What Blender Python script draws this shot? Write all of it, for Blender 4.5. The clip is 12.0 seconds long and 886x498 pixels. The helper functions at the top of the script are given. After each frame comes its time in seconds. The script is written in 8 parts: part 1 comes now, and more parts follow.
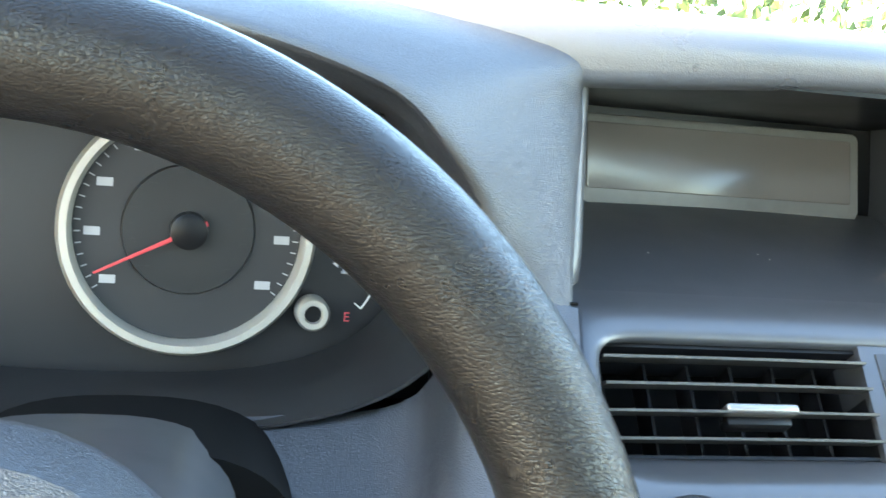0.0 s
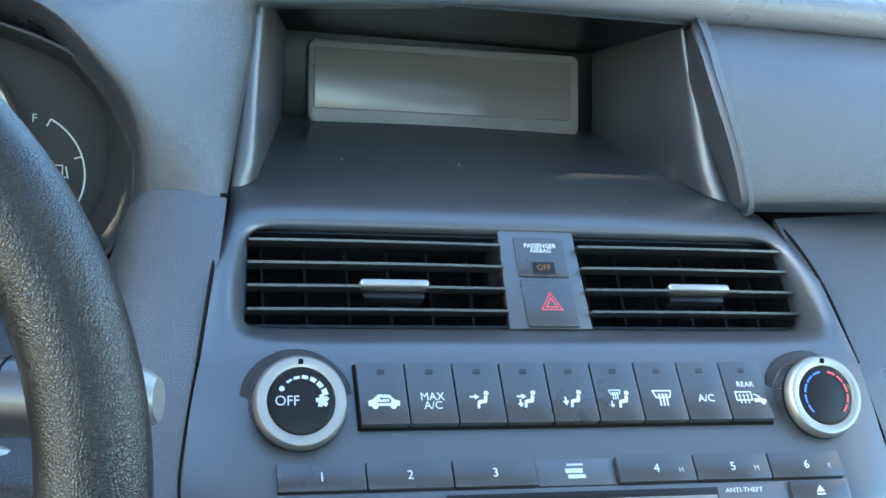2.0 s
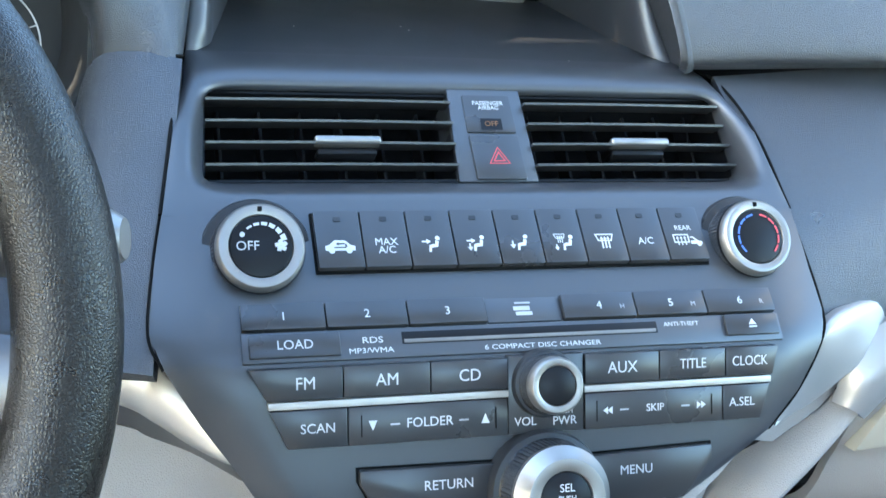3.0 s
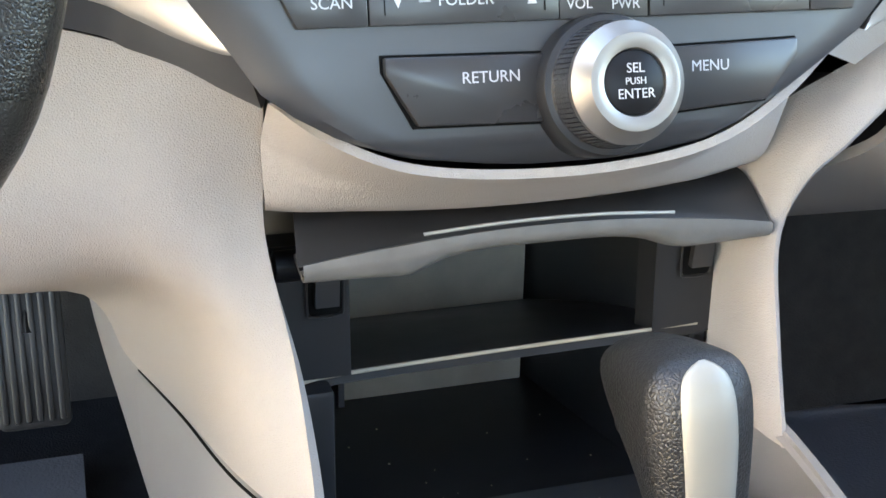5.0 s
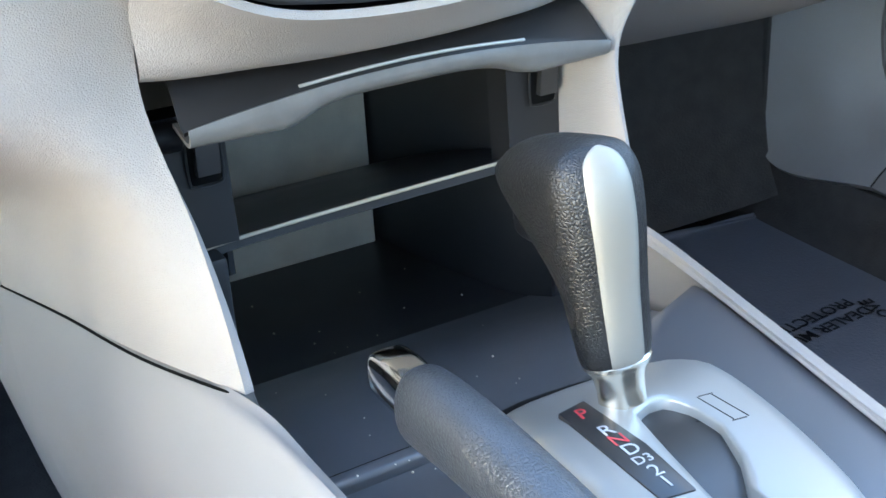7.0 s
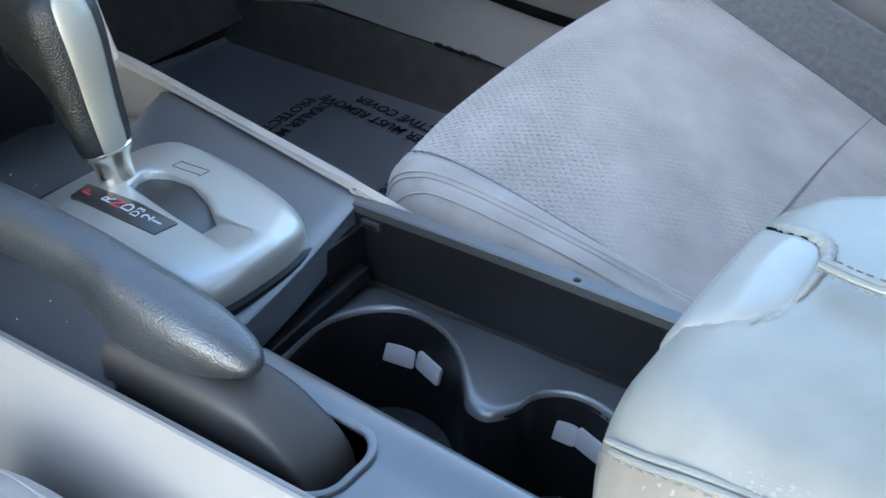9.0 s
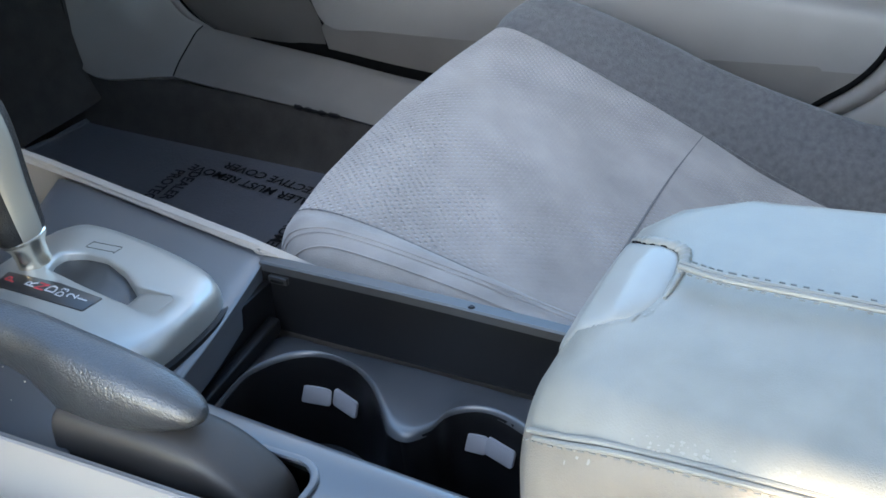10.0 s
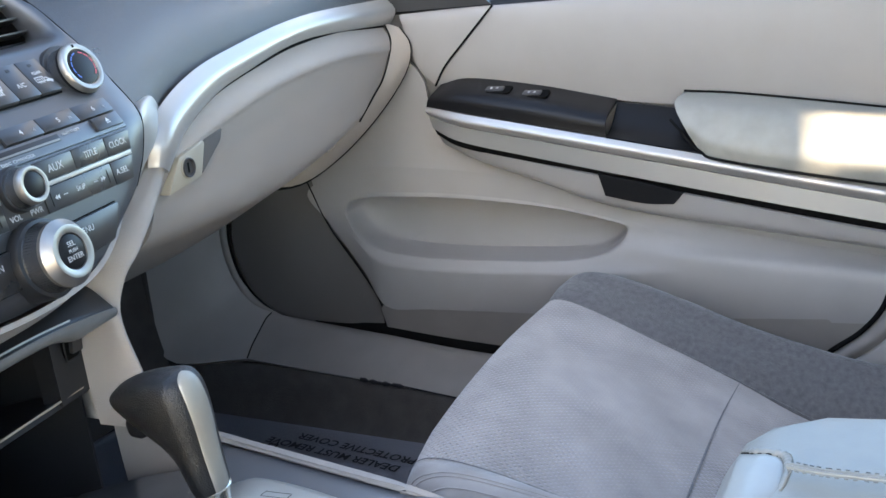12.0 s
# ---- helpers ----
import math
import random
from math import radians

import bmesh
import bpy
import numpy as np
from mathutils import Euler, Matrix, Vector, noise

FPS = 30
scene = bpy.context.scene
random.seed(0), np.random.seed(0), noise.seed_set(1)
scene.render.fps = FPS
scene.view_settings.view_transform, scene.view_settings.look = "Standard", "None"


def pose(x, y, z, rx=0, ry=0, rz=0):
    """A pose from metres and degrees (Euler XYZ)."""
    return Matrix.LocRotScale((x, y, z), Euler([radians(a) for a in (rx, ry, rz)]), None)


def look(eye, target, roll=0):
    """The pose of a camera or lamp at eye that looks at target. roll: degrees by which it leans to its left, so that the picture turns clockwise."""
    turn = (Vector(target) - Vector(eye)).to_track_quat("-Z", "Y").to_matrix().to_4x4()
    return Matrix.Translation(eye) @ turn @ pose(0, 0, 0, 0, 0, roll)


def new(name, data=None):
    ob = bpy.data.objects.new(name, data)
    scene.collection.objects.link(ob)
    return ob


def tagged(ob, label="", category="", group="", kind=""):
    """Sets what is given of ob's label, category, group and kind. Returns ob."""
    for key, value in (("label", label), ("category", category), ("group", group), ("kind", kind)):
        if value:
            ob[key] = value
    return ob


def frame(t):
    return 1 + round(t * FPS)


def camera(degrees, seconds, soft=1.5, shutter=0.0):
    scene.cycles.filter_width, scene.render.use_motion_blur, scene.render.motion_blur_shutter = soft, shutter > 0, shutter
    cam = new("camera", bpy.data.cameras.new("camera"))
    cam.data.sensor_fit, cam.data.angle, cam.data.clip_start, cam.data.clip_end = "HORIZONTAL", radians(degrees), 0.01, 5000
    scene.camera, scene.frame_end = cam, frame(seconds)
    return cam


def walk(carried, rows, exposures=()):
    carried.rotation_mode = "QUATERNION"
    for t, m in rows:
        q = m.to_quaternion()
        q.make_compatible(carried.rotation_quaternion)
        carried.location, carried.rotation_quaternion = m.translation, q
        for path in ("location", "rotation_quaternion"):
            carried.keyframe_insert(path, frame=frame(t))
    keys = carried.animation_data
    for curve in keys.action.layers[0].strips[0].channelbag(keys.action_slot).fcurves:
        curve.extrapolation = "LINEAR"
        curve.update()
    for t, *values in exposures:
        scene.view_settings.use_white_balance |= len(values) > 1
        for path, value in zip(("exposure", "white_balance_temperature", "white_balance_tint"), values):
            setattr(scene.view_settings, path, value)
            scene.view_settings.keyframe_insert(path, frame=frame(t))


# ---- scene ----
cam = camera(41.0, 12.0, shutter=0.15)
PATH = [
    (0, (-0.346, 0.235, 0.944), (0.136, 2.157, 0.671), 5.0),
    (0.5, (-0.25, 0.19, 0.942), (0.147, 2.128, 0.653), 4.2),
    (1, (-0.212, 0.157, 0.947), (0.199, 2.091, 0.649), 3.9),
    (1.5, (-0.207, 0.138, 0.933), (0.264, 2.06, 0.646), 3.9),
    (2, (-0.204, 0.126, 0.924), (0.307, 2.034, 0.616), 3.7),
    (2.5, (-0.202, 0.1, 0.909), (0.343, 1.991, 0.556), 3.3),
    (2.7, (-0.206, 0.095, 0.907), (0.357, 1.973, 0.508), 3.2),
    (4.3, (-0.21, 0.113, 0.832), (0.374, 1.917, 0.195), 2.1),
    (4.5, (-0.21, 0.131, 0.809), (0.364, 1.93, 0.15), 1.8),
    (5, (-0.205, 0.154, 0.768), (0.376, 1.935, 0.069), 1.0),
    (5.5, (-0.197, 0.164, 0.75), (0.425, 1.925, 0.033), -0.1),
    (6, (-0.204, 0.169, 0.731), (0.468, 1.905, 0.0), -1.8),
    (6.5, (-0.23, 0.158, 0.724), (0.522, 1.845, -0.042), -3.2),
    (6.7, (-0.244, 0.153, 0.733), (0.56, 1.801, -0.067), -3.3),
    (8.3, (-0.313, 0.033, 0.772), (0.903, 1.268, -0.226), -2.1),
    (8.5, (-0.322, 0.018, 0.782), (0.932, 1.177, -0.259), -1.8),
    (9, (-0.359, -0.004, 0.803), (1.009, 0.96, -0.293), -1.1),
    (9.5, (-0.39, -0.018, 0.823), (1.059, 0.811, -0.279), -1.8),
    (10, (-0.423, -0.016, 0.839), (1.104, 0.756, -0.197), -3.1),
    (10.5, (-0.484, -0.006, 0.861), (1.131, 0.763, -0.034), -4.2),
    (11, (-0.53, -0.008, 0.86), (1.136, 0.775, 0.078), -4.7),
    (11.5, (-0.558, 0.0, 0.878), (1.145, 0.798, 0.196), -5.1),
    (12, (-0.595, 0.003, 0.899), (1.134, 0.797, 0.282), -5.2),
]
walk(cam, [(t, look(eye, target, roll)) for t, eye, target, roll in PATH],
     [(0, 4.28, 7500, 3), (1.0, 3.95, 6700, -1), (2.0, 3.75, 6250, -1), (2.7, 3.75, 6250, 1), (4.3, 3.93, 7950, 11), (5.5, 4.03, 8100, 12), (6.7, 4.10, 7000, 7), (8.3, 3.86, 6450, 2), (9.5, 3.18, 6850, 4), (10.5, 3.18, 6950, 5), (11.4, 3.14, 7050, 8), (12, 3.08, 7100, 10)])

# ---- light ----
world = bpy.data.worlds.new("sky")
scene.world = world
world.use_nodes = True
wn = world.node_tree.nodes
sky = wn.new("ShaderNodeTexSky")
sky.sky_type = "NISHITA"
sky.sun_disc = False
sky.ozone_density, sky.dust_density = 3.0, 0.6
TO_SUN = Vector((-0.895, -0.138, 0.42)).normalized()
sky.sun_elevation = math.asin(TO_SUN.z)
sky.sun_rotation = math.atan2(TO_SUN.x, TO_SUN.y)
wn["Background"].inputs[1].default_value = 0.15
world.node_tree.links.new(sky.outputs[0], wn["Background"].inputs[0])
sun = new("sun", bpy.data.lights.new("sun", "SUN"))
sun.data.energy, sun.data.angle, sun.data.color = 5.0, radians(0.6), (1.0, 0.85, 0.66)
sun.matrix_world = look((0, 0, 5), Vector((0, 0, 5)) - TO_SUN)


# ---- materials ----
def material(name, colour, rough=0.5, metal=0.0, spec=0.5, grain=0.0, grain_size=0.001, leather=False, wear=0.08,
             wear_size=0.05, coat=0.0, weave=0.0, sheen=0.0):
    """A procedural surface: colour with slow and fine variation, and a fine relief of the given size in metres."""
    m = bpy.data.materials.new(name)
    m.use_nodes = True
    n, l = m.node_tree.nodes, m.node_tree.links
    b = n["Principled BSDF"]
    b.inputs["Base Color"].default_value = (*colour, 1)
    b.inputs["Roughness"].default_value = rough
    b.inputs["Metallic"].default_value = metal
    b.inputs["Specular IOR Level"].default_value = spec
    b.inputs["Coat Weight"].default_value = coat
    b.inputs["Coat Roughness"].default_value = 0.24
    b.inputs["Sheen Weight"].default_value = sheen
    co = n.new("ShaderNodeTexCoord")
    if wear > 0:
        slow = n.new("ShaderNodeTexNoise")
        slow.inputs["Scale"].default_value = 1 / wear_size
        slow.inputs["Detail"].default_value = 6
        l.new(co.outputs["Object"], slow.inputs["Vector"])
        mix = n.new("ShaderNodeMix")
        mix.data_type = "RGBA"
        mix.inputs[6].default_value = (*[c * (1 - wear * 1.5) for c in colour], 1)
        mix.inputs[7].default_value = (*[min(1, c * (1 + wear * 1.5)) for c in colour], 1)
        l.new(slow.outputs[0], mix.inputs[0])
        l.new(mix.outputs[2], b.inputs["Base Color"])
        rm = n.new("ShaderNodeMapRange")
        rm.inputs["To Min"].default_value = max(0.02, rough - 0.1)
        rm.inputs["To Max"].default_value = min(1, rough + 0.1)
        l.new(slow.outputs[0], rm.inputs["Value"])
        l.new(rm.outputs[0], b.inputs["Roughness"])
    if weave > 0:
        dots = n.new("ShaderNodeTexVoronoi")
        dots.inputs["Scale"].default_value = 1 / weave
        dots.inputs["Randomness"].default_value = 0.12
        turn = n.new("ShaderNodeMapping")
        turn.inputs["Rotation"].default_value = (0, 0, radians(45))
        turn.inputs["Scale"].default_value = (1, 1, 0.0)
        l.new(co.outputs["Object"], turn.inputs["Vector"])
        l.new(turn.outputs[0], dots.inputs["Vector"])
        dim = n.new("ShaderNodeMapRange")
        dim.inputs["From Max"].default_value = 0.35
        l.new(dots.outputs["Distance"], dim.inputs["Value"])
        dent = n.new("ShaderNodeBump")
        nap = n.new("ShaderNodeTexNoise")
        nap.inputs["Scale"].default_value = 7.0
        nap.inputs["Detail"].default_value = 3
        l.new(co.outputs["Object"], nap.inputs["Vector"])
        brushed = n.new("ShaderNodeMapRange")
        brushed.inputs["From Min"].default_value, brushed.inputs["From Max"].default_value = 0.42, 0.62
        brushed.inputs["To Min"].default_value, brushed.inputs["To Max"].default_value = 0.12, 0.85
        l.new(nap.outputs[0], brushed.inputs["Value"])
        l.new(brushed.outputs[0], dent.inputs["Strength"])
        dent.inputs["Distance"].default_value = 0.0022
        l.new(dim.outputs[0], dent.inputs["Height"])
    if grain > 0:
        bump = n.new("ShaderNodeBump")
        bump.inputs["Strength"].default_value = grain
        bump.inputs["Distance"].default_value = grain_size * 0.5
        if leather:
            t = n.new("ShaderNodeTexVoronoi")
            t.feature = "DISTANCE_TO_EDGE"
            t.inputs["Scale"].default_value = 1 / grain_size
            warp = n.new("ShaderNodeTexNoise")
            warp.inputs["Scale"].default_value = 0.6 / grain_size
            add = n.new("ShaderNodeMix")
            add.data_type = "VECTOR"
            add.inputs[0].default_value = grain_size * 0.9
            l.new(co.outputs["Object"], warp.inputs["Vector"])
            l.new(co.outputs["Object"], add.inputs[4])
            l.new(warp.outputs[1], add.inputs[5])
            l.new(add.outputs[1], t.inputs["Vector"])
            ramp = n.new("ShaderNodeMapRange")
            ramp.inputs["From Max"].default_value = 0.25
            l.new(t.outputs[0], ramp.inputs["Value"])
            l.new(ramp.outputs[0], bump.inputs["Height"])
        else:
            t = n.new("ShaderNodeTexNoise")
            t.inputs["Scale"].default_value = 1 / grain_size
            t.inputs["Detail"].default_value = 3
            l.new(co.outputs["Object"], t.inputs["Vector"])
            l.new(t.outputs[0], bump.inputs["Height"])
        if weave > 0:
            l.new(dent.outputs[0], bump.inputs["Normal"])
        l.new(bump.outputs[0], b.inputs["Normal"])
    return m


DARK = (0.050, 0.052, 0.056)
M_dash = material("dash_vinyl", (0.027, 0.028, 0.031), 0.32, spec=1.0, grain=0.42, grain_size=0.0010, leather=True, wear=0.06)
# dash vinyl again, base lightened to hold the sky's glare on the top pad
M_pad = material("pad_vinyl_glare", (0.078, 0.080, 0.086), 0.30, spec=1.0, grain=0.24, grain_size=0.0011, leather=True, wear=0.04)
M_panel = material("panel_plastic", (0.030, 0.031, 0.034), 0.38, spec=1.0, grain=0.05, grain_size=0.0006, wear=0.05)
M_deck = material("deck_plastic", (0.066, 0.071, 0.080), 0.36, spec=0.8, coat=0.7, grain=0.10, grain_size=0.0006, wear=0.05)
M_button = material("button_plastic", (0.028, 0.027, 0.027), 0.30, spec=0.7, grain=0.05, grain_size=0.0005, wear=0.05)
M_black = material("black_plastic", (0.008, 0.008, 0.009), 0.36, spec=0.22, grain=0.1, grain_size=0.0006)
M_bin = material("bin_plastic", (0.015, 0.015, 0.016), 0.42, grain=0.2, grain_size=0.0007, wear=0.12)
# near-black for joints and rubber, and for painted shade inside open gaps
M_gap = material("shade_black_and_rubber", (0.004, 0.004, 0.004), 0.8, spec=0.1, wear=0)
M_silver = material("satin_silver_paint", (0.48, 0.455, 0.405), 0.48, metal=0.6, grain=0.04, grain_size=0.0004, wear=0.05)
M_gate = material("gate_silver_paint", (0.43, 0.425, 0.40), 0.36, metal=0.6, grain=0.04, grain_size=0.0004, wear=0.05)
M_trim = material("silver_trim_paint", (0.44, 0.42, 0.395), 0.36, metal=0.6, grain=0.04, grain_size=0.0004, wear=0.05)
M_chrome = material("chrome", (0.86, 0.83, 0.78), 0.09, metal=1.0, wear=0.02)
M_shaft = material("brushed_chrome", (0.82, 0.74, 0.61), 0.24, metal=1.0, wear=0.04)
M_band = material("lever_band_satin", (0.35, 0.325, 0.275), 0.50, metal=0.5, grain=0.04, grain_size=0.0004, wear=0.05)
M_white = material("white_print", (0.52, 0.52, 0.52), 0.5, wear=0)
M_grey = material("grey_print", (0.35, 0.35, 0.36), 0.5, wear=0)
M_red = material("red_print", (0.62, 0.06, 0.07), 0.5, wear=0)
M_blue = material("blue_print", (0.07, 0.16, 0.5), 0.5, wear=0)
M_beige = material("beige_vinyl", (0.39, 0.348, 0.311), 0.5, spec=0.4, grain=0.4, grain_size=0.0012, leather=True, wear=0.04)
M_beige_p = material("beige_plastic", (0.280, 0.258, 0.240), 0.45, spec=0.4, grain=0.15, grain_size=0.0006, wear=0.05)
# beige trim in two tints: cool skylight put into the door, warm into the glove box
M_door = material("door_beige_sky_tint", (0.268, 0.252, 0.243), 0.45, spec=0.4, grain=0.2, grain_size=0.0008, wear=0.06)
M_glove = material("glove_box_beige_warm_tint", (0.350, 0.300, 0.258), 0.5, spec=0.4, grain=0.4, grain_size=0.0012, leather=True, wear=0.05)
M_carpet = material("carpet", (0.040, 0.041, 0.045), 0.95, spec=0.1, grain=1.0, grain_size=0.0022, wear=0.25, wear_size=0.02)
M_mat = material("floor_mat_film", (0.125, 0.128, 0.145), 0.55, grain=0.5, grain_size=0.003, wear=0.12, wear_size=0.04)
M_print = material("mat_print", (0.006, 0.006, 0.008), 0.7, wear=0)
M_leather = material("black_leather", (0.014, 0.013, 0.012), 0.37, spec=0.5, grain=0.28, grain_size=0.0017, leather=True, wear=0.1, wear_size=0.03)
M_wheel = material("wheel_leather", (0.011, 0.009, 0.007), 0.29, spec=0.38, grain=0.26, grain_size=0.0014, leather=True, wear=0.12, wear_size=0.03)
M_grip = material("grip_rubber", (0.034, 0.036, 0.040), 0.33, spec=1.0, coat=0.3, grain=0.26, grain_size=0.0017, leather=True, wear=0.08)
M_arm = material("grey_leather", (0.262, 0.252, 0.222), 0.42, spec=0.5, grain=0.10, grain_size=0.0013, leather=True, wear=0.14, wear_size=0.02)
M_arm_d = material("grey_leather_side", (0.30, 0.28, 0.26), 0.45, spec=0.45, grain=0.25, grain_size=0.0018, leather=True, wear=0.06)
M_cloth = material("seat_cloth", (0.318, 0.282, 0.258), 0.9, spec=0.15, grain=0.8, grain_size=0.0008, wear=0.30, wear_size=0.05, sheen=0.35, weave=0.0046)
M_cloth_s = material("bolster_cloth_light", (0.315, 0.284, 0.262), 0.9, spec=0.15, grain=0.7, grain_size=0.0009, wear=0.24, wear_size=0.03, sheen=0.35)
M_cloth_d = material("bolster_cloth", (0.108, 0.103, 0.103), 0.92, spec=0.12, grain=1.0, grain_size=0.0022, wear=0.32, wear_size=0.006, sheen=0.3)
M_stitch = material("stitching_thread", (0.20, 0.195, 0.18), 0.8, wear=0)
M_screen = material("display_glass", (0.13, 0.112, 0.10), 0.22, spec=0.6, wear=0.03)
M_back = material("bin_back_plastic", (0.58, 0.53, 0.43), 0.55, grain=0.2, grain_size=0.0012, wear=0.2, wear_size=0.03)
M_cup = material("pale_rubber", (0.30, 0.30, 0.32), 0.6)
M_lid = material("lid_plastic", (0.14, 0.132, 0.120), 0.40, spec=0.6, grain=0.2, grain_size=0.0008, wear=0.15, wear_size=0.01)
M_boot = material("boot_plastic", (0.038, 0.034, 0.032), 0.52, spec=0.5, grain=0.15, grain_size=0.0008, wear=0.15, wear_size=0.02)
M_knob = material("knob_satin_metal", (0.34, 0.315, 0.285), 0.36, metal=0.85, grain=0.05, grain_size=0.0004, wear=0.06)
M_side = material("tunnel_carpet", (0.066, 0.060, 0.056), 0.95, spec=0.1, grain=1.0, grain_size=0.002, wear=0.2, wear_size=0.02)
M_latch = material("smooth_latch_leather", (0.295, 0.292, 0.270), 0.34, spec=0.5, grain=0.06, grain_size=0.001, wear=0.08, wear_size=0.02)
M_aged = material("aged_plastic", (0.36, 0.315, 0.24), 0.45, grain=0.1, grain_size=0.0008)
M_tan = material("tan_leather", (0.235, 0.205, 0.170), 0.45, spec=0.45, grain=0.16, grain_size=0.0012, leather=True, wear=0.12, wear_size=0.02)
M_scuff = material("worn_leather", (0.31, 0.30, 0.27), 0.6, grain=0.4, grain_size=0.0008)
M_spk = material("speaker_fabric", (0.105, 0.096, 0.089), 0.7, spec=0.3, grain=0.5, grain_size=0.0012, wear=0.06)
M_blade = material("satin_grey_plastic", (0.27, 0.262, 0.25), 0.38, metal=0.25, grain=0.05, grain_size=0.0005, wear=0.04)
M_sill = material("sill_plastic", (0.21, 0.192, 0.178), 0.5, spec=0.4, grain=0.2, grain_size=0.0008, wear=0.10)
M_dial = material("gauge_face", (0.020, 0.020, 0.022), 0.5)
M_head = material("headliner_cloth", (0.50, 0.47, 0.43), 0.9, grain=0.4, grain_size=0.002)
M_paint = material("car_paint", (0.35, 0.36, 0.38), 0.3, metal=0.5, coat=0.6)
M_ground = material("pale_concrete", (0.25, 0.23, 0.20), 0.9, grain=0.8, grain_size=0.02, wear=0.25, wear_size=0.6)
M_hedge = material("hedge_leaves", (0.07, 0.11, 0.035), 0.7, wear=0.3, wear_size=0.1)
M_glass = bpy.data.materials.new("window_glass")
M_glass.use_nodes = True
_g = M_glass.node_tree.nodes["Principled BSDF"]
_g.inputs["Base Color"].default_value = (0.93, 0.97, 0.95, 1)
_g.inputs["Roughness"].default_value = 0.0
_g.inputs["Transmission Weight"].default_value = 1.0
_g.inputs["IOR"].default_value = 1.01


# ---- building tools ----
def finish(bm, angle=38):
    """Smooth faces, with hard edges past the angle."""
    bmesh.ops.recalc_face_normals(bm, faces=bm.faces)
    for f in bm.faces:
        f.smooth = True
    for e in bm.edges:
        if len(e.link_faces) != 2 or e.calc_face_angle(0) > radians(angle):
            e.smooth = False
    return bm


def part(name, bm, mat, parent=None, label="", angle=38):
    me = bpy.data.meshes.new(name)
    finish(bm, angle)
    bm.to_mesh(me)
    bm.free()
    me.materials.append(mat)
    ob = new(name, me)
    ob.parent = parent
    if label:
        tagged(ob, label)
    return ob


def thing(name, label, category, at=(0, 0, 0), group="", kind=""):
    """An empty at the thing's base; parts are given in world places and moved under it."""
    e = new(name)
    e.empty_display_size = 0.02
    return tagged(e, label, category, group, kind)


def spline(points, n):
    """n + 1 places along a smooth curve through the points."""
    p = [Vector(q) for q in points]
    if len(p) == 2:
        return [p[0].lerp(p[1], i / n) for i in range(n + 1)]
    p = [p[0] * 2 - p[1]] + p + [p[-1] * 2 - p[-2]]
    out = []
    for i in range(n + 1):
        t = i / n * (len(p) - 3)
        k = min(int(t), len(p) - 4)
        t -= k
        a, b, c, d = p[k:k + 4]
        out.append(0.5 * (2 * b + (c - a) * t + (2 * a - 5 * b + 4 * c - d) * t * t + (3 * b - a - 3 * c + d) * t ** 3))
    return out


CABIN = Vector((-0.15, 0.10, 0.95))


def loft(curves, nu=16, nv=12, thick=0.0, bm=None, straight=False):
    """A smooth skin over a few curves, each of a few places; thick: metres of body behind it."""
    bm = bm or bmesh.new()
    rows = [spline(c, nu) for c in curves]
    if straight:
        grid = [list(r) for r in zip(*rows)]
        nv = len(curves) - 1
    else:
        grid = [spline(col, nv) for col in zip(*rows)]
    front = [[bm.verts.new(v) for v in col] for col in grid]
    faces = []
    for i in range(nu):
        for j in range(nv):
            faces.append(bm.faces.new((front[i][j], front[i + 1][j], front[i + 1][j + 1], front[i][j + 1])))
    if thick:
        bm.normal_update()
        facing = sum((CABIN - f.calc_center_median()).dot(f.normal) * f.calc_area() for f in faces)
        thick = math.copysign(thick, facing)
        back = [[bm.verts.new(v.co - v.normal * thick) for v in col] for col in front]
        for i in range(nu):
            for j in range(nv):
                bm.faces.new((back[i][j], back[i][j + 1], back[i + 1][j + 1], back[i + 1][j]))
        for i in range(nu):
            for j in (0, nv):
                bm.faces.new((front[i][j], front[i + 1][j], back[i + 1][j], back[i][j]))
        for j in range(nv):
            for i in (0, nu):
                bm.faces.new((front[i][j], front[i][j + 1], back[i][j + 1], back[i][j]))
    return bm


def ring_skin(loops, n=6, ease=None, fill=False, bm=None):
    """A skin over closed loops of matched places, each smoothed round; ease: how many times each loop is softened."""
    bm = bm or bmesh.new()
    rings = []
    for q, loop in enumerate(loops):
        p = [Vector(v) for v in loop]
        k = len(p)
        out = []
        for i in range(k):
            a, b, c, d = p[i - 1], p[i], p[(i + 1) % k], p[(i + 2) % k]
            for j in range(n):
                t = j / n
                out.append(0.5 * (2 * b + (c - a) * t + (2 * a - 5 * b + 4 * c - d) * t * t + (3 * b - a - 3 * c + d) * t ** 3) if ease is None else b.lerp(c, t))
        for _ in range(ease[q] if ease else 0):
            out = [(out[i - 1] + 2 * out[i] + out[(i + 1) % len(out)]) / 4 for i in range(len(out))]
        rings.append([bm.verts.new(v) for v in out])
    for a, b in zip(rings, rings[1:]):
        for i in range(len(a)):
            j = (i + 1) % len(a)
            bm.faces.new((a[i], a[j], b[j], b[i]))
    if fill:
        bm.faces.new(rings[-1])
    return bm


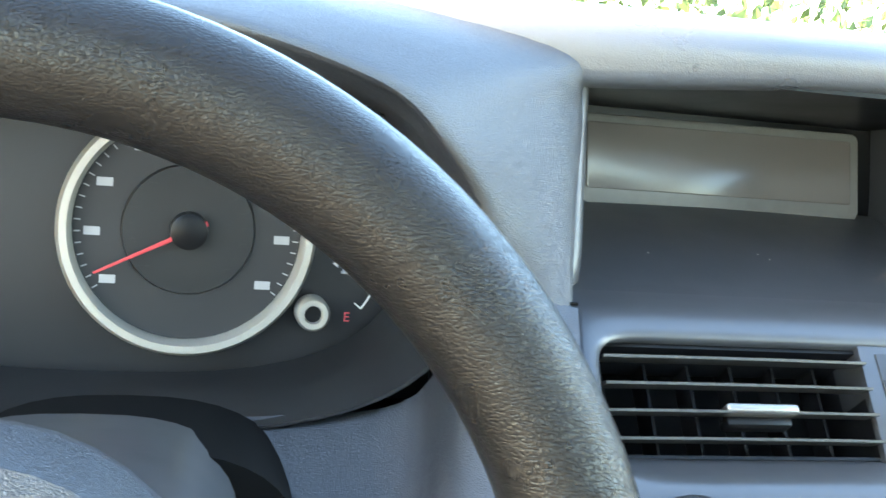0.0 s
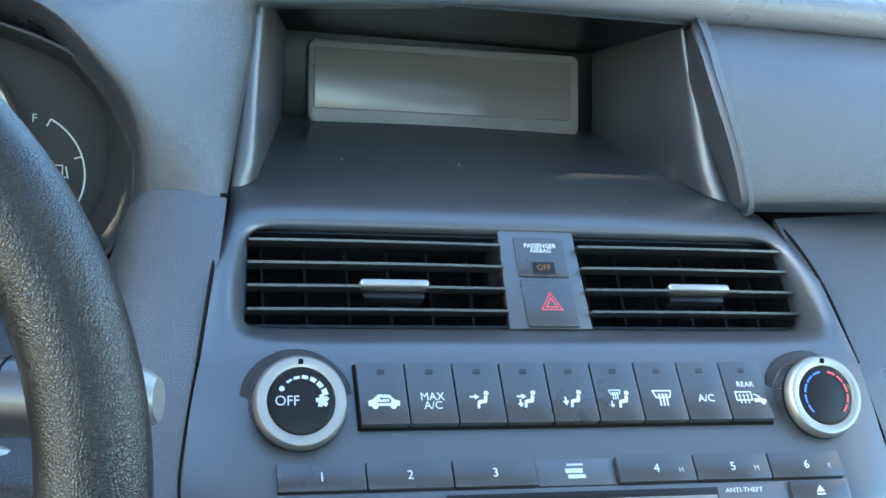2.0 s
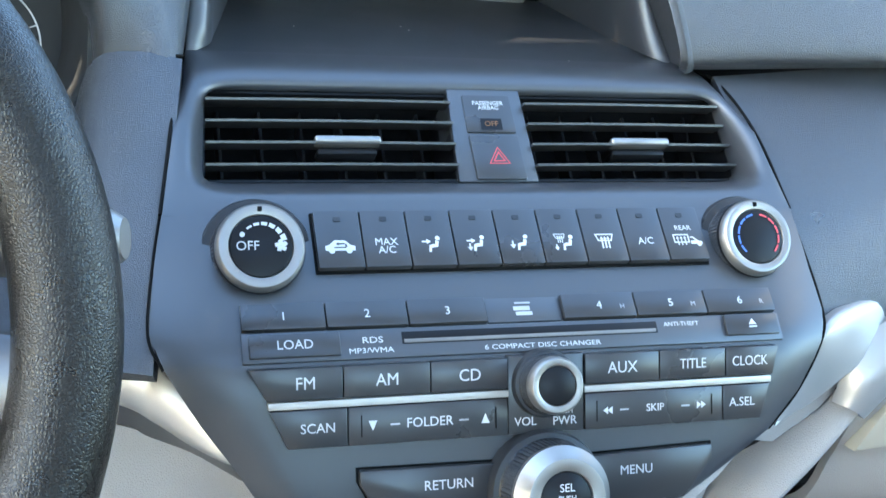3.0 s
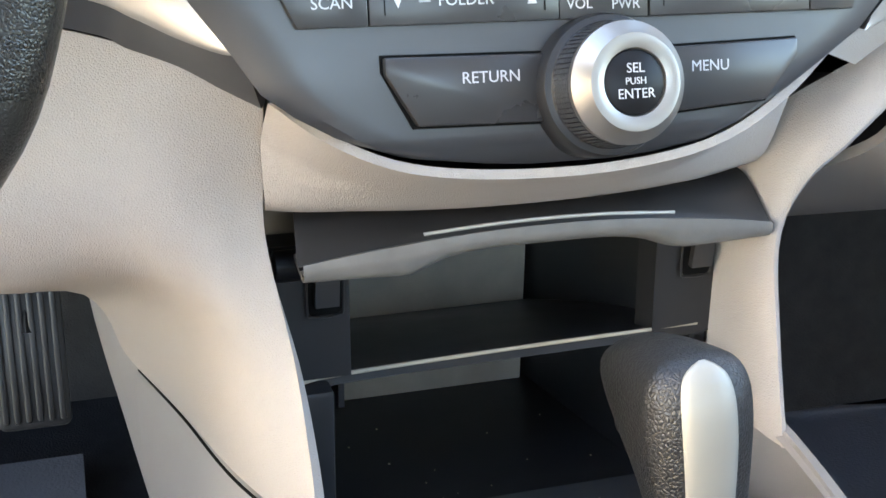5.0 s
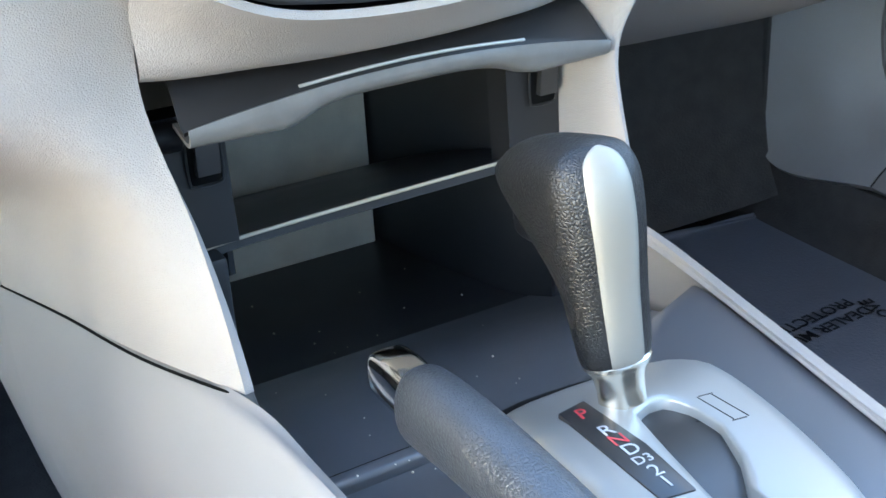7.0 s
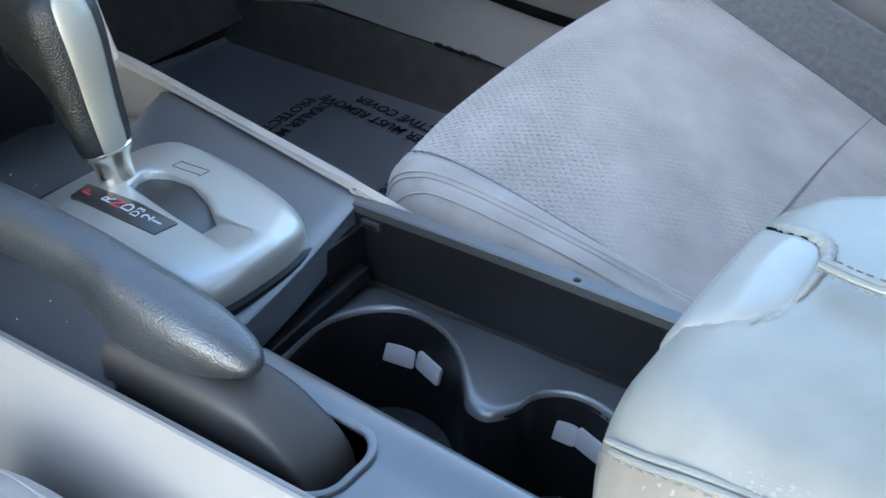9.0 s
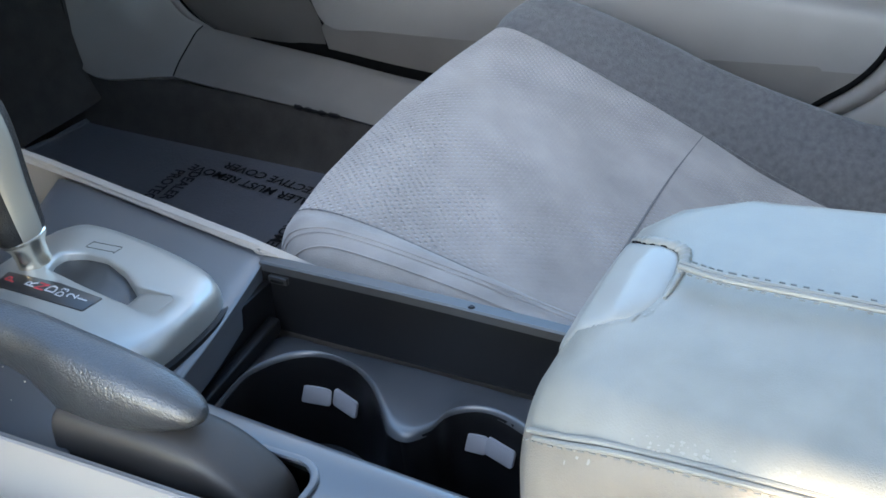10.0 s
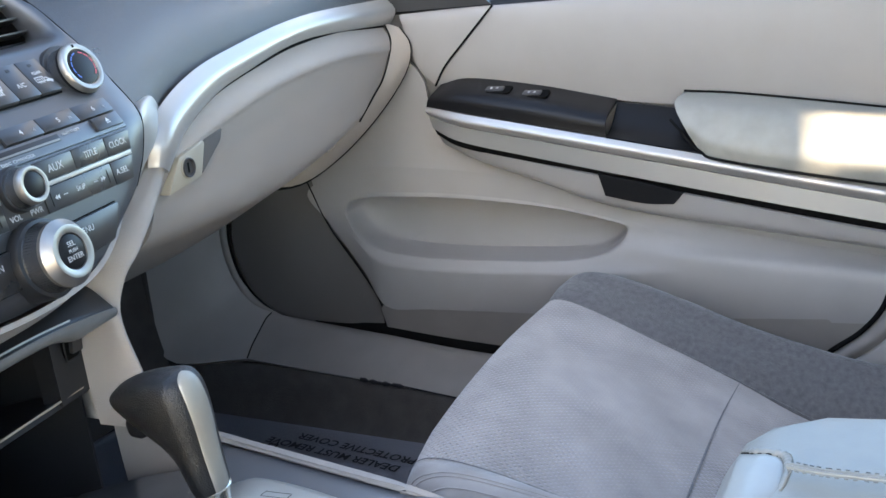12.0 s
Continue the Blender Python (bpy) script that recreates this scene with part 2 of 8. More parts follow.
def box(lo, hi, bevel=0.002, seg=2, m=None, bm=None):
    bm = bm or bmesh.new()
    lo, hi = Vector(lo), Vector(hi)
    r = bmesh.ops.create_cube(bm, size=1, matrix=Matrix.Translation((lo + hi) / 2) @ Matrix.Diagonal((*(hi - lo), 1)))
    if bevel:
        es = list({e for v in r["verts"] for e in v.link_edges})
        bmesh.ops.bevel(bm, geom=es, offset=bevel, segments=seg, profile=0.5, affect="EDGES")
    if m:
        bmesh.ops.transform(bm, matrix=m, verts=bm.verts)
    return bm


def prism(poly, m, depth, bevel=0.0008, sink=0.0, seg=2):
    """A plate: the outline poly in the frame m (its x, y plane), from -sink to depth along m's z, with rounded upper edges."""
    bm = bmesh.new()
    base = [bm.verts.new((x, y, -sink)) for x, y in poly]
    f = bm.faces.new(base)
    r = bmesh.ops.extrude_face_region(bm, geom=[f])
    up = [v for v in r["geom"] if isinstance(v, bmesh.types.BMVert)]
    for v in up:
        v.co.z = depth
    if bevel:
        es = [e for e in bm.edges if e.verts[0] in up and e.verts[1] in up]
        es += [e for e in bm.edges if (e.verts[0] in up) != (e.verts[1] in up)]
        bmesh.ops.bevel(bm, geom=es, offset=bevel, segments=seg, profile=0.5, affect="EDGES")
    bmesh.ops.transform(bm, matrix=m, verts=bm.verts)
    return bm


def rounded(w, h, r, n=5, cx=0.0, cy=0.0):
    """The outline of a rounded rectangle."""
    out = []
    for k, (sx, sy) in enumerate(((1, 1), (-1, 1), (-1, -1), (1, -1))):
        for i in range(n + 1):
            a = radians(90 * k + 90 * i / n)
            out.append((cx + sx * (w / 2 - r) + r * math.cos(a), cy + sy * (h / 2 - r) + r * math.sin(a)))
    return out


def lathe(profile, m, n=40, bm=None):
    """Turns a profile of (radius, height) round m's z axis."""
    bm = bm or bmesh.new()
    rings = []
    for r, h in profile:
        if r < 1e-6:
            rings.append([bm.verts.new(m @ Vector((0, 0, h)))])
        else:
            rings.append([bm.verts.new(m @ Vector((r * math.cos(2 * math.pi * i / n), r * math.sin(2 * math.pi * i / n), h))) for i in range(n)])
    for a, b in zip(rings, rings[1:]):
        for i in range(n):
            j = (i + 1) % n
            if len(a) == 1 and len(b) == 1:
                continue
            if len(a) == 1:
                bm.faces.new((a[0], b[i], b[j]))
            elif len(b) == 1:
                bm.faces.new((a[i], a[j], b[0]))
            else:
                bm.faces.new((a[i], a[j], b[j], b[i]))
    return bm


def sweep(path, section, nu=40, ups=(0, 0, 1), closed=False, scale=None, bm=None, cap=True):
    """Moves a flat closed section (list of (side, up)) along a smooth path. scale(t) gives (side, up) factors."""
    bm = bm or bmesh.new()
    p = spline(path, nu) if not closed else [Vector(q) for q in path]
    rings = []
    for i, c in enumerate(p):
        if closed:
            d = p[(i + 1) % len(p)] - p[i - 1]
        else:
            d = p[min(i + 1, len(p) - 1)] - p[max(i - 1, 0)]
        d.normalize()
        up = Vector(ups(i / max(1, len(p) - 1)) if callable(ups) else ups)
        side = d.cross(up).normalized()
        up = side.cross(d).normalized()
        sx, sy = scale(i / max(1, len(p) - 1)) if scale else (1, 1)
        rings.append([bm.verts.new(c + side * a * sx + up * b * sy) for a, b in section])
    k = len(section)
    pairs = list(zip(rings, rings[1:])) + ([(rings[-1], rings[0])] if closed else [])
    for a, b in pairs:
        for i in range(k):
            bm.faces.new((a[i], a[(i + 1) % k], b[(i + 1) % k], b[i]))
    if cap and not closed:
        bm.faces.new(rings[0])
        bm.faces.new(list(reversed(rings[-1])))
    return bm


def oval(a, b, n=20):
    return [(a * math.cos(2 * math.pi * i / n), b * math.sin(2 * math.pi * i / n)) for i in range(n)]


def slope(y0, z0, y1, z1, lift=0.0):
    """Frame of a plane that holds the x axis and rises from (y0, z0) to (y1, z1): x along x, y up the slope, z out to the rear."""
    up = Vector((0, y1 - y0, z1 - z0)).normalized()
    x = Vector((1, 0, 0))
    n = x.cross(up)
    m = Matrix((x, up, n)).transposed().to_4x4()
    m.translation = Vector((0, y0, z0)) + n * lift
    return m


def on(m, x, z):
    """Flat place (x, up the slope) for a world x and height z on a slope's frame."""
    up = m.col[1].xyz
    return x, (z - m.translation.z) / up.z


def lettering(name, text, m, size, mat, parent, squash=1.0, bold=0.0, align="CENTER", spacing=1.0, label=""):
    """Raised print with the built-in font, centred on m's origin in its x, y plane."""
    c = bpy.data.curves.new(name, "FONT")
    c.body, c.size, c.align_x, c.align_y = text, size, align, "CENTER"
    c.space_line, c.space_character = 0.8, spacing
    c.extrude, c.offset, c.resolution_u = 0.00008, bold, 3
    ob = bpy.data.objects.new(name, c)
    scene.collection.objects.link(ob)
    bpy.context.view_layer.update()
    me = bpy.data.meshes.new_from_object(ob.evaluated_get(bpy.context.evaluated_depsgraph_get()))
    bpy.data.objects.remove(ob)
    me.transform(m @ Matrix.Diagonal((squash, 1, 1, 1)))
    me.materials.clear()
    me.materials.append(mat)
    me.name = name
    out = new(name, me)
    out.parent = parent
    if label:
        tagged(out, label)
    return out


def flat(m, x, y, lift=0.0006):
    """The frame m moved to (x, y) in its own plane and lifted off it."""
    return m @ Matrix.Translation((x, y, lift))


def bars(items, m, thick=0.0002):
    """Small flat bars (x, y, w, h, turn in degrees) in the frame m, as one print."""
    bm = bmesh.new()
    for x, y, w, h, a in items:
        t = m @ Matrix.Translation((x, y, 0)) @ Matrix.Rotation(radians(a), 4, "Z") @ Matrix.Diagonal((w, h, thick, 1))
        bmesh.ops.create_cube(bm, size=1, matrix=t)
    return bm


def ring_print(m, r0, r1, a0, a1, n=14, bm=None):
    """A flat arc band between two radii and angles (degrees)."""
    bm = bm or bmesh.new()
    vs = []
    for i in range(n + 1):
        a = radians(a0 + (a1 - a0) * i / n)
        vs.append([bm.verts.new(m @ Vector((r * math.cos(a), r * math.sin(a), 0))) for r in (r0, r1)])
    for a, b in zip(vs, vs[1:]):
        bm.faces.new((a[0], a[1], b[1], b[0]))
    return bm


def hull(sections, n=32, flat_low=1.0, bm=None):
    """A body of soft-cornered rings across y: (y, x, half width, low, high, squareness)."""
    bm = bm or bmesh.new()
    rings = []
    for y, x, w, z0, z1, sq in sections:
        ring = []
        for i in range(n):
            a = 2 * math.pi * i / n
            c, s = math.cos(a), math.sin(a)
            px, pz = math.copysign(abs(c) ** (2 / sq), c), math.copysign(abs(s) ** (2 / sq), s)
            ring.append(bm.verts.new((x + w * px, y, (z0 + z1) / 2 + (z1 - z0) / 2 * (pz if pz > 0 else pz * flat_low))))
        rings.append(ring)
    for a, b in zip(rings, rings[1:]):
        for i in range(n):
            bm.faces.new((a[i], a[(i + 1) % n], b[(i + 1) % n], b[i]))
    bm.faces.new(rings[0])
    bm.faces.new(rings[-1])
    return bm


def between(rows, n):
    """n + 1 rows of numbers on smooth curves through the given rows."""
    k = len(rows) - 1
    out = []
    for i in range(n + 1):
        t = i / n * k
        j = min(int(t), k - 1)
        u = t - j
        a, b, c, d = rows[max(0, j - 1)], rows[j], rows[j + 1], rows[min(k, j + 2)]
        out.append([0.5 * (2 * q + (r - p) * u + (2 * p - 5 * q + 4 * r - v) * u * u + (3 * q - p - 3 * r + v) * u ** 3) for p, q, r, v in zip(a, b, c, d)])
    return out


def radial(poly, c, n):
    """n places on a closed outline, at even angles round c."""
    out = []
    for i in range(n):
        a = 2 * math.pi * i / n
        dx, dy = math.cos(a), math.sin(a)
        best = None
        for (x0, y0), (x1, y1) in zip(poly, poly[1:] + poly[:1]):
            ex, ey = x1 - x0, y1 - y0
            det = dx * -ey + dy * ex
            if abs(det) < 1e-12:
                continue
            qx, qy = x0 - c[0], y0 - c[1]
            r = (qx * -ey + qy * ex) / det
            u = (dx * qy - dy * qx) / det
            if r > 0 and -1e-6 <= u <= 1 + 1e-6 and (best is None or r > best):
                best = r
        out.append((c[0] + dx * best, c[1] + dy * best))
    return out


# ---- the car's shell and the outside ----
def ground():
    bm = bmesh.new()
    bmesh.ops.create_grid(bm, x_segments=40, y_segments=40, size=600, matrix=Matrix.Translation((0, 0, -0.22)))
    tagged(part("ground", bm, M_ground), "pale concrete ground outside the parked car", "ground", kind="structure")


def hedge():
    bm = bmesh.new()
    rng = random.Random(3)
    for i in range(12000):
        c = Vector((rng.uniform(-9, 9), rng.uniform(7.2, 8.6), rng.uniform(-0.2, 2.0)))
        q = Euler((rng.uniform(0, 6), rng.uniform(0, 6), rng.uniform(0, 6))).to_matrix()
        s = rng.uniform(0.03, 0.08)
        bm.faces.new([bm.verts.new(c + q @ Vector(v) * s) for v in ((-1, -0.4, 0), (0, -0.6, 0.1), (1, 0, 0), (0, 0.6, 0.1))])
    tagged(part("hedge", bm, M_hedge), "leafy green hedge beyond the windscreen", "hedge", kind="stuff")


def shell():
    floor = box((-0.80, -1.3, 0.16), (0.74, 1.35, 0.20), 0.0)
    tagged(part("floor", floor, M_carpet), "dark carpeted car floor", "floor", kind="structure")
    roof = loft([[(-0.62, -0.95, 1.21), (0, -0.95, 1.25), (0.62, -0.95, 1.21)], [(-0.62, -0.34, 1.22), (0, -0.34, 1.26), (0.62, -0.34, 1.22)], [(-0.60, 0.0, 1.22), (0, 0.0, 1.26), (0.60, 0.0, 1.22)],
                 [(-0.57, 0.36, 1.20), (0, 0.38, 1.25), (0.57, 0.36, 1.20)]], 24, 24, 0.03)
    # unseen opening, added to let skylight in above the front seats
    bmesh.ops.delete(roof, geom=[f for f in roof.faces if abs(f.calc_center_median().x) < 0.37 and -0.16 < f.calc_center_median().y < 0.16], context="FACES")
    tagged(part("ceiling", roof, M_head), "beige cloth headliner of the car", "ceiling", kind="structure")
    for s, n in ((-1, "wall_driver_side"), (1, "wall_passenger_side")):
        post = sweep([(s * 0.60, -0.30, 1.22), (s * 0.66, -0.36, 0.9), (s * 0.72, -0.38, 0.6), (s * 0.74, -0.38, 0.2)], oval(0.05, 0.09, 12), 10, (0, 1, 0))
        tagged(part(n, post, M_beige_p), "beige door pillar beside the front seats", "pillar", kind="structure")
        front = sweep([(s * 0.58, 0.33, 1.21), (s * 0.66, 0.75, 1.09), (s * 0.74, 1.2, 0.93)], oval(0.035, 0.045, 12), 10, (0, 0, 1))
        tagged(part(n + "_front_post", front, M_beige_p), "slanting beige windscreen pillar", "pillar", kind="structure")
    # unseen wall and beam, added to block the low sun and shape its patches
    outer = box((-3.06, -0.425, -0.22), (-3.0, 0.345, 2.62), 0.01)
    tagged(part("wall_outside", outer, M_beige_p), "unseen plain wall, added outside to keep sun off the cabin", "wall", kind="structure")
    beam = box((-3.06, -5.0, 1.945), (-3.0, -0.43, 2.30), 0.01)
    tagged(part("wall_outside_beam", beam, M_beige_p), "unseen plain beam, added outside to trim the sun patches", "wall", kind="structure")
    flank = box((-0.84, 0.64, 0.0), (-0.77, 1.42, 1.09), 0.02)
    tagged(part("wall_driver_side_flank", flank, M_beige_p), "body side ahead of the driver's door opening", "wall", kind="structure")
    sill = box((-0.84, -0.5, 0.0), (-0.77, 0.64, 0.33), 0.02)
    tagged(part("wall_driver_side_sill", sill, M_beige_p), "sill of the driver's door opening", "wall", kind="structure")
    far = box((0.755, 0.64, 0.0), (0.80, 1.42, 0.93), 0.02)
    tagged(part("wall_passenger_side_flank", far, M_beige_p), "body side ahead of the passenger door", "wall", kind="structure")
    back = box((-0.72, -1.62, 0.2), (0.72, -1.56, 0.85), 0.02)
    tagged(part("wall_back", back, M_cloth_d), "grey cloth back wall of the cabin", "wall", kind="structure")
    fire = loft([[(-0.78, 1.28, 0.2), (0, 1.28, 0.2), (0.74, 1.28, 0.2)], [(-0.78, 1.33, 0.95), (0, 1.33, 0.97), (0.74, 1.33, 0.95)]], 4, 2, 0.02, straight=True)
    tagged(part("wall_front", fire, M_side), "dark carpeted bulkhead ahead of the footwells", "wall", kind="structure")
    cowl = box((-0.76, 1.30, 0.93), (0.76, 1.42, 0.975), 0.01)
    tagged(part("trim_cowl", cowl, M_black), "black plastic cowl below the windscreen", "trim", kind="structure")
    bonnet = loft([[(-0.8, 1.42, 0.95), (0, 1.42, 0.99), (0.8, 1.42, 0.95)], [(-0.8, 1.9, 0.88), (0, 1.9, 0.93), (0.8, 1.9, 0.88)],
                   [(-0.75, 2.5, 0.70), (0, 2.55, 0.74), (0.75, 2.5, 0.70)]], 12, 8, 0.02)
    tagged(part("bonnet", bonnet, M_paint), "silver painted bonnet ahead of the windscreen", "bonnet", kind="structure")
    pane = loft([[(-0.56, 0.36, 1.215), (0, 0.38, 1.26), (0.56, 0.36, 1.215)], [(-0.70, 1.36, 0.965), (0, 1.42, 0.985), (0.70, 1.36, 0.965)]], 10, 6)
    w = tagged(part("window_1", pane, M_glass), "clear windscreen glass above the dashboard", "window", kind="structure")
    w.visible_shadow = False


ground()
hedge()
shell()


# ---- dashboard ----
def dashboard():
    d = thing("dashboard", "dark grey grained vinyl dashboard with beige lower half", "dashboard")
    # the long top pad with its rolled rear edge, over the display recess
    prof = [(0.832, 0.9615), (0.804, 0.962), (0.797, 0.968), (0.802, 0.980), (0.85, 0.991), (1.0, 0.993), (1.2, 0.980), (1.33, 0.963)]
    cols = []
    for x in (-0.74, -0.50, -0.30, -0.14, 0.0, 0.125, 0.30, 0.52, 0.72):
        bow = 0.03 * (x / 0.7) ** 2
        drop = 0.010 if x < -0.2 else 0.008 if x < -0.1 else 0.0
        cols.append([(x, y - bow * 0.3, z - bow * 0.6 - (drop if k < 3 else 0)) for k, (y, z) in enumerate(prof)])
    part("top_pad", loft([list(c) for c in zip(*cols)], 40, 28, 0.004), M_pad, d, "dark vinyl top pad, sky glare put into its lighter colour")
    # hood over the instruments and its flank beside the display recess
    part("instrument_hood", loft([
        [(-0.203, 0.765, 0.838), (-0.206, 0.765, 0.870), (-0.226, 0.765, 0.905), (-0.262, 0.77, 0.930), (-0.36, 0.775, 0.945), (-0.50, 0.775, 0.93)],
        [(-0.197, 0.745, 0.842), (-0.203, 0.742, 0.880), (-0.223, 0.740, 0.912), (-0.259, 0.742, 0.940), (-0.36, 0.745, 0.957), (-0.52, 0.75, 0.943)],
        [(-0.184, 0.737, 0.848), (-0.194, 0.736, 0.891), (-0.212, 0.737, 0.922), (-0.249, 0.741, 0.951), (-0.36, 0.744, 0.970), (-0.53, 0.75, 0.953)],
        [(-0.158, 0.735, 0.851), (-0.1515, 0.762, 0.893), (-0.1430, 0.793, 0.942), (-0.152, 0.812, 0.974), (-0.36, 0.81, 0.988), (-0.55, 0.81, 0.97)],
        [(-0.153, 0.80, 0.852), (-0.146, 0.82, 0.890), (-0.139, 0.86, 0.945), (-0.155, 0.92, 0.984), (-0.36, 0.95, 0.995), (-0.56, 0.95, 0.975)]],
        36, 28, 0.004), M_dash, d, "vinyl hood beside the instruments")
    # flank between the instruments and the centre panel
    part("side_panel", loft([
        [(-0.157, 0.730, 0.850), (-0.182, 0.735, 0.853), (-0.203, 0.745, 0.845), (-0.224, 0.760, 0.798), (-0.285, 0.766, 0.787), (-0.36, 0.766, 0.785)],
        [(-0.167, 0.674, 0.797), (-0.192, 0.684, 0.798), (-0.212, 0.700, 0.795), (-0.235, 0.715, 0.767), (-0.29, 0.724, 0.765), (-0.36, 0.730, 0.765)],
        [(-0.178, 0.614, 0.736), (-0.203, 0.625, 0.738), (-0.225, 0.640, 0.740), (-0.255, 0.655, 0.738), (-0.30, 0.672, 0.740), (-0.36, 0.690, 0.742)],
        [(-0.180, 0.603, 0.722), (-0.205, 0.612, 0.724), (-0.225, 0.630, 0.726), (-0.255, 0.645, 0.726), (-0.30, 0.662, 0.727), (-0.36, 0.680, 0.728)]], 24, 16, 0.01), M_dash, d)
    part("lower_panel", loft([
        [(-0.315, 0.768, 0.783), (-0.36, 0.768, 0.783), (-0.45, 0.768, 0.783), (-0.62, 0.768, 0.783)],
        [(-0.315, 0.735, 0.770), (-0.36, 0.73, 0.770), (-0.45, 0.72, 0.770), (-0.62, 0.72, 0.770)],
        [(-0.315, 0.69, 0.745), (-0.36, 0.685, 0.74), (-0.45, 0.665, 0.74), (-0.62, 0.67, 0.74)],
        [(-0.315, 0.68, 0.70), (-0.36, 0.675, 0.70), (-0.45, 0.66, 0.70), (-0.62, 0.66, 0.70)]], 16, 12, 0.006), M_dash, d)
    part("hood_seam", sweep([(-0.1560, 0.7335, 0.8512), (-0.168, 0.7335, 0.8515), (-0.184, 0.7360, 0.8500), (-0.200, 0.7425, 0.8455)], oval(0.0008, 0.0008, 8), 20, (0, -1, 0)), M_gap, d, "dark seam below the hood")
    # passenger airbag pad and the face below it
    part("passenger_pad", loft([
        [(0.1300, 0.850, 0.963), (0.1285, 0.822, 0.960), (0.1275, 0.808, 0.9595), (0.1290, 0.803, 0.9600), (0.138, 0.801, 0.9605), (0.30, 0.803, 0.9595), (0.50, 0.797, 0.953), (0.72, 0.80, 0.933)],
        [(0.1300, 0.825, 0.945), (0.1262, 0.800, 0.946), (0.1240, 0.786, 0.946), (0.1250, 0.781, 0.946), (0.134, 0.775, 0.9455), (0.30, 0.757, 0.938), (0.50, 0.757, 0.932), (0.72, 0.76, 0.914)],
        [(0.1285, 0.812, 0.924), (0.1265, 0.785, 0.9235), (0.1252, 0.768, 0.9230), (0.1262, 0.763, 0.9225), (0.135, 0.756, 0.922), (0.30, 0.732, 0.918), (0.50, 0.732, 0.913), (0.72, 0.74, 0.900)],
        [(0.1390, 0.804, 0.890), (0.1362, 0.775, 0.889), (0.1336, 0.754, 0.888), (0.1344, 0.749, 0.888), (0.144, 0.742, 0.8875), (0.30, 0.712, 0.888), (0.50, 0.712, 0.885), (0.72, 0.720, 0.876)],
        [(0.1500, 0.800, 0.862), (0.1448, 0.770, 0.861), (0.1398, 0.747, 0.860), (0.1404, 0.742, 0.860), (0.150, 0.735, 0.860), (0.30, 0.705, 0.864), (0.50, 0.705, 0.864), (0.72, 0.715, 0.860)],
        [(0.1525, 0.800, 0.853), (0.1478, 0.772, 0.852), (0.1420, 0.751, 0.851), (0.1426, 0.746, 0.851), (0.152, 0.741, 0.851), (0.30, 0.722, 0.857), (0.50, 0.722, 0.857), (0.72, 0.732, 0.853)]], 72, 26, 0.005), M_dash, d, "smooth vinyl passenger airbag pad")
    part("passenger_fascia", loft([
        [(0.160, 0.742, 0.847), (0.30, 0.732, 0.858), (0.50, 0.732, 0.858), (0.72, 0.742, 0.850)],
        [(0.162, 0.682, 0.800), (0.30, 0.690, 0.815), (0.50, 0.692, 0.815), (0.72, 0.70, 0.81)],
        [(0.163, 0.642, 0.760), (0.30, 0.655, 0.775), (0.50, 0.660, 0.780), (0.72, 0.668, 0.775)],
        [(0.160, 0.616, 0.722), (0.28, 0.642, 0.735), (0.50, 0.650, 0.748), (0.72, 0.655, 0.742)],
        [(0.140, 0.606, 0.690), (0.26, 0.65, 0.715), (0.50, 0.66, 0.735), (0.72, 0.665, 0.73)]], 26, 18, 0.005), M_dash, d)
    # silver sweeps either side of the centre panel
    part("silver_trim", loft([
        [(0.191, 0.629, 0.678), (0.196, 0.626, 0.702), (0.215, 0.628, 0.722), (0.270, 0.634, 0.740), (0.345, 0.638, 0.751), (0.50, 0.644, 0.760), (0.715, 0.650, 0.750)],
        [(0.198, 0.619, 0.676), (0.207, 0.615, 0.695), (0.230, 0.617, 0.711), (0.284, 0.623, 0.728), (0.352, 0.627, 0.738), (0.50, 0.633, 0.748), (0.715, 0.639, 0.736)],
        [(0.209, 0.622, 0.669), (0.222, 0.621, 0.683), (0.248, 0.625, 0.698), (0.299, 0.631, 0.714), (0.364, 0.635, 0.725), (0.50, 0.641, 0.736), (0.715, 0.647, 0.720)],
        [(0.210, 0.633, 0.668), (0.223, 0.632, 0.682), (0.249, 0.636, 0.697), (0.300, 0.642, 0.713), (0.365, 0.646, 0.724), (0.50, 0.652, 0.735), (0.715, 0.658, 0.719)]],
        40, 10, 0.004), M_trim, d, "satin silver trim strip")
    tip_up = [(0.1385, 0.6030, 0.6780), (0.1460, 0.6040, 0.6960), (0.1545, 0.6050, 0.7125), (0.1680, 0.6075, 0.7300), (0.1950, 0.6215, 0.7350), (0.2300, 0.6400, 0.7330)]
    tip_low = [(0.1395, 0.6035, 0.6772), (0.1545, 0.6110, 0.6800), (0.1700, 0.6175, 0.6830), (0.1880, 0.6185, 0.6955), (0.2080, 0.6260, 0.7040), (0.2320, 0.6400, 0.7120)]
    tip_mid = [tuple((Vector(a) + Vector(b)) / 2 + Vector((-0.001, -0.0035 * min(1, q / 3), 0))) for q, (a, b) in enumerate(zip(tip_up, tip_low))]
    part("silver_trim", loft([[(x + 0.003, y + 0.012, z) for x, y, z in tip_up], tip_up, tip_mid, tip_low, [(x + 0.004, y + 0.012, z - 0.001) for x, y, z in tip_low]], 30, 16, 0.0), M_trim, d, "tapering tip of the silver trim", angle=60)
    part("rail_top", loft([[(0.132, 0.618, 0.664), (0.142, 0.616, 0.690), (0.166, 0.624, 0.726)], [(0.158, 0.632, 0.655), (0.193, 0.633, 0.680), (0.215, 0.640, 0.718)]], 8, 6, 0.003), M_beige, d, "beige vinyl under the silver tip")
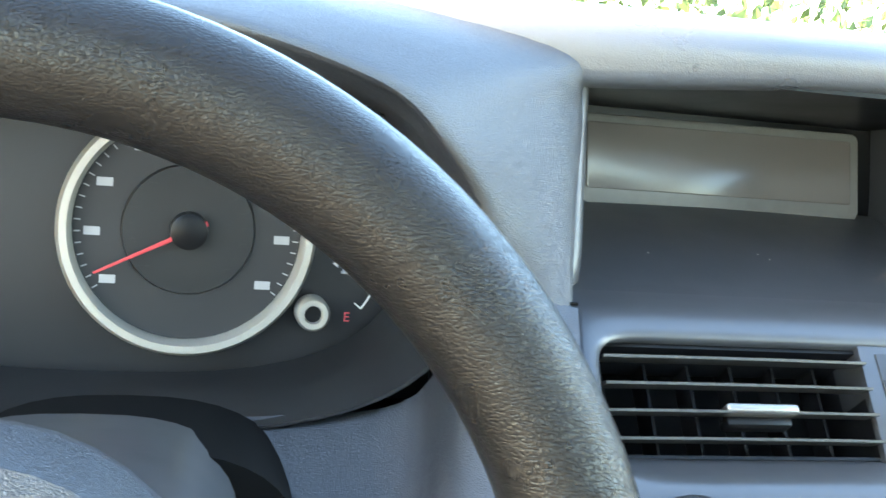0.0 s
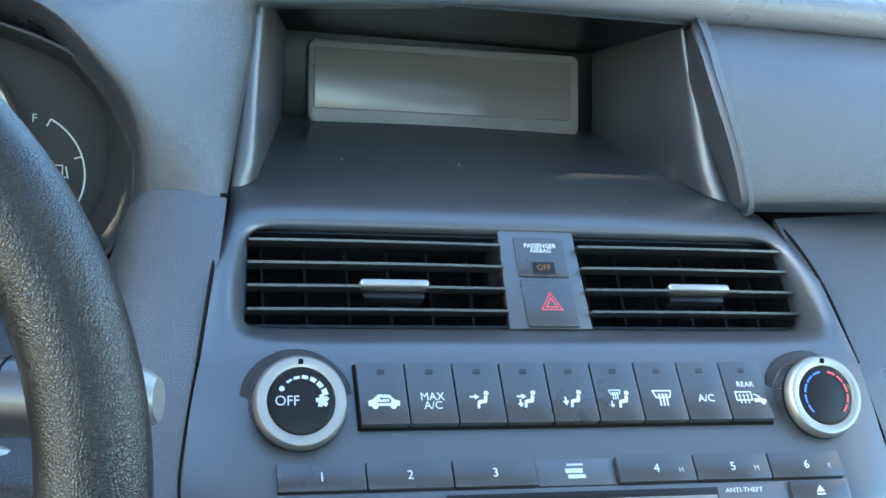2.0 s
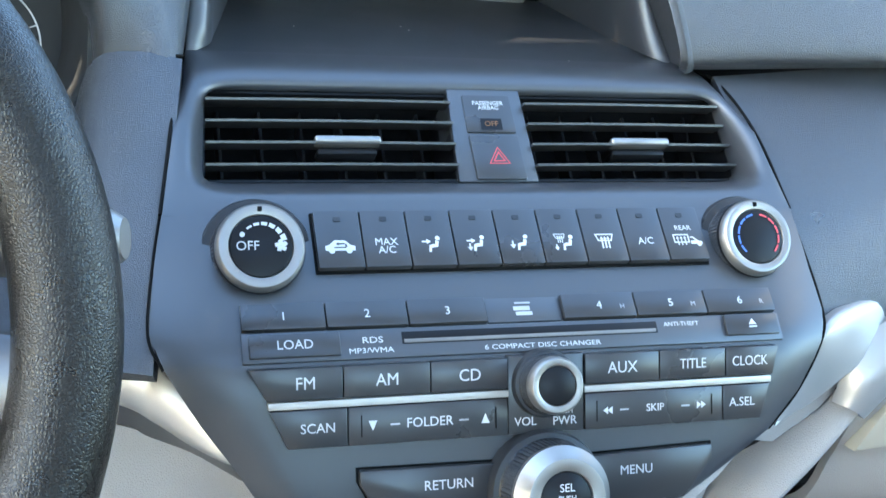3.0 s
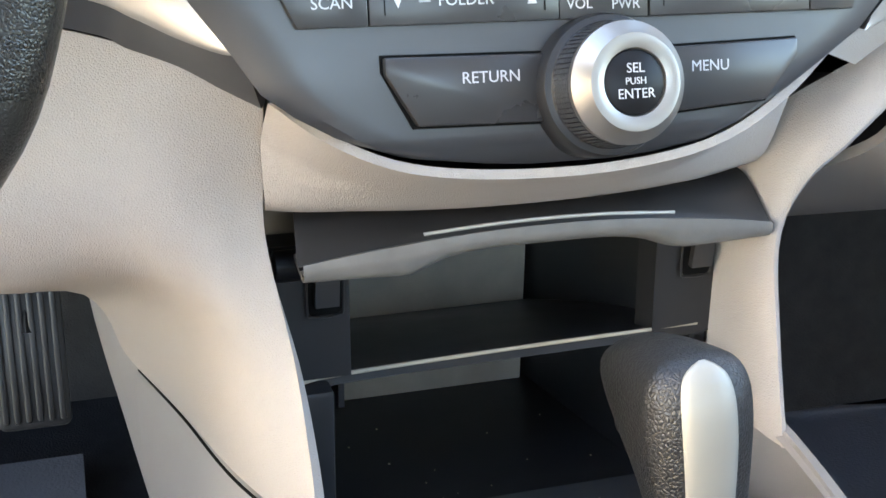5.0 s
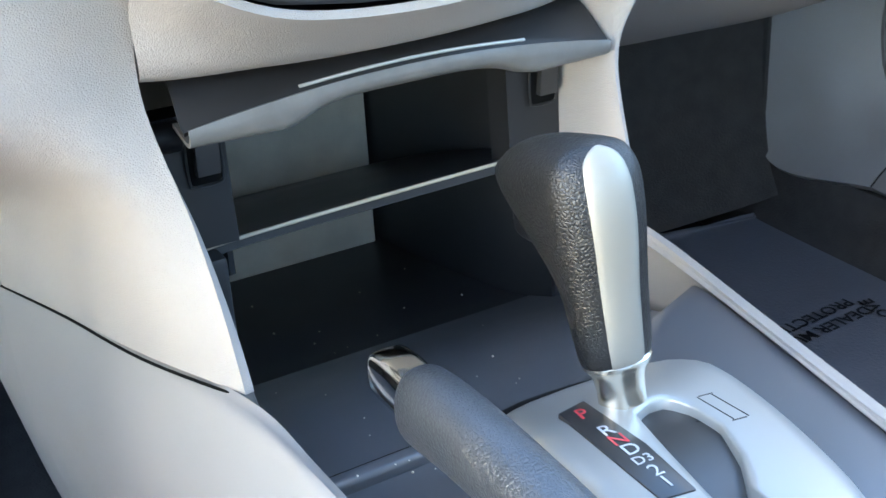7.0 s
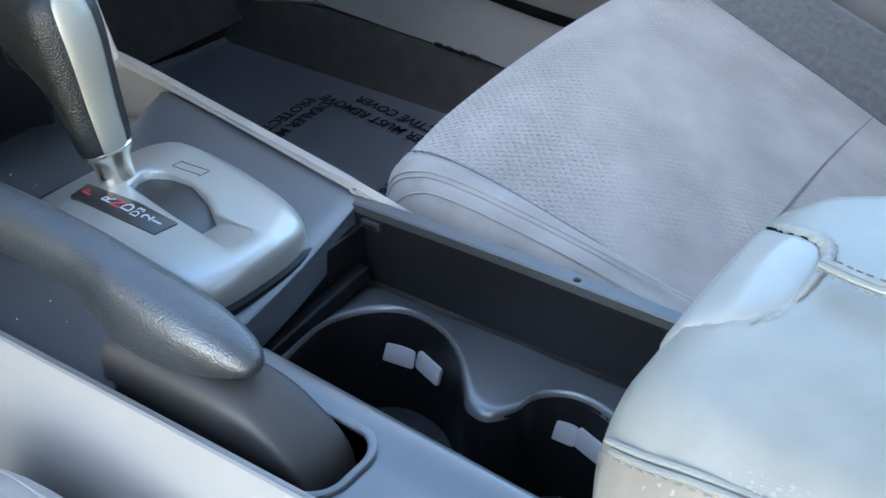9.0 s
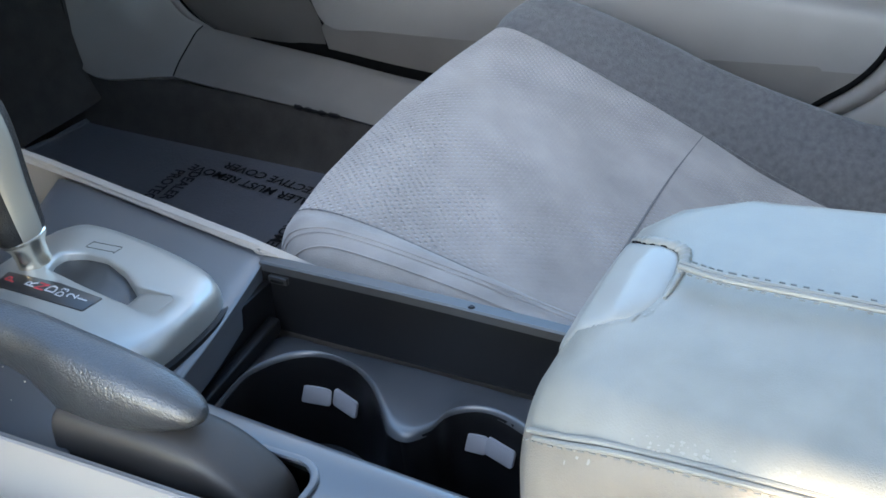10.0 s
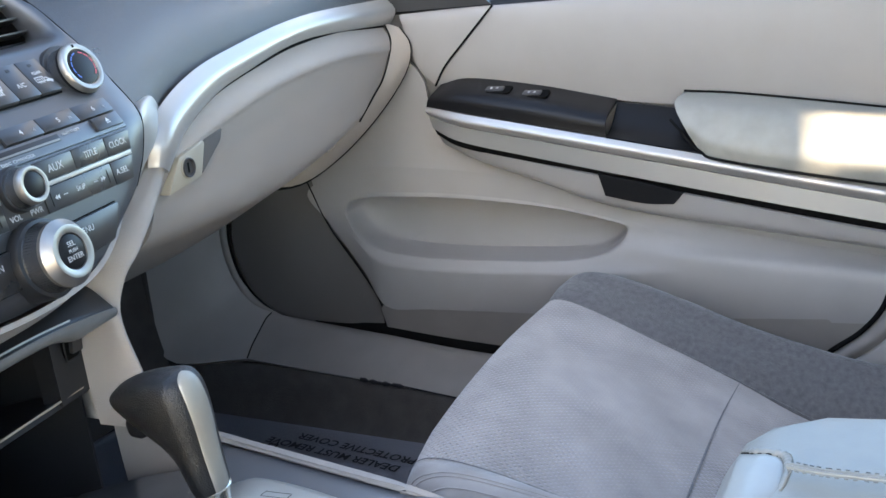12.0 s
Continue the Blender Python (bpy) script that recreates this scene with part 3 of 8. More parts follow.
    part("trim_groove", sweep([(0.249, 0.630, 0.6955), (0.300, 0.636, 0.7115), (0.365, 0.640, 0.7225), (0.50, 0.646, 0.7335), (0.712, 0.652, 0.7180)], oval(0.0026, 0.0020, 8), 30, (0, 1, 0), scale=lambda t: (min(1, 0.2 + 2 * t),) * 2), M_gap, d, "dark groove under the silver trim")
    inner_edge = [(0.7005, 0.652, 0.724), (0.6925, 0.641, 0.700), (0.6690, 0.643, 0.664), (0.6510, 0.649, 0.645), (0.6210, 0.656, 0.620), (0.6010, 0.691, 0.592), (0.591, 0.781, 0.545)]
    outer_edge = [(0.712, 0.6352, 0.7147), (0.714, 0.6237, 0.6918), (0.708, 0.631, 0.6591), (0.680, 0.6607, 0.6116), (0.640, 0.6961, 0.5709), (0.600, 0.7329, 0.5462), (0.592, 0.795, 0.538)]
    across = lambda k, lift: [tuple(Vector(a).lerp(Vector(b), k) + Vector((0, -lift, -lift * 0.3))) for a, b in zip(inner_edge, outer_edge)]
    part("dash_end", loft([across(0.0, 0.0), across(0.12, 0.0015), across(0.5, 0.003), across(0.85, 0.0015), across(1.0, 0.0), [(x + 0.004, y + 0.012, z) for x, y, z in outer_edge]], 24, 16, 0.0), M_glove, d, "beige end of the dashboard beside the door, warm light in its colour", angle=60)
    part("lid_gap", sweep(across(0.01, 0.0022)[:5], oval(0.0011, 0.0011, 6), 20, (0, 1, 0)), M_gap, d, "joint beside the glove box lid")
    part("door_gap", sweep([(x + 0.001, y + 0.001, z) for x, y, z in outer_edge], oval(0.0022, 0.0022, 8), 30, (0, 1, 0)), M_gap, d, "dark gap between dashboard and door")
    upper = [(-0.1405, 0.5945, 0.6806), (-0.1469, 0.599, 0.6890), (-0.1583, 0.613, 0.7026), (-0.1723, 0.628, 0.7140), (-0.1882, 0.640, 0.7217), (-0.26, 0.662, 0.742), (-0.40, 0.67, 0.752)]
    lower = [(-0.1408, 0.5945, 0.6794), (-0.1494, 0.599, 0.6804), (-0.1635, 0.613, 0.6846), (-0.1780, 0.628, 0.6904), (-0.1965, 0.640, 0.6969), (-0.26, 0.658, 0.710), (-0.40, 0.668, 0.712)]
    bulge = [(0.5 * (a[0] + b[0]), 0.5 * (a[1] + b[1]) - 0.16 * (a[2] - b[2]), 0.5 * (a[2] + b[2])) for a, b in zip(upper, lower)]
    part("silver_trim", loft([[(x, y + 0.008, z + 0.001) for x, y, z in upper], upper, bulge, lower, [(x, y + 0.008, z - 0.001) for x, y, z in lower]], 36, 16, 0.0), M_trim, d, "satin silver trim strip", angle=60)
    part("trim_gap", loft([
        [(x, y + 0.004, z - 0.0005) for x, y, z in lower[:6]],
        [(-0.129, 0.632, 0.650), (-0.145, 0.642, 0.6575), (-0.160, 0.6465, 0.6660), (-0.180, 0.652, 0.6735), (-0.20, 0.657, 0.681), (-0.30, 0.669, 0.70)]], 20, 6, 0.004), M_panel, d)
    # beige knee panel running round into the side of the console
    part("knee_panel", loft([
        [(-0.127, 0.640, 0.650), (-0.16, 0.648, 0.666), (-0.20, 0.658, 0.680), (-0.30, 0.668, 0.70)],
        [(-0.127, 0.644, 0.625), (-0.165, 0.645, 0.635), (-0.21, 0.655, 0.645), (-0.30, 0.668, 0.66)],
        [(-0.128, 0.640, 0.590), (-0.165, 0.642, 0.590), (-0.205, 0.66, 0.585), (-0.265, 0.674, 0.572)],
        [(-0.121, 0.618, 0.540), (-0.147, 0.638, 0.545), (-0.176, 0.70, 0.543), (-0.206, 0.735, 0.534)],
        [(-0.1185, 0.600, 0.500), (-0.143, 0.640, 0.498), (-0.164, 0.73, 0.490), (-0.1870, 0.795, 0.472)],
        [(-0.1185, 0.585, 0.468), (-0.142, 0.660, 0.461), (-0.158, 0.75, 0.4475), (-0.1765, 0.85, 0.4320)]], 26, 30, 0.005), M_beige, d, "beige grained knee panel")
    part("lower_surround", loft([
        [(-0.124, 0.625, 0.655), (-0.108, 0.590, 0.648), (-0.080, 0.583, 0.637), (-0.040, 0.581, 0.632), (0.010, 0.581, 0.632), (0.055, 0.583, 0.639), (0.090, 0.590, 0.655), (0.125, 0.605, 0.677)],
        [(-0.126, 0.640, 0.635), (-0.108, 0.622, 0.628), (-0.080, 0.612, 0.620), (-0.040, 0.608, 0.617), (0.010, 0.608, 0.617), (0.055, 0.612, 0.622), (0.090, 0.622, 0.636), (0.124, 0.632, 0.655)],
        [(-0.126, 0.646, 0.606), (-0.108, 0.640, 0.605), (-0.080, 0.636, 0.604), (-0.040, 0.633, 0.603), (0.010, 0.633, 0.603), (0.055, 0.636, 0.604), (0.085, 0.640, 0.606), (0.118, 0.645, 0.612)],
        [(-0.126, 0.670, 0.603), (-0.108, 0.670, 0.602), (-0.080, 0.670, 0.601), (-0.040, 0.670, 0.600), (0.010, 0.670, 0.600), (0.055, 0.670, 0.601), (0.085, 0.670, 0.603), (0.116, 0.670, 0.606)]],
        34, 14, 0.004), M_beige, d, "beige grained surround below the centre panel")
    part("corner_rail", loft([
        [(0.208, 0.638, 0.698), (0.215, 0.628, 0.692), (0.226, 0.631, 0.684), (0.232, 0.66, 0.680)],
        [(0.190, 0.634, 0.674), (0.196, 0.624, 0.671), (0.205, 0.626, 0.668), (0.210, 0.66, 0.664)],
        [(0.160, 0.640, 0.654), (0.170, 0.622, 0.647), (0.180, 0.626, 0.640), (0.186, 0.68, 0.632)],
        [(0.132, 0.650, 0.634), (0.143, 0.622, 0.623), (0.154, 0.628, 0.615), (0.161, 0.70, 0.605)],
        [(0.118, 0.662, 0.612), (0.128, 0.628, 0.603), (0.139, 0.634, 0.597), (0.147, 0.70, 0.59)],
        [(0.114, 0.668, 0.570), (0.121, 0.632, 0.570), (0.130, 0.638, 0.568), (0.138, 0.70, 0.56)],
        [(0.113, 0.668, 0.525), (0.118, 0.618, 0.525), (0.127, 0.626, 0.524), (0.134, 0.70, 0.52)],
        [(0.112, 0.660, 0.474), (0.115, 0.598, 0.474), (0.123, 0.604, 0.472), (0.130, 0.69, 0.47)]], 14, 30, 0.003), M_beige, d, "beige corner rail beside the storage bin")
    part("inner_core", box((-0.765, 1.0, 0.62), (0.735, 1.30, 0.93), 0.01), M_black, d)
    part("inner_core", box((-0.60, 0.765, 0.63), (0.68, 1.005, 0.765), 0.01), M_black, d)
    part("end_filler", box((-0.765, 0.80, 0.66), (-0.58, 1.02, 0.945), 0.01), M_dash, d)
    return d


def instrument_cluster():
    c = thing("instrument_cluster", "black round instrument cluster with silver-ringed speedometer", "gauges")
    ys = 0.835
    face = slope(ys, 0.80, ys + 0.012, 0.95)
    part("dial_plate", box((-0.55, ys + 0.004, 0.775), (-0.195, ys + 0.014, 0.95), 0.004), M_dial, c)
    # bezel funnel from the rim back to the dials
    def rim(k, y):
        out = []
        for i in range(48):
            a = 2 * math.pi * i / 48
            ca, sa = math.cos(a), math.sin(a)
            e = 2 / 2.7
            hx, hz = 0.163 * k, (0.078 if sa > 0 else 0.080) * k
            out.append(Vector((-0.364 + hx * math.copysign(abs(ca) ** e, ca), y, 0.860 + hz * math.copysign(abs(sa) ** e, sa))))
        return out
    bm = bmesh.new()
    rings = [[bm.verts.new(v) for v in rim(k, y)] for k, y in ((1.015, 0.775), (1.0, 0.757), (0.985, 0.757), (0.965, 0.775), (0.90, 0.835))]
    for a, b in zip(rings, rings[1:]):
        for i in range(48):
            bm.faces.new((a[i], a[(i + 1) % 48], b[(i + 1) % 48], b[i]))
    part("bezel", bm, M_bin, c)
    m = Matrix.Translation((-0.327, ys, 0.862)) @ Matrix.Rotation(radians(90), 4, "X")
    part("speedometer_ring", lathe([(0.056, 0.0), (0.056, 0.006), (0.058, 0.010), (0.0615, 0.010), (0.0635, 0.006), (0.0635, 0)], m, 64), M_silver, c, "satin silver ring")
    part("dial", lathe([(0.0, 0.001), (0.056, 0.001)], m, 48), M_dial, c)
    part("dial_center", lathe([(0.033, 0.0012), (0.032, 0.004), (0.0, 0.004)], m, 48), M_bin, c, "dark grey raised dial centre")
    part("hub", lathe([(0.0095, 0.004), (0.009, 0.011), (0.007, 0.012), (0.0, 0.012)], m, 24), M_black, c)
    a = radians(207)
    part("needle", prism([(-0.010, -0.0013), (0.050, -0.0005), (0.050, 0.0005), (-0.010, 0.0013)], m @ Matrix.Rotation(a, 4, "Z") @ Matrix.Translation((0, 0, 0.009)), 0.0012, 0.0003), M_red, c, "red needle at rest")
    for i in range(9):
        t = radians(215 - i * 250 / 8)
        part("dial_figure", bars([(0.0465 * math.cos(t), 0.0465 * math.sin(t), 0.0078, 0.0042, 0)], m @ Matrix.Translation((0, 0, 0.0016))), M_grey, c, "pale unreadable dial figure")
    ticks = []
    for i in range(41):
        t = radians(215 - i * 250 / 40)
        ticks.append((0.0535 * math.cos(t), 0.0535 * math.sin(t), 0.003, 0.0006, math.degrees(t)))
    part("dial_ticks", bars(ticks, m @ Matrix.Translation((0, 0, 0.0016))), M_grey, c)
    inner = []
    for i in range(18):
        t = radians(225 - i * 270 / 17)
        inner.append((0.028 * math.cos(t), 0.028 * math.sin(t), 0.0035, 0.002, 0))
    part("inner_marks", bars(inner, m @ Matrix.Translation((0, 0, 0.0045))), M_bin, c)
    k = Matrix.Translation((-0.263, ys, 0.823)) @ Matrix.Rotation(radians(90), 4, "X")
    part("trip_knob", lathe([(0.0088, 0), (0.0088, 0.010), (0.0075, 0.012), (0.0048, 0.012), (0.0042, 0.009)], k, 28), M_silver, c, "small silver trip knob")
    part("knob_centre", lathe([(0.0043, 0.006), (0.0043, 0.0095), (0.0, 0.0095)], k, 20), M_black, c)
    g = Matrix.Translation((-0.2655, ys - 0.002, 0.8475)) @ Matrix.Rotation(radians(90), 4, "X")
    bm = ring_print(g, 0.0352, 0.0362, -38, 62, 26)
    for t in (62, 18, -38):
        tt = radians(t)
        p = g @ Matrix.Rotation(tt, 4, "Z") @ Matrix.Translation((0.0335, 0, 0)) @ Matrix.Diagonal((0.0045, 0.0008, 0.0002, 1))
        bmesh.ops.create_cube(bm, size=1, matrix=p)
    part("fuel_scale", bm, M_white, c, "thin white fuel gauge arc")
    lettering("fuel_letter", "F", g @ Matrix.Translation((0.008, 0.0315, 0)), 0.007, M_white, c)
    lettering("fuel_letter", "E", g @ Matrix.Translation((0.021, -0.027, 0)), 0.007, M_red, c, label="red letter at the empty mark")
    part("fuel_symbol", bars([(0.0205, 0.0055, 0.0066, 0.0008, 0), (0.0205, 0.0010, 0.0066, 0.0008, 0), (0.0176, 0.0010, 0.0008, 0.0096, 0), (0.0234, 0.0010, 0.0008, 0.0096, 0), (0.0205, -0.0034, 0.0080, 0.0012, 0), (0.0258, 0.0016, 0.0008, 0.0070, 10), (0.0245, -0.0012, 0.0020, 0.0008, 0)], g), M_white, c, "white fuel pump symbol")
    part("fuel_arrow", prism([(0.0148, 0.0030), (0.0148, -0.0010), (0.0118, 0.0010)], g, 0.0003, 0), M_white, c, "white filler side arrow")


def steering_wheel():
    w = thing("steering_wheel", "black grained leather steering wheel", "steering wheel")
    tilt, r, cen = radians(13), 0.180, Vector((-0.394, 0.531, 0.770))
    u, v = Vector((1, 0, 0)), Vector((0, math.sin(tilt), math.cos(tilt)))
    nrm = u.cross(v)
    n = 120
    ring = [cen + r * (math.cos(2 * math.pi * i / n) * u + math.sin(2 * math.pi * i / n) * v) for i in range(n)]
    bm = bmesh.new()
    secs, k = [], 24
    for i, c in enumerate(ring):
        out = (c - cen).normalized()
        t = 2 * math.pi * i / n
        grip = math.exp(-((t - radians(-28) + math.pi) % (2 * math.pi) - math.pi) ** 2 / 0.02) * 0.0025
        secs.append([bm.verts.new(c + out * (0.0200 + grip) * math.cos(2 * math.pi * j / k) + nrm * (0.0195 + grip) * math.sin(2 * math.pi * j / k)) for j in range(k)])
    for i in range(n):
        for j in range(k):
            bm.faces.new((secs[i][j], secs[(i + 1) % n][j], secs[(i + 1) % n][(j + 1) % k], secs[i][(j + 1) % k]))
    part("rim", bm, M_wheel, w)
    for a in (-8, 188, 270):
        d = math.cos(radians(a)) * u + math.sin(radians(a)) * v
        part("spoke", sweep([cen + d * 0.06 - nrm * 0.03, cen + d * 0.11 - nrm * 0.022, cen + d * 0.178], oval(0.018, 0.008, 14), 12, tuple(nrm)), M_panel, w)
    m = Matrix((u, v, nrm)).transposed().to_4x4()
    m.translation = cen - nrm * 0.05
    part("hub_cover", lathe([(0.0, 0.045), (0.04, 0.043), (0.068, 0.034), (0.078, 0.015), (0.078, 0.0), (0.0, 0.0)], m, 40), M_dash, w, "dark airbag cover")


def column():
    s = thing("steering_column", "dark plastic steering column shroud", "steering column")
    part("shroud", hull(between([(0.560, -0.372, 0.030, 0.735, 0.785, 2.6), (0.575, -0.372, 0.048, 0.722, 0.800, 2.8), (0.640, -0.370, 0.060, 0.715, 0.806, 2.8), (0.720, -0.368, 0.064, 0.715, 0.800, 2.8)], 20), 40), M_panel, s, angle=70)
    # black body paints the shade in the opening round the shroud
    part("gap", hull([(0.690, -0.352, 0.072, 0.700, 0.795, 2.6), (0.760, -0.352, 0.074, 0.700, 0.797, 2.6)], 40), M_gap, s, "black body standing for the shade round the shroud")


def stalk():
    s = thing("wiper_stalk", "black wiper control stalk with pale symbols", "stalk")
    p = [(-0.345, 0.610, 0.790), (-0.30, 0.600, 0.790), (-0.258, 0.590, 0.789), (-0.222, 0.580, 0.790)]
    part("arm", sweep(p, oval(0.0155, 0.0155, 24), 20, (0, 0, 1), scale=lambda t: (0.86 + 0.14 * min(1, t * 1.6),) * 2), M_button, s)
    part("collar", sweep([(-0.2652, 0.5916, 0.7893), (-0.2632, 0.5910, 0.7893)], oval(0.0157, 0.0157, 28), 2, (0, 0, 1)), M_cup, s, "pale ring")
    part("collar", sweep([(-0.2470, 0.5872, 0.7893), (-0.2460, 0.5868, 0.7893)], oval(0.0157, 0.0157, 28), 2, (0, 0, 1)), M_gap, s, "dark joint ring")
    part("tip", sweep([(-0.222, 0.580, 0.790), (-0.205, 0.575, 0.791), (-0.192, 0.571, 0.792)], oval(0.0152, 0.0152, 24), 10, (0, 0, 1), scale=lambda t: (1 - 0.45 * t ** 3,) * 2), M_knob, s, "satin metal end cap")
    for t, x, y, z, sz in (("ADJ", -0.2565, 0.5740, 0.7950, 0.0046), ("PULL", -0.2715, 0.5800, 0.7965, 0.0042), ("OFF", -0.2790, 0.5790, 0.7900, 0.0042)):
        f = look((x, y, z), (x - 0.02, y + 0.5, z - 0.30)) @ Matrix.Rotation(radians(6), 4, "Z")
        lettering("lettering", t, f @ Matrix.Translation((0, 0, 0.0012)), sz, M_white, s)


def glove_box():
    g = thing("glove_box", "beige grained glove box door with a round lock", "glove box")
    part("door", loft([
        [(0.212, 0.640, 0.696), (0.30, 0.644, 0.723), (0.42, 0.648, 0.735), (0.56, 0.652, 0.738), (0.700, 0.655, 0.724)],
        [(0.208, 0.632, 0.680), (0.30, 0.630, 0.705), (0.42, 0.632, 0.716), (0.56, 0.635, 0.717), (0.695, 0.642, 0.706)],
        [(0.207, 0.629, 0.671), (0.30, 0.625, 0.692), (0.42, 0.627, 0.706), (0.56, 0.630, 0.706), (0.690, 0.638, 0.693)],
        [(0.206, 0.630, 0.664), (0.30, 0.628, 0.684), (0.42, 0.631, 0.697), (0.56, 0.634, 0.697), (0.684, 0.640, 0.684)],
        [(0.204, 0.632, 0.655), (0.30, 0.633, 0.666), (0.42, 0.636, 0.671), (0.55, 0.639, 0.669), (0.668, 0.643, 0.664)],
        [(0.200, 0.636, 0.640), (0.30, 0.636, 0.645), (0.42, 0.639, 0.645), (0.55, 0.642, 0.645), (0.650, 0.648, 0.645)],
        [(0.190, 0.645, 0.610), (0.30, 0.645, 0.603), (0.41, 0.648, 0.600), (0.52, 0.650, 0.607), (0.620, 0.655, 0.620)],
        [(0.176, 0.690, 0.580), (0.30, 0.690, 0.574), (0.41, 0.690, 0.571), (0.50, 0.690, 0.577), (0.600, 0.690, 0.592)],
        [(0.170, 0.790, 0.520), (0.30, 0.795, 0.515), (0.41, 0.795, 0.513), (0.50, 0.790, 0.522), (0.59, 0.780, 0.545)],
        [(0.170, 0.840, 0.516), (0.30, 0.845, 0.512), (0.41, 0.845, 0.510), (0.50, 0.840, 0.518), (0.585, 0.830, 0.540)]], 36, 54, 0.006), M_glove, g, "beige grained lid with a rolled upper edge, warm light in its colour")
    m = slope(0.629, 0.64, 0.630, 0.70)
    part("latch_plate", prism([(0.206, 0.0085), (0.255, 0.012), (0.259, 0.016), (0.269, 0.041), (0.266, 0.0435), (0.229, 0.037), (0.225, 0.033)], m, 0.006, 0.0015, 0.01), M_aged, g, "aged yellowish latch plate")
    key = m @ Matrix.Translation((0.238, 0.0255, 0.0058))
    lock = part("lock", lathe([(0.0086, -0.004), (0.0088, 0.0024), (0.0080, 0.0030), (0.0070, 0.0024), (0.0066, 0.0008), (0.0, 0.0008)], key, 32), M_boot, g, "round grey key lock in a pale ring")
    part("lock_ring", lathe([(0.0098, -0.002), (0.0098, 0.0010), (0.0090, 0.0016), (0.0086, 0.0010)], key, 32), M_aged, lock)
    part("key_slot", prism(rounded(0.0022, 0.0090, 0.0008, 3), key @ Matrix.Translation((0, 0, 0.0008)), 0.0005, 0.0001), M_gap, lock)
    # flat dark plate paints the recess's shade; the lid is not hollowed
    part("latch_recess", prism([(0.261, 0.014), (0.296, 0.036), (0.301, 0.046), (0.272, 0.043)], m, 0.0040, 0.0006, 0.01), M_spk, g, "dark plate standing for the shade in the finger recess")


dashboard()
instrument_cluster()
steering_wheel()
column()
stalk()
glove_box()


# ---- centre panel with vents, heating and radio ----
S_RADIO = slope(0.583, 0.670, 0.594, 0.720)
S_UPPER = slope(0.603, 0.735, 0.642, 0.775)
S_VENT = slope(0.697, 0.789, 0.731, 0.831)
PROFILE = [(0.632, 0.586), (0.645, 0.579), (0.670, 0.583), (0.700, 0.5896), (0.720, 0.594), (0.731, 0.600), (0.745, 0.6128), (0.775, 0.642), (0.788, 0.6552), (0.796, 0.6635)]


def depth_at(z):
    for (z0, y0), (z1, y1) in zip(PROFILE, PROFILE[1:]):
        if z <= z1:
            return y0 + (y1 - y0) * (z - z0) / (z1 - z0)
    return PROFILE[-1][1]


EDGE = [(0.632, -0.030, 0.012), (0.6335, -0.050, 0.032), (0.638, -0.082, 0.056), (0.648, -0.108, 0.074), (0.657, -0.124, 0.090), (0.666, -0.136, 0.104),
        (0.681, -0.146, 0.127), (0.700, -0.160, 0.145), (0.724, -0.175, 0.160), (0.738, -0.181, 0.165), (0.765, -0.177, 0.166), (0.784, -0.1725, 0.1645)]


def cap(name, corners, m, mat, parent, depth=0.0028, bevel=0.0006, label="", sink=0.002):
    return part(name, prism([on(m, x, z) for x, z in corners], m, depth, bevel, sink), mat, parent, label)


def rect(x0, x1, z0, z1):
    return [(x0, z0), (x1, z0), (x1, z1), (x0, z1)]


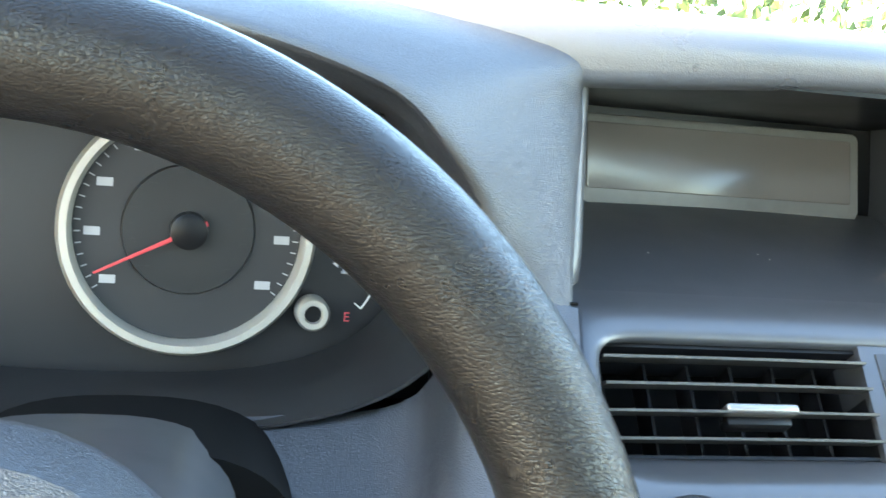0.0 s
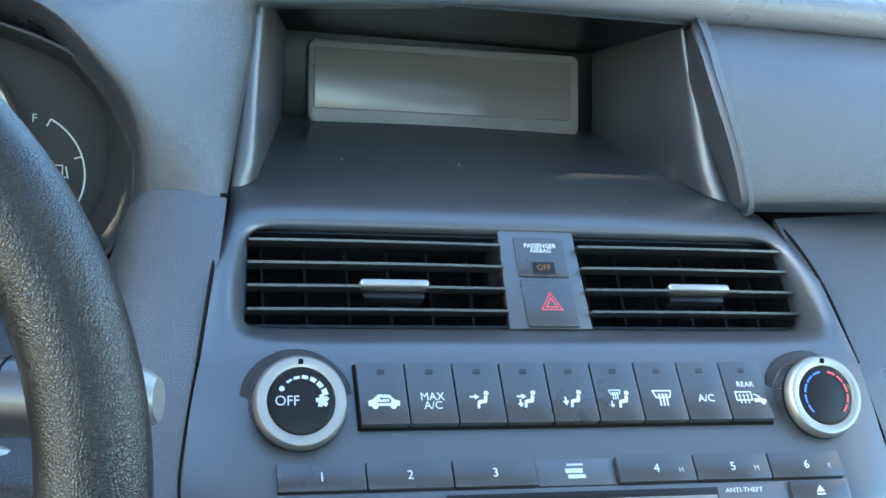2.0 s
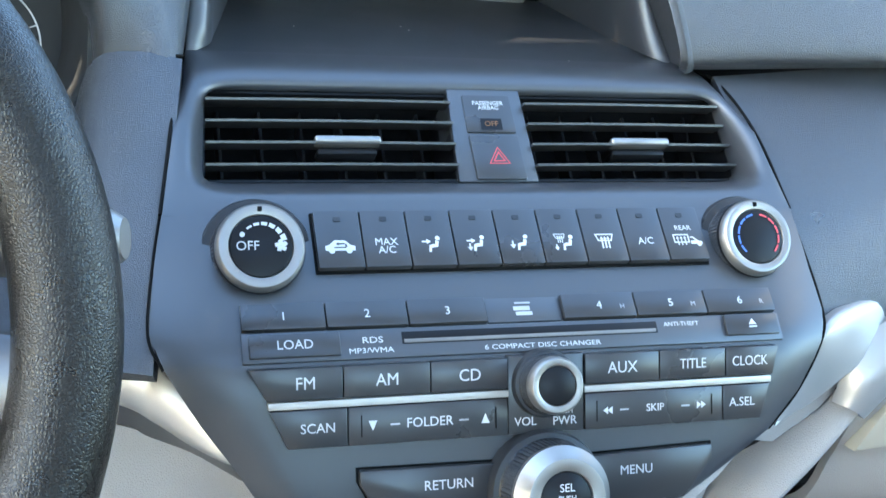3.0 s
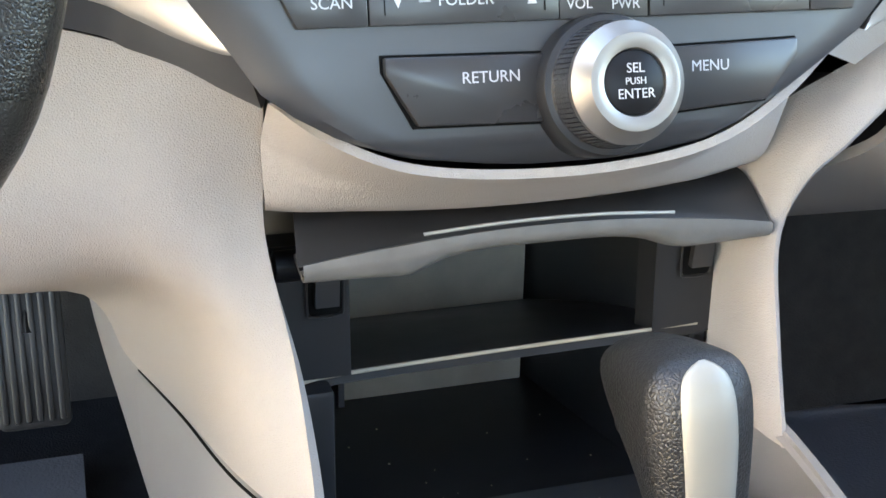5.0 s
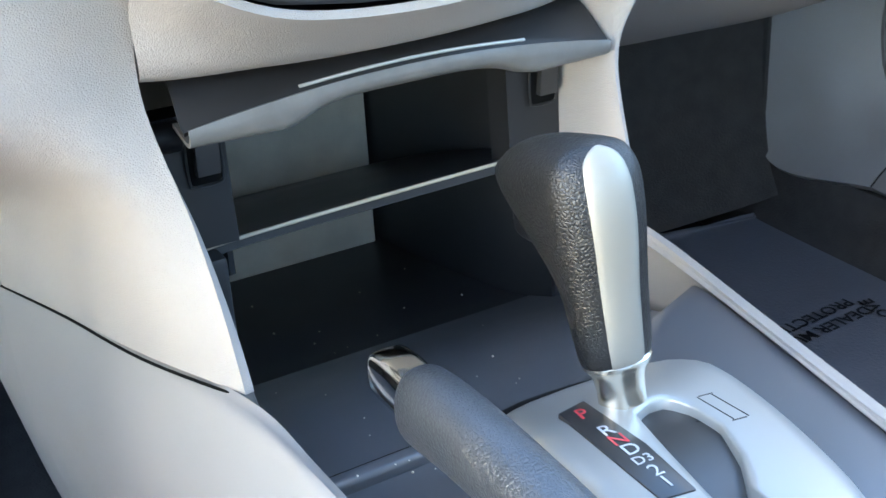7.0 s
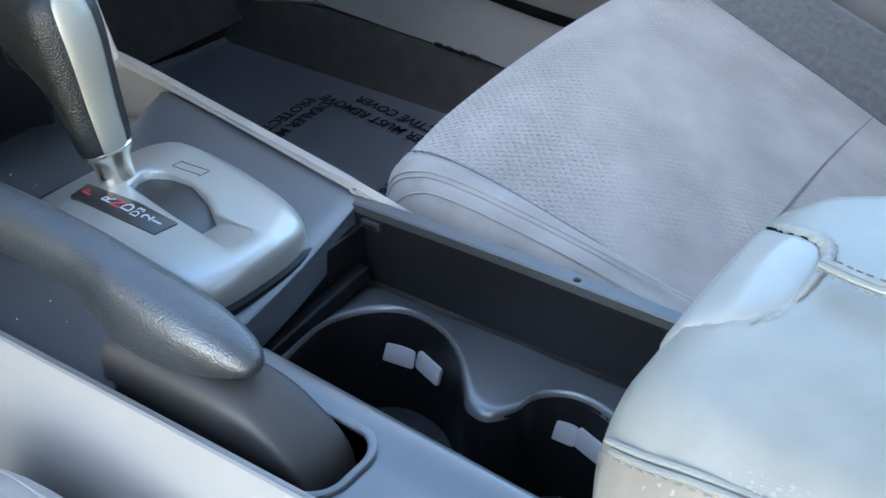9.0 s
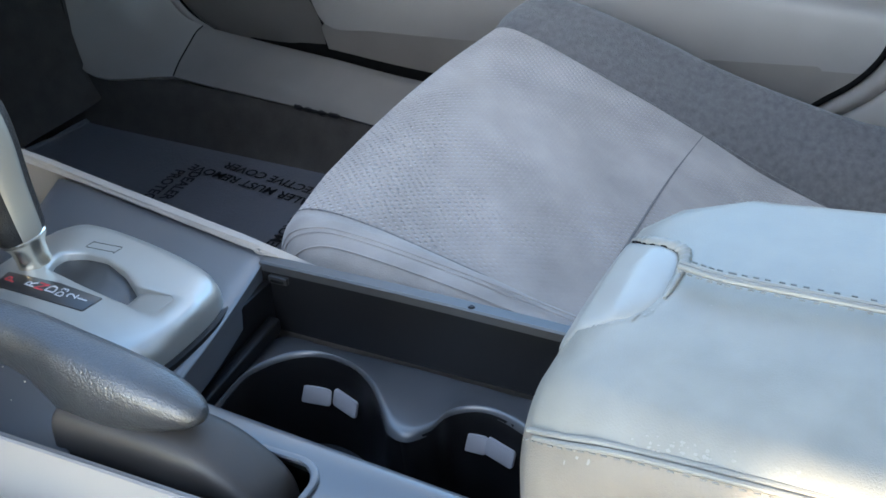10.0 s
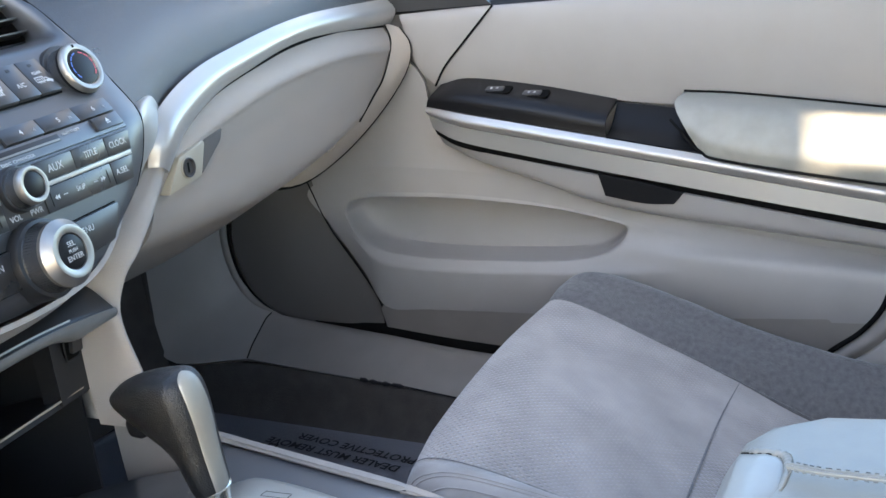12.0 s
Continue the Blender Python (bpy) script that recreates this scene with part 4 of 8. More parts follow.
def centre_panel():
    c = thing("centre_stack", "dark grey centre panel with air vents, heating and radio controls", "centre console")
    # body, following the profile and the outline
    bm = bmesh.new()
    rows = []
    zs = []
    for (z0, *_), (z1, *_) in zip(EDGE, EDGE[1:]):
        zs += [z0 + (z1 - z0) * i / 3 for i in range(3)]
    zs.append(EDGE[-1][0])
    for z in zs:
        for (z0, a0, b0), (z1, a1, b1) in zip(EDGE, EDGE[1:]):
            if z <= z1 + 1e-9:
                t = (z - z0) / (z1 - z0)
                xl, xr = a0 + (a1 - a0) * t, b0 + (b1 - b0) * t
                break
        y = depth_at(z)
        row = []
        for i in range(25):
            s = i / 24
            x = xl + (xr - xl) * s
            edge = max(0.0, abs(2 * s - 1) - 0.86) / 0.14
            row.append((x, y + 0.006 * edge * edge * min(1, max(0, (0.79 - z) / 0.03)), z))
        rows.append(row)
    loft(rows, 24, 0, 0.006, bm, straight=True)
    part("fascia", bm, M_panel, c, "dark grey satin plastic fascia")
    # one moulding round both vents: outer seam, soft crown, rolled lip, walls back to the vents
    def frame_loop(bl, br, tr, tl, left=None, right=None):
        bl, br, tr, tl = (Vector(v) for v in (bl, br, tr, tl))
        left, right = (Vector(left) if left else (bl + tl) / 2), (Vector(right) if right else (br + tr) / 2)
        long = lambda a, b: [a.lerp(b, i / 8) for i in range(8)]
        return long(bl, br) + [br, br.lerp(right, 0.5), right, right.lerp(tr, 0.5)] + long(tr, tl) + [tl, tl.lerp(left, 0.5), left, left.lerp(bl, 0.5)]
    part("vent_surround", ring_skin([
        frame_loop((-0.1725, 0.6516, 0.7836), (0.1645, 0.6516, 0.7836), (0.1560, 0.772, 0.8515), (-0.1520, 0.772, 0.8515), (-0.1640, 0.697, 0.8200), (0.1650, 0.697, 0.8195)),
        frame_loop((-0.1690, 0.6538, 0.7860), (0.1630, 0.6538, 0.7860), (0.1555, 0.756, 0.8498), (-0.1525, 0.756, 0.8498), (-0.1620, 0.694, 0.8195), (0.1640, 0.694, 0.8190)),
        frame_loop((-0.1640, 0.6565, 0.7885), (0.1615, 0.6570, 0.7888), (0.1560, 0.7415, 0.8465), (-0.1510, 0.7415, 0.8465), (-0.1580, 0.694, 0.8190), (0.1620, 0.695, 0.8185)),
        frame_loop((-0.1605, 0.6590, 0.7908), (0.1595, 0.6600, 0.7912), (0.1560, 0.7335, 0.8420), (-0.1490, 0.7335, 0.8420), (-0.1550, 0.696, 0.8178), (0.1600, 0.697, 0.8173)),
        frame_loop((-0.1580, 0.6640, 0.7922), (0.1580, 0.6650, 0.7926), (0.1545, 0.7308, 0.8385), (-0.1472, 0.7308, 0.8385), (-0.1525, 0.701, 0.8162), (0.1580, 0.702, 0.8158)),
        frame_loop((-0.1545, 0.6760, 0.7918), (0.1568, 0.6770, 0.7920), (0.1532, 0.7314, 0.8358), (-0.1462, 0.7314, 0.8358), (-0.1500, 0.708, 0.8140), (0.1560, 0.708, 0.8140)),
        frame_loop((-0.1490, 0.7000, 0.7900), (0.1560, 0.7000, 0.7900), (0.1528, 0.733, 0.8342), (-0.1458, 0.733, 0.8342), (-0.1475, 0.7165, 0.812), (0.1545, 0.7165, 0.812))],
        5, (0, 3, 8, 12, 12, 8, 2)), M_panel, c, "smooth moulded surround of the vents", angle=75)
    part("top_ledge", loft([
        [(-0.1515, 0.7725, 0.8511), (0, 0.7725, 0.8513), (0.1555, 0.7725, 0.8511)],
        [(-0.1505, 0.782, 0.8527), (0, 0.782, 0.8530), (0.1545, 0.782, 0.8527)],
        [(-0.146, 0.80, 0.8560), (0, 0.80, 0.8566), (0.150, 0.80, 0.8560)],
        [(-0.140, 0.85, 0.866), (0, 0.85, 0.868), (0.142, 0.85, 0.866)], [(-0.130, 0.93, 0.882), (0, 0.93, 0.884), (0.135, 0.93, 0.882)]], 24, 20, 0.004), M_panel, c, "smooth ledge below the display")
    part("divider", prism([on(S_VENT, -0.0135, 0.789), on(S_VENT, 0.0325, 0.789), on(S_VENT, 0.0305, 0.835), on(S_VENT, -0.0125, 0.835)], S_VENT, 0.004, 0.001, 0.02), M_panel, c)
    # display recess: posts with rounded inner edges running into the side walls
    part("recess_post", loft([
        [(-0.1530, 0.776, 0.8470), (-0.1505, 0.783, 0.870), (-0.1450, 0.800, 0.920), (-0.1400, 0.812, 0.957)],
        [(-0.1515, 0.773, 0.8490), (-0.1490, 0.780, 0.870), (-0.1432, 0.797, 0.920), (-0.1385, 0.810, 0.957)],
        [(-0.1440, 0.776, 0.8520), (-0.1420, 0.780, 0.870), (-0.1385, 0.797, 0.920), (-0.1350, 0.810, 0.957)],
        [(-0.1370, 0.786, 0.8545), (-0.1365, 0.787, 0.870), (-0.1340, 0.803, 0.920), (-0.1315, 0.815, 0.957)],
        [(-0.1310, 0.815, 0.8595), (-0.1310, 0.815, 0.874), (-0.1290, 0.825, 0.920), (-0.1270, 0.835, 0.955)],
        [(-0.1080, 0.925, 0.878), (-0.1080, 0.925, 0.890), (-0.1070, 0.930, 0.920), (-0.1060, 0.935, 0.945)]], 20, 20, 0.002), M_panel, c, "soft-edged wall of the display recess", angle=70)
    part("recess_post", loft([
        [(0.1535, 0.778, 0.8470), (0.1440, 0.790, 0.875), (0.1320, 0.806, 0.925), (0.1270, 0.815, 0.957)],
        [(0.1505, 0.776, 0.8500), (0.1415, 0.788, 0.875), (0.1300, 0.804, 0.925), (0.1250, 0.813, 0.957)],
        [(0.1440, 0.778, 0.8525), (0.1375, 0.789, 0.875), (0.1270, 0.806, 0.925), (0.1225, 0.815, 0.957)],
        [(0.1370, 0.788, 0.8550), (0.1325, 0.797, 0.875), (0.1245, 0.815, 0.925), (0.1200, 0.825, 0.955)],
        [(0.1330, 0.815, 0.8595), (0.1290, 0.825, 0.876), (0.1220, 0.838, 0.925), (0.1185, 0.845, 0.952)],
        [(0.1160, 0.930, 0.878), (0.1160, 0.930, 0.890), (0.1150, 0.934, 0.920), (0.1140, 0.938, 0.945)]], 20, 20, 0.002), M_panel, c, "soft-edged wall of the display recess", angle=70)
    part("recess_roof", loft([[(-0.145, 0.80, 0.9575), (0.125, 0.80, 0.9565)], [(-0.12, 0.94, 0.940), (0.125, 0.94, 0.938)]], 10, 4, 0.003), M_black, c)
    part("recess_back", box((-0.13, 0.940, 0.86), (0.135, 0.946, 0.96), 0.001), M_black, c)
    for sx, pts in ((-1, [(z, xl) for z, xl, xr in EDGE[8:]]), (1, [(z, xr) for z, xl, xr in EDGE[6:]])):
        part("side_joint", sweep([(x + sx * 0.0006, depth_at(z) + 0.0066, z) for z, x in pts], oval(0.0007, 0.0007, 8), 24, (0, -1, 0)), M_gap, c)
    for line in ([(-0.1735, 0.6535, 0.7836), (-0.1652, 0.698, 0.8195), (-0.1590, 0.738, 0.8425), (-0.1535, 0.773, 0.8508)], [(0.1655, 0.6535, 0.7836), (0.1662, 0.698, 0.8190), (0.1625, 0.738, 0.8425), (0.1575, 0.773, 0.8508)]):
        part("side_joint", sweep(line, oval(0.0009, 0.0009, 8), 24, (0, -1, 0)), M_gap, c)
    # heating buttons
    symbols = ["car", "MAX\nA/C", "p1", "p2", "p3", "p4", "p5", "A/C", "REAR"]
    w = (0.1035 + 0.1025) / 9
    part("button_bed", prism([on(S_UPPER, x, z) for x, z in rect(-0.1036, 0.1036, 0.7597, 0.7838)], S_UPPER, 0.0012, 0.0005, 0.003), M_gap, c)
    for k, sym in enumerate(symbols):
        x0, x1 = -0.1025 + w * k, -0.1025 + w * (k + 1) - 0.0006
        b = cap("heating_button", rect(x0, x1, 0.7605, 0.7832), S_UPPER, M_button, c, 0.0045, 0.0007)
        xm = (x0 + x1) / 2
        _, vm = on(S_UPPER, 0, 0.7685)
        f = flat(S_UPPER, xm, vm, 0.0047)
        _, vl = on(S_UPPER, 0, 0.7795)
        part("lamp", prism(rounded(0.0036, 0.0024, 0.0005, 2), flat(S_UPPER, xm, vl, 0.0045), 0.0003, 0), M_bin, b)
        def print_shape(name, polys, m2, mat, label=""):
            bm = bmesh.new()
            for poly in polys:
                bm.faces.new([bm.verts.new(m2 @ Vector((x, y, 0.0001))) for x, y in poly])
            return part(name, bm, mat, b, label)
        disc = lambda cx, cy, r: [(cx + r * math.cos(q * math.pi / 6), cy + r * math.sin(q * math.pi / 6)) for q in range(12)]
        figure = [disc(0.0030, 0.0038, 0.0012), [(0.0018, 0.0026), (0.0034, 0.0020), (0.0026, -0.0012), (0.0006, -0.0014), (0.0000, 0.0004), (0.0014, 0.0004)],
                  [(0.0006, -0.0014), (0.0000, 0.0004), (-0.0016, -0.0002), (-0.0022, -0.0038), (-0.0010, -0.0040), (-0.0006, -0.0016)]]
        arrow_up = [[(-0.0052, 0.0016), (-0.0026, 0.0016), (-0.0026, 0.0024), (-0.0052, 0.0024)], [(-0.0028, 0.0006), (-0.0006, 0.0020), (-0.0028, 0.0034)]]
        arrow_low = [[(-0.0046, -0.0008), (-0.0038, -0.0008), (-0.0038, 0.0016), (-0.0046, 0.0016)], [(-0.0058, -0.0006), (-0.0042, -0.0030), (-0.0026, -0.0006)]]
        screen = [[(-0.0052, 0.0046), (0.0052, 0.0046), (0.0049, 0.0039), (-0.0049, 0.0039)], [(-0.0052, 0.0046), (-0.0045, 0.0044), (-0.0031, 0.0006), (-0.0038, 0.0004)], [(0.0052, 0.0046), (0.0045, 0.0044), (0.0031, 0.0006), (0.0038, 0.0004)], [(-0.0036, 0.0010), (0.0036, 0.0010), (0.0036, 0.0003), (-0.0036, 0.0003)]]
        for dx in (-0.0018, 0, 0.0018):
            screen.append([(dx - 0.0004, -0.0038), (dx + 0.0004, -0.0038), (dx + 0.0006, 0.0018), (dx - 0.0002, 0.0018)])
            screen.append([(dx - 0.0008, 0.0016), (dx + 0.0010, 0.0016), (dx + 0.0001, 0.0031)])
        small = lambda polys, k, ox, oy: [[(x * k + ox, y * k + oy) for x, y in poly] for poly in polys]
        if sym == "car":
            print_shape("symbol", [[(-0.0072, -0.0022), (0.0072, -0.0022), (0.0074, 0.0002), (0.0050, 0.0010), (0.0028, 0.0034), (-0.0024, 0.0036), (-0.0050, 0.0012), (-0.0072, 0.0004)], disc(-0.0042, -0.0023, 0.0015), disc(0.0042, -0.0023, 0.0015)], f, M_white, "white car recirculation symbol")
            print_shape("symbol_mark", [[(-0.0030, -0.0010), (0.0026, -0.0010), (0.0026, -0.0003), (-0.0030, -0.0003)], [(0.0026, -0.0010), (0.0036, 0.0000), (0.0030, 0.0014), (0.0022, 0.0012), (0.0026, 0.0002), (0.0020, -0.0003)], [(0.0024, 0.0010), (0.0024, 0.0018), (-0.0006, 0.0018), (-0.0006, 0.0010)], [(-0.0006, 0.0004), (-0.0006, 0.0024), (-0.0022, 0.0014)]], f @ Matrix.Translation((0, 0, 0.0003)), M_button)
        elif sym.startswith("p"):
            items = {"p1": figure + arrow_up, "p2": figure + arrow_up + small(arrow_low, 0.9, 0, -0.001), "p3": figure + arrow_low, "p4": small(figure, 1.0, 0.0014, -0.0006) + small(screen, 0.62, -0.0016, 0.0022) + small(arrow_low, 0.8, -0.0006, -0.0022), "p5": screen}[sym]
            print_shape("symbol", items, f, M_white, "white air flow symbol")
        elif sym == "REAR":
            lettering("lettering", "REAR", flat(S_UPPER, xm, on(S_UPPER, 0, 0.7738)[1], 0.0047), 0.0040, M_white, b)
            box4 = [[(-0.0070, 0.0036), (0.0020, 0.0036), (0.0020, 0.0029), (-0.0070, 0.0029)], [(-0.0070, -0.0016), (0.0020, -0.0016), (0.0020, -0.0009), (-0.0070, -0.0009)], [(-0.0070, -0.0016), (-0.0063, -0.0016), (-0.0063, 0.0036), (-0.0070, 0.0036)], [(0.0013, -0.0016), (0.0020, -0.0016), (0.0020, 0.0036), (0.0013, 0.0036)]]
            for dx in (-0.0046, -0.0025, -0.0004):
                box4 += [[(dx - 0.0003, -0.0030), (dx + 0.0003, -0.0030), (dx + 0.0003, 0.0012), (dx - 0.0003, 0.0012)], [(dx - 0.0008, 0.0010), (dx + 0.0008, 0.0010), (dx, 0.0024)]]
            tail = [[(0.0026, -0.0024), (0.0092, -0.0024), (0.0090, -0.0010), (0.0070, -0.0004), (0.0044, 0.0020), (0.0026, 0.0020), (0.0026, 0.0014), (0.0040, 0.0014), (0.0056, -0.0004), (0.0026, -0.0004)], disc(0.0072, -0.0026, 0.0012)]
            print_shape("symbol", box4 + tail, f, M_white, "white rear screen heater symbol")
        else:
            lettering("lettering", sym, f, 0.0056, M_white, b, squash=0.95)
    # preset row
    names = ["1", "2", "3", "", "4", "5", "6"]
    side = ["", "", "", "", "H", "M", "R"]
    w = (0.1325 + 0.1410) / 7
    for k, t in enumerate(names):
        x0, x1 = -0.141 + w * k, -0.141 + w * (k + 1) - 0.0007
        deep = 0.0008 if not t else 0.0030
        b = cap("preset_button" if t else "disc_plate", rect(x0, x1, 0.7388, 0.7482), S_UPPER, M_button if t else M_panel, c, deep, 0.0005)
        v = on(S_UPPER, 0, 0.7432)[1]
        if t:
            lettering("lettering", t, flat(S_UPPER, (x0 + x1) / 2, v, deep + 0.0002), 0.0060, M_white, b)
            if side[k]:
                lettering("lettering", side[k], flat(S_UPPER, x1 - 0.007, v - 0.001, deep + 0.0002), 0.0036, M_grey, b)
        else:
            part("symbol", bars([((x0 + x1) / 2 - 0.0015 + 0.0006, v + 0.001, 0.0085, 0.0022, 0), ((x0 + x1) / 2, v - 0.0018, 0.0085, 0.0020, 0), ((x0 + x1) / 2, v + 0.0040, 0.008, 0.0009, 0)], flat(S_UPPER, 0, 0, deep + 0.0001)), M_grey, b, "pale disc format mark")
    # disc slot row
    s_mid = slope(0.5965, 0.7255, 0.6063, 0.7385)
    cap("slot_band", rect(-0.1415, 0.1330, 0.7268, 0.7382), s_mid, M_panel, c, 0.0016, 0.0004)
    cap("disc_slot", rect(-0.0675, 0.0635, 0.7318, 0.7366), s_mid, M_black, c, 0.0018, 0.0002, "dark disc slot")
    b = cap("slot_lip", rect(-0.0665, 0.0625, 0.7322, 0.7336), s_mid, M_lid, c, 0.0022, 0.0002, "dusty slot lip")
    b = cap("load_button", rect(-0.1385, -0.0970, 0.7283, 0.7372), s_mid, M_button, c, 0.0034, 0.0005)
    lettering("lettering", "LOAD", flat(s_mid, -0.1178, on(s_mid, 0, 0.7327)[1], 0.0036), 0.0062, M_white, b)
    b = cap("eject_button", rect(0.1010, 0.1310, 0.7291, 0.7378), s_mid, M_button, c, 0.0034, 0.0005)
    part("symbol", prism([(-0.0022, -0.0004), (0.0022, -0.0004), (0, 0.0026)], flat(s_mid, 0.116, on(s_mid, 0, 0.7335)[1], 0.0034), 0.0003, 0), M_white, b)
    part("symbol_bar", bars([(0, -0.0016, 0.0044, 0.0008, 0)], flat(s_mid, 0.116, on(s_mid, 0, 0.7335)[1], 0.0036)), M_white, b)
    v = on(s_mid, 0, 0.7347)[1]
    lettering("lettering", "MP3/WMA", flat(s_mid, -0.0825, v - 0.0062, 0.0018), 0.0036, M_white, c, squash=1.3)
    lettering("lettering", "RDS", flat(s_mid, -0.0815, v - 0.0012, 0.0018), 0.0042, M_white, c, squash=1.35)
    lettering("lettering", "6 COMPACT DISC CHANGER", flat(s_mid, 0.0020, v - 0.0072, 0.0018), 0.0034, M_white, c, squash=1.35)
    lettering("lettering", "ANTI-THEFT", flat(s_mid, 0.0770, v + 0.0004, 0.0018), 0.0032, M_white, c, squash=1.1)
    # FM row, chrome line, lower row
    z1, z0 = 0.7255, 0.7115
    q = 0.0006
    for t, xa, xb, xc, xd in (("FM", -0.1400, -0.0975, -0.1315, -0.0975), ("AM", -0.0970, -0.0565, -0.0970, -0.0565), ("CD", -0.0560, -0.0185, -0.0560, -0.0185),
                              ("AUX", 0.0210, 0.0600, 0.0210, 0.0600), ("TITLE", 0.0606, 0.0965, 0.0606, 0.0965), ("CLOCK", 0.0971, 0.1265, 0.0971, 0.1235)):
        b = cap("radio_button", [(xc, z0), (xd, z0), (xb, z1), (xa, z1)], S_RADIO, M_button, c, 0.0044, 0.0006)
        xm = (max(xa, xc) + min(xb, xd)) / 2
        lettering("lettering", t, flat(S_RADIO, xm, on(S_RADIO, 0, 0.7185)[1], 0.0046), 0.0080 if len(t) < 4 else 0.0070, M_white, b, squash=0.95 if len(t) < 5 else 0.85)
    cap("volume_bed", rect(-0.0180, 0.0205, 0.690, 0.7262), S_RADIO, M_button, c, 0.0030, 0.0005)
    cap("bright_line", rect(-0.1312, -0.0180, 0.7075, 0.7108), S_RADIO, M_silver, c, 0.0040, 0.0004, "bright silver line")
    cap("bright_line", rect(0.0205, 0.1228, 0.7075, 0.7108), S_RADIO, M_silver, c, 0.0040, 0.0004, "bright silver line")
    z1, z0 = 0.7070, 0.6900
    for t, xa, xb, xc, xd in (("SCAN", -0.1308, -0.0955, -0.1225, -0.0955), ("FOLDER", -0.0950, -0.0185, -0.0950, -0.0185),
                              ("SKIP", 0.0210, 0.0950, 0.0210, 0.0950), ("A.SEL", 0.0956, 0.1222, 0.0956, 0.1165)):
        b = cap("radio_button", [(xc, z0), (xd, z0), (xb, z1), (xa, z1)], S_RADIO, M_button, c, 0.0038, 0.0006)
        xm = (max(xa, xc) + min(xb, xd)) / 2
        v = on(S_RADIO, 0, 0.6985)[1]
        lettering("lettering", t, flat(S_RADIO, xm, v, 0.0040), 0.0062 if t != "SKIP" else 0.0052, M_white, b)
        if t in ("FOLDER", "SKIP"):
            for mark in ((xm - 0.0165, v, 0.0045, 0.0008, 0), (xm + 0.0165, v, 0.0045, 0.0008, 0), (xa + 0.006, v, 0.0005, 0.010, 0), (xb - 0.006, v, 0.0005, 0.010, 0)):
                part("dash_mark" if mark[3] < 0.001 else "groove", bars([mark], flat(S_RADIO, 0, 0, 0.0040)), M_grey if mark[3] < 0.001 else M_gap, b)
            for sgn in (-1, 1):
                if t == "FOLDER":
                    tri = [(-0.002, -0.0022 * sgn), (0.002, -0.0022 * sgn), (0, 0.0024 * sgn)]
                    part("arrow", prism(tri if sgn > 0 else tri[::-1], flat(S_RADIO, xm + 0.027 * sgn, v, 0.0038), 0.0003, 0), M_white, b)
                else:
                    for o2 in (0, 0.0024):
                        tri = [(0.0012 * sgn, 0), (-0.0012 * sgn, 0.0018), (-0.0012 * sgn, -0.0018)]
                        part("arrow", prism(tri if sgn < 0 else tri[::-1], flat(S_RADIO, xm + (0.024 + o2) * sgn, v, 0.0038), 0.0003, 0), M_white, b)
    lettering("lettering", "VOL", flat(S_RADIO, -0.0095, on(S_RADIO, 0, 0.6955)[1], 0.0033), 0.0058, M_white, c)
    lettering("lettering", "PWR", flat(S_RADIO, 0.0105, on(S_RADIO, 0, 0.6950)[1], 0.0033), 0.0058, M_white, c)
    lettering("lettering", "PUSH", flat(S_RADIO, 0.0105, on(S_RADIO, 0, 0.6995)[1], 0.0033), 0.0036, M_white, c)
    # return and menu
    for t, pts, tx in (("RETURN", [(-0.078, 0.6525), (-0.025, 0.6515), (-0.021, 0.6775), (-0.090, 0.6785), (-0.090, 0.672)], -0.048),
                       ("MENU", [(0.021, 0.6515), (0.074, 0.6550), (0.089, 0.672), (0.089, 0.6790), (0.017, 0.6775)], 0.0475)):
        part("button_bed", prism([(x * 1.0, y) for x, y in (on(S_RADIO, x + (0.0012 if x > (0.0 if tx > 0 else -0.05) else -0.0012), z + (0.001 if z > 0.665 else -0.001)) for x, z in pts)], S_RADIO, 0.0006, 0, 0.004), M_gap, c)
        b = cap("menu_button", pts, S_RADIO, M_button, c, 0.0042, 0.0009)
        lettering("lettering", t, flat(S_RADIO, tx, on(S_RADIO, 0, 0.6695)[1], 0.0044), 0.0064, M_white, b)
    # knobs
    def knob(name, face, axis, rb, rf, rd, length, label, skirt=1.10, pointer=False):
        z = Vector(axis).normalized()
        x = Vector((1, 0, 0))
        y = z.cross(x).normalized()
        m = Matrix((y.cross(z), y, z)).transposed().to_4x4()
        m.translation = Vector(face) - z * length
        h = length
        k = part(name, lathe([(rb * skirt, -0.010), (rb * (skirt - 0.01), h * 0.22), (rb * (skirt - 0.05), h * 0.30), (rb * 0.96, h * 0.32), (rb * 0.93, h * 0.36)], m, 56), M_bin, c, label)
        ribs = bmesh.new()
        n = 72
        for q in range(n):
            a0, a1, a2 = (2 * math.pi * (q + d) / n for d in (0, 0.6, 1.0))
            for b0, b1, r in ((a0, a1, 1.0), (a1, a2, 0.975)):
                ring = [ribs.verts.new(m @ Vector((rb * k_ * r * math.cos(b), rb * k_ * r * math.sin(b), h * hh))) for k_, hh, b in ((0.945, 0.34, b0), (0.945, 0.34, b1), (0.915, 0.72, b1), (0.915, 0.72, b0))]
                ribs.faces.new(ring)
        part("grip", ribs, M_grip, k)
        part("face_ring", lathe([(rb * 0.90, h * 0.70), (rb * 0.905, h * 0.80), (rf * 1.0, h * 0.95), (rf * 0.95, h), ((rf + rd) / 2, h * 1.01), (rd * 1.04, h * 0.98), (rd, h * 0.93)], m, 64), M_knob, k, "satin metal ring")
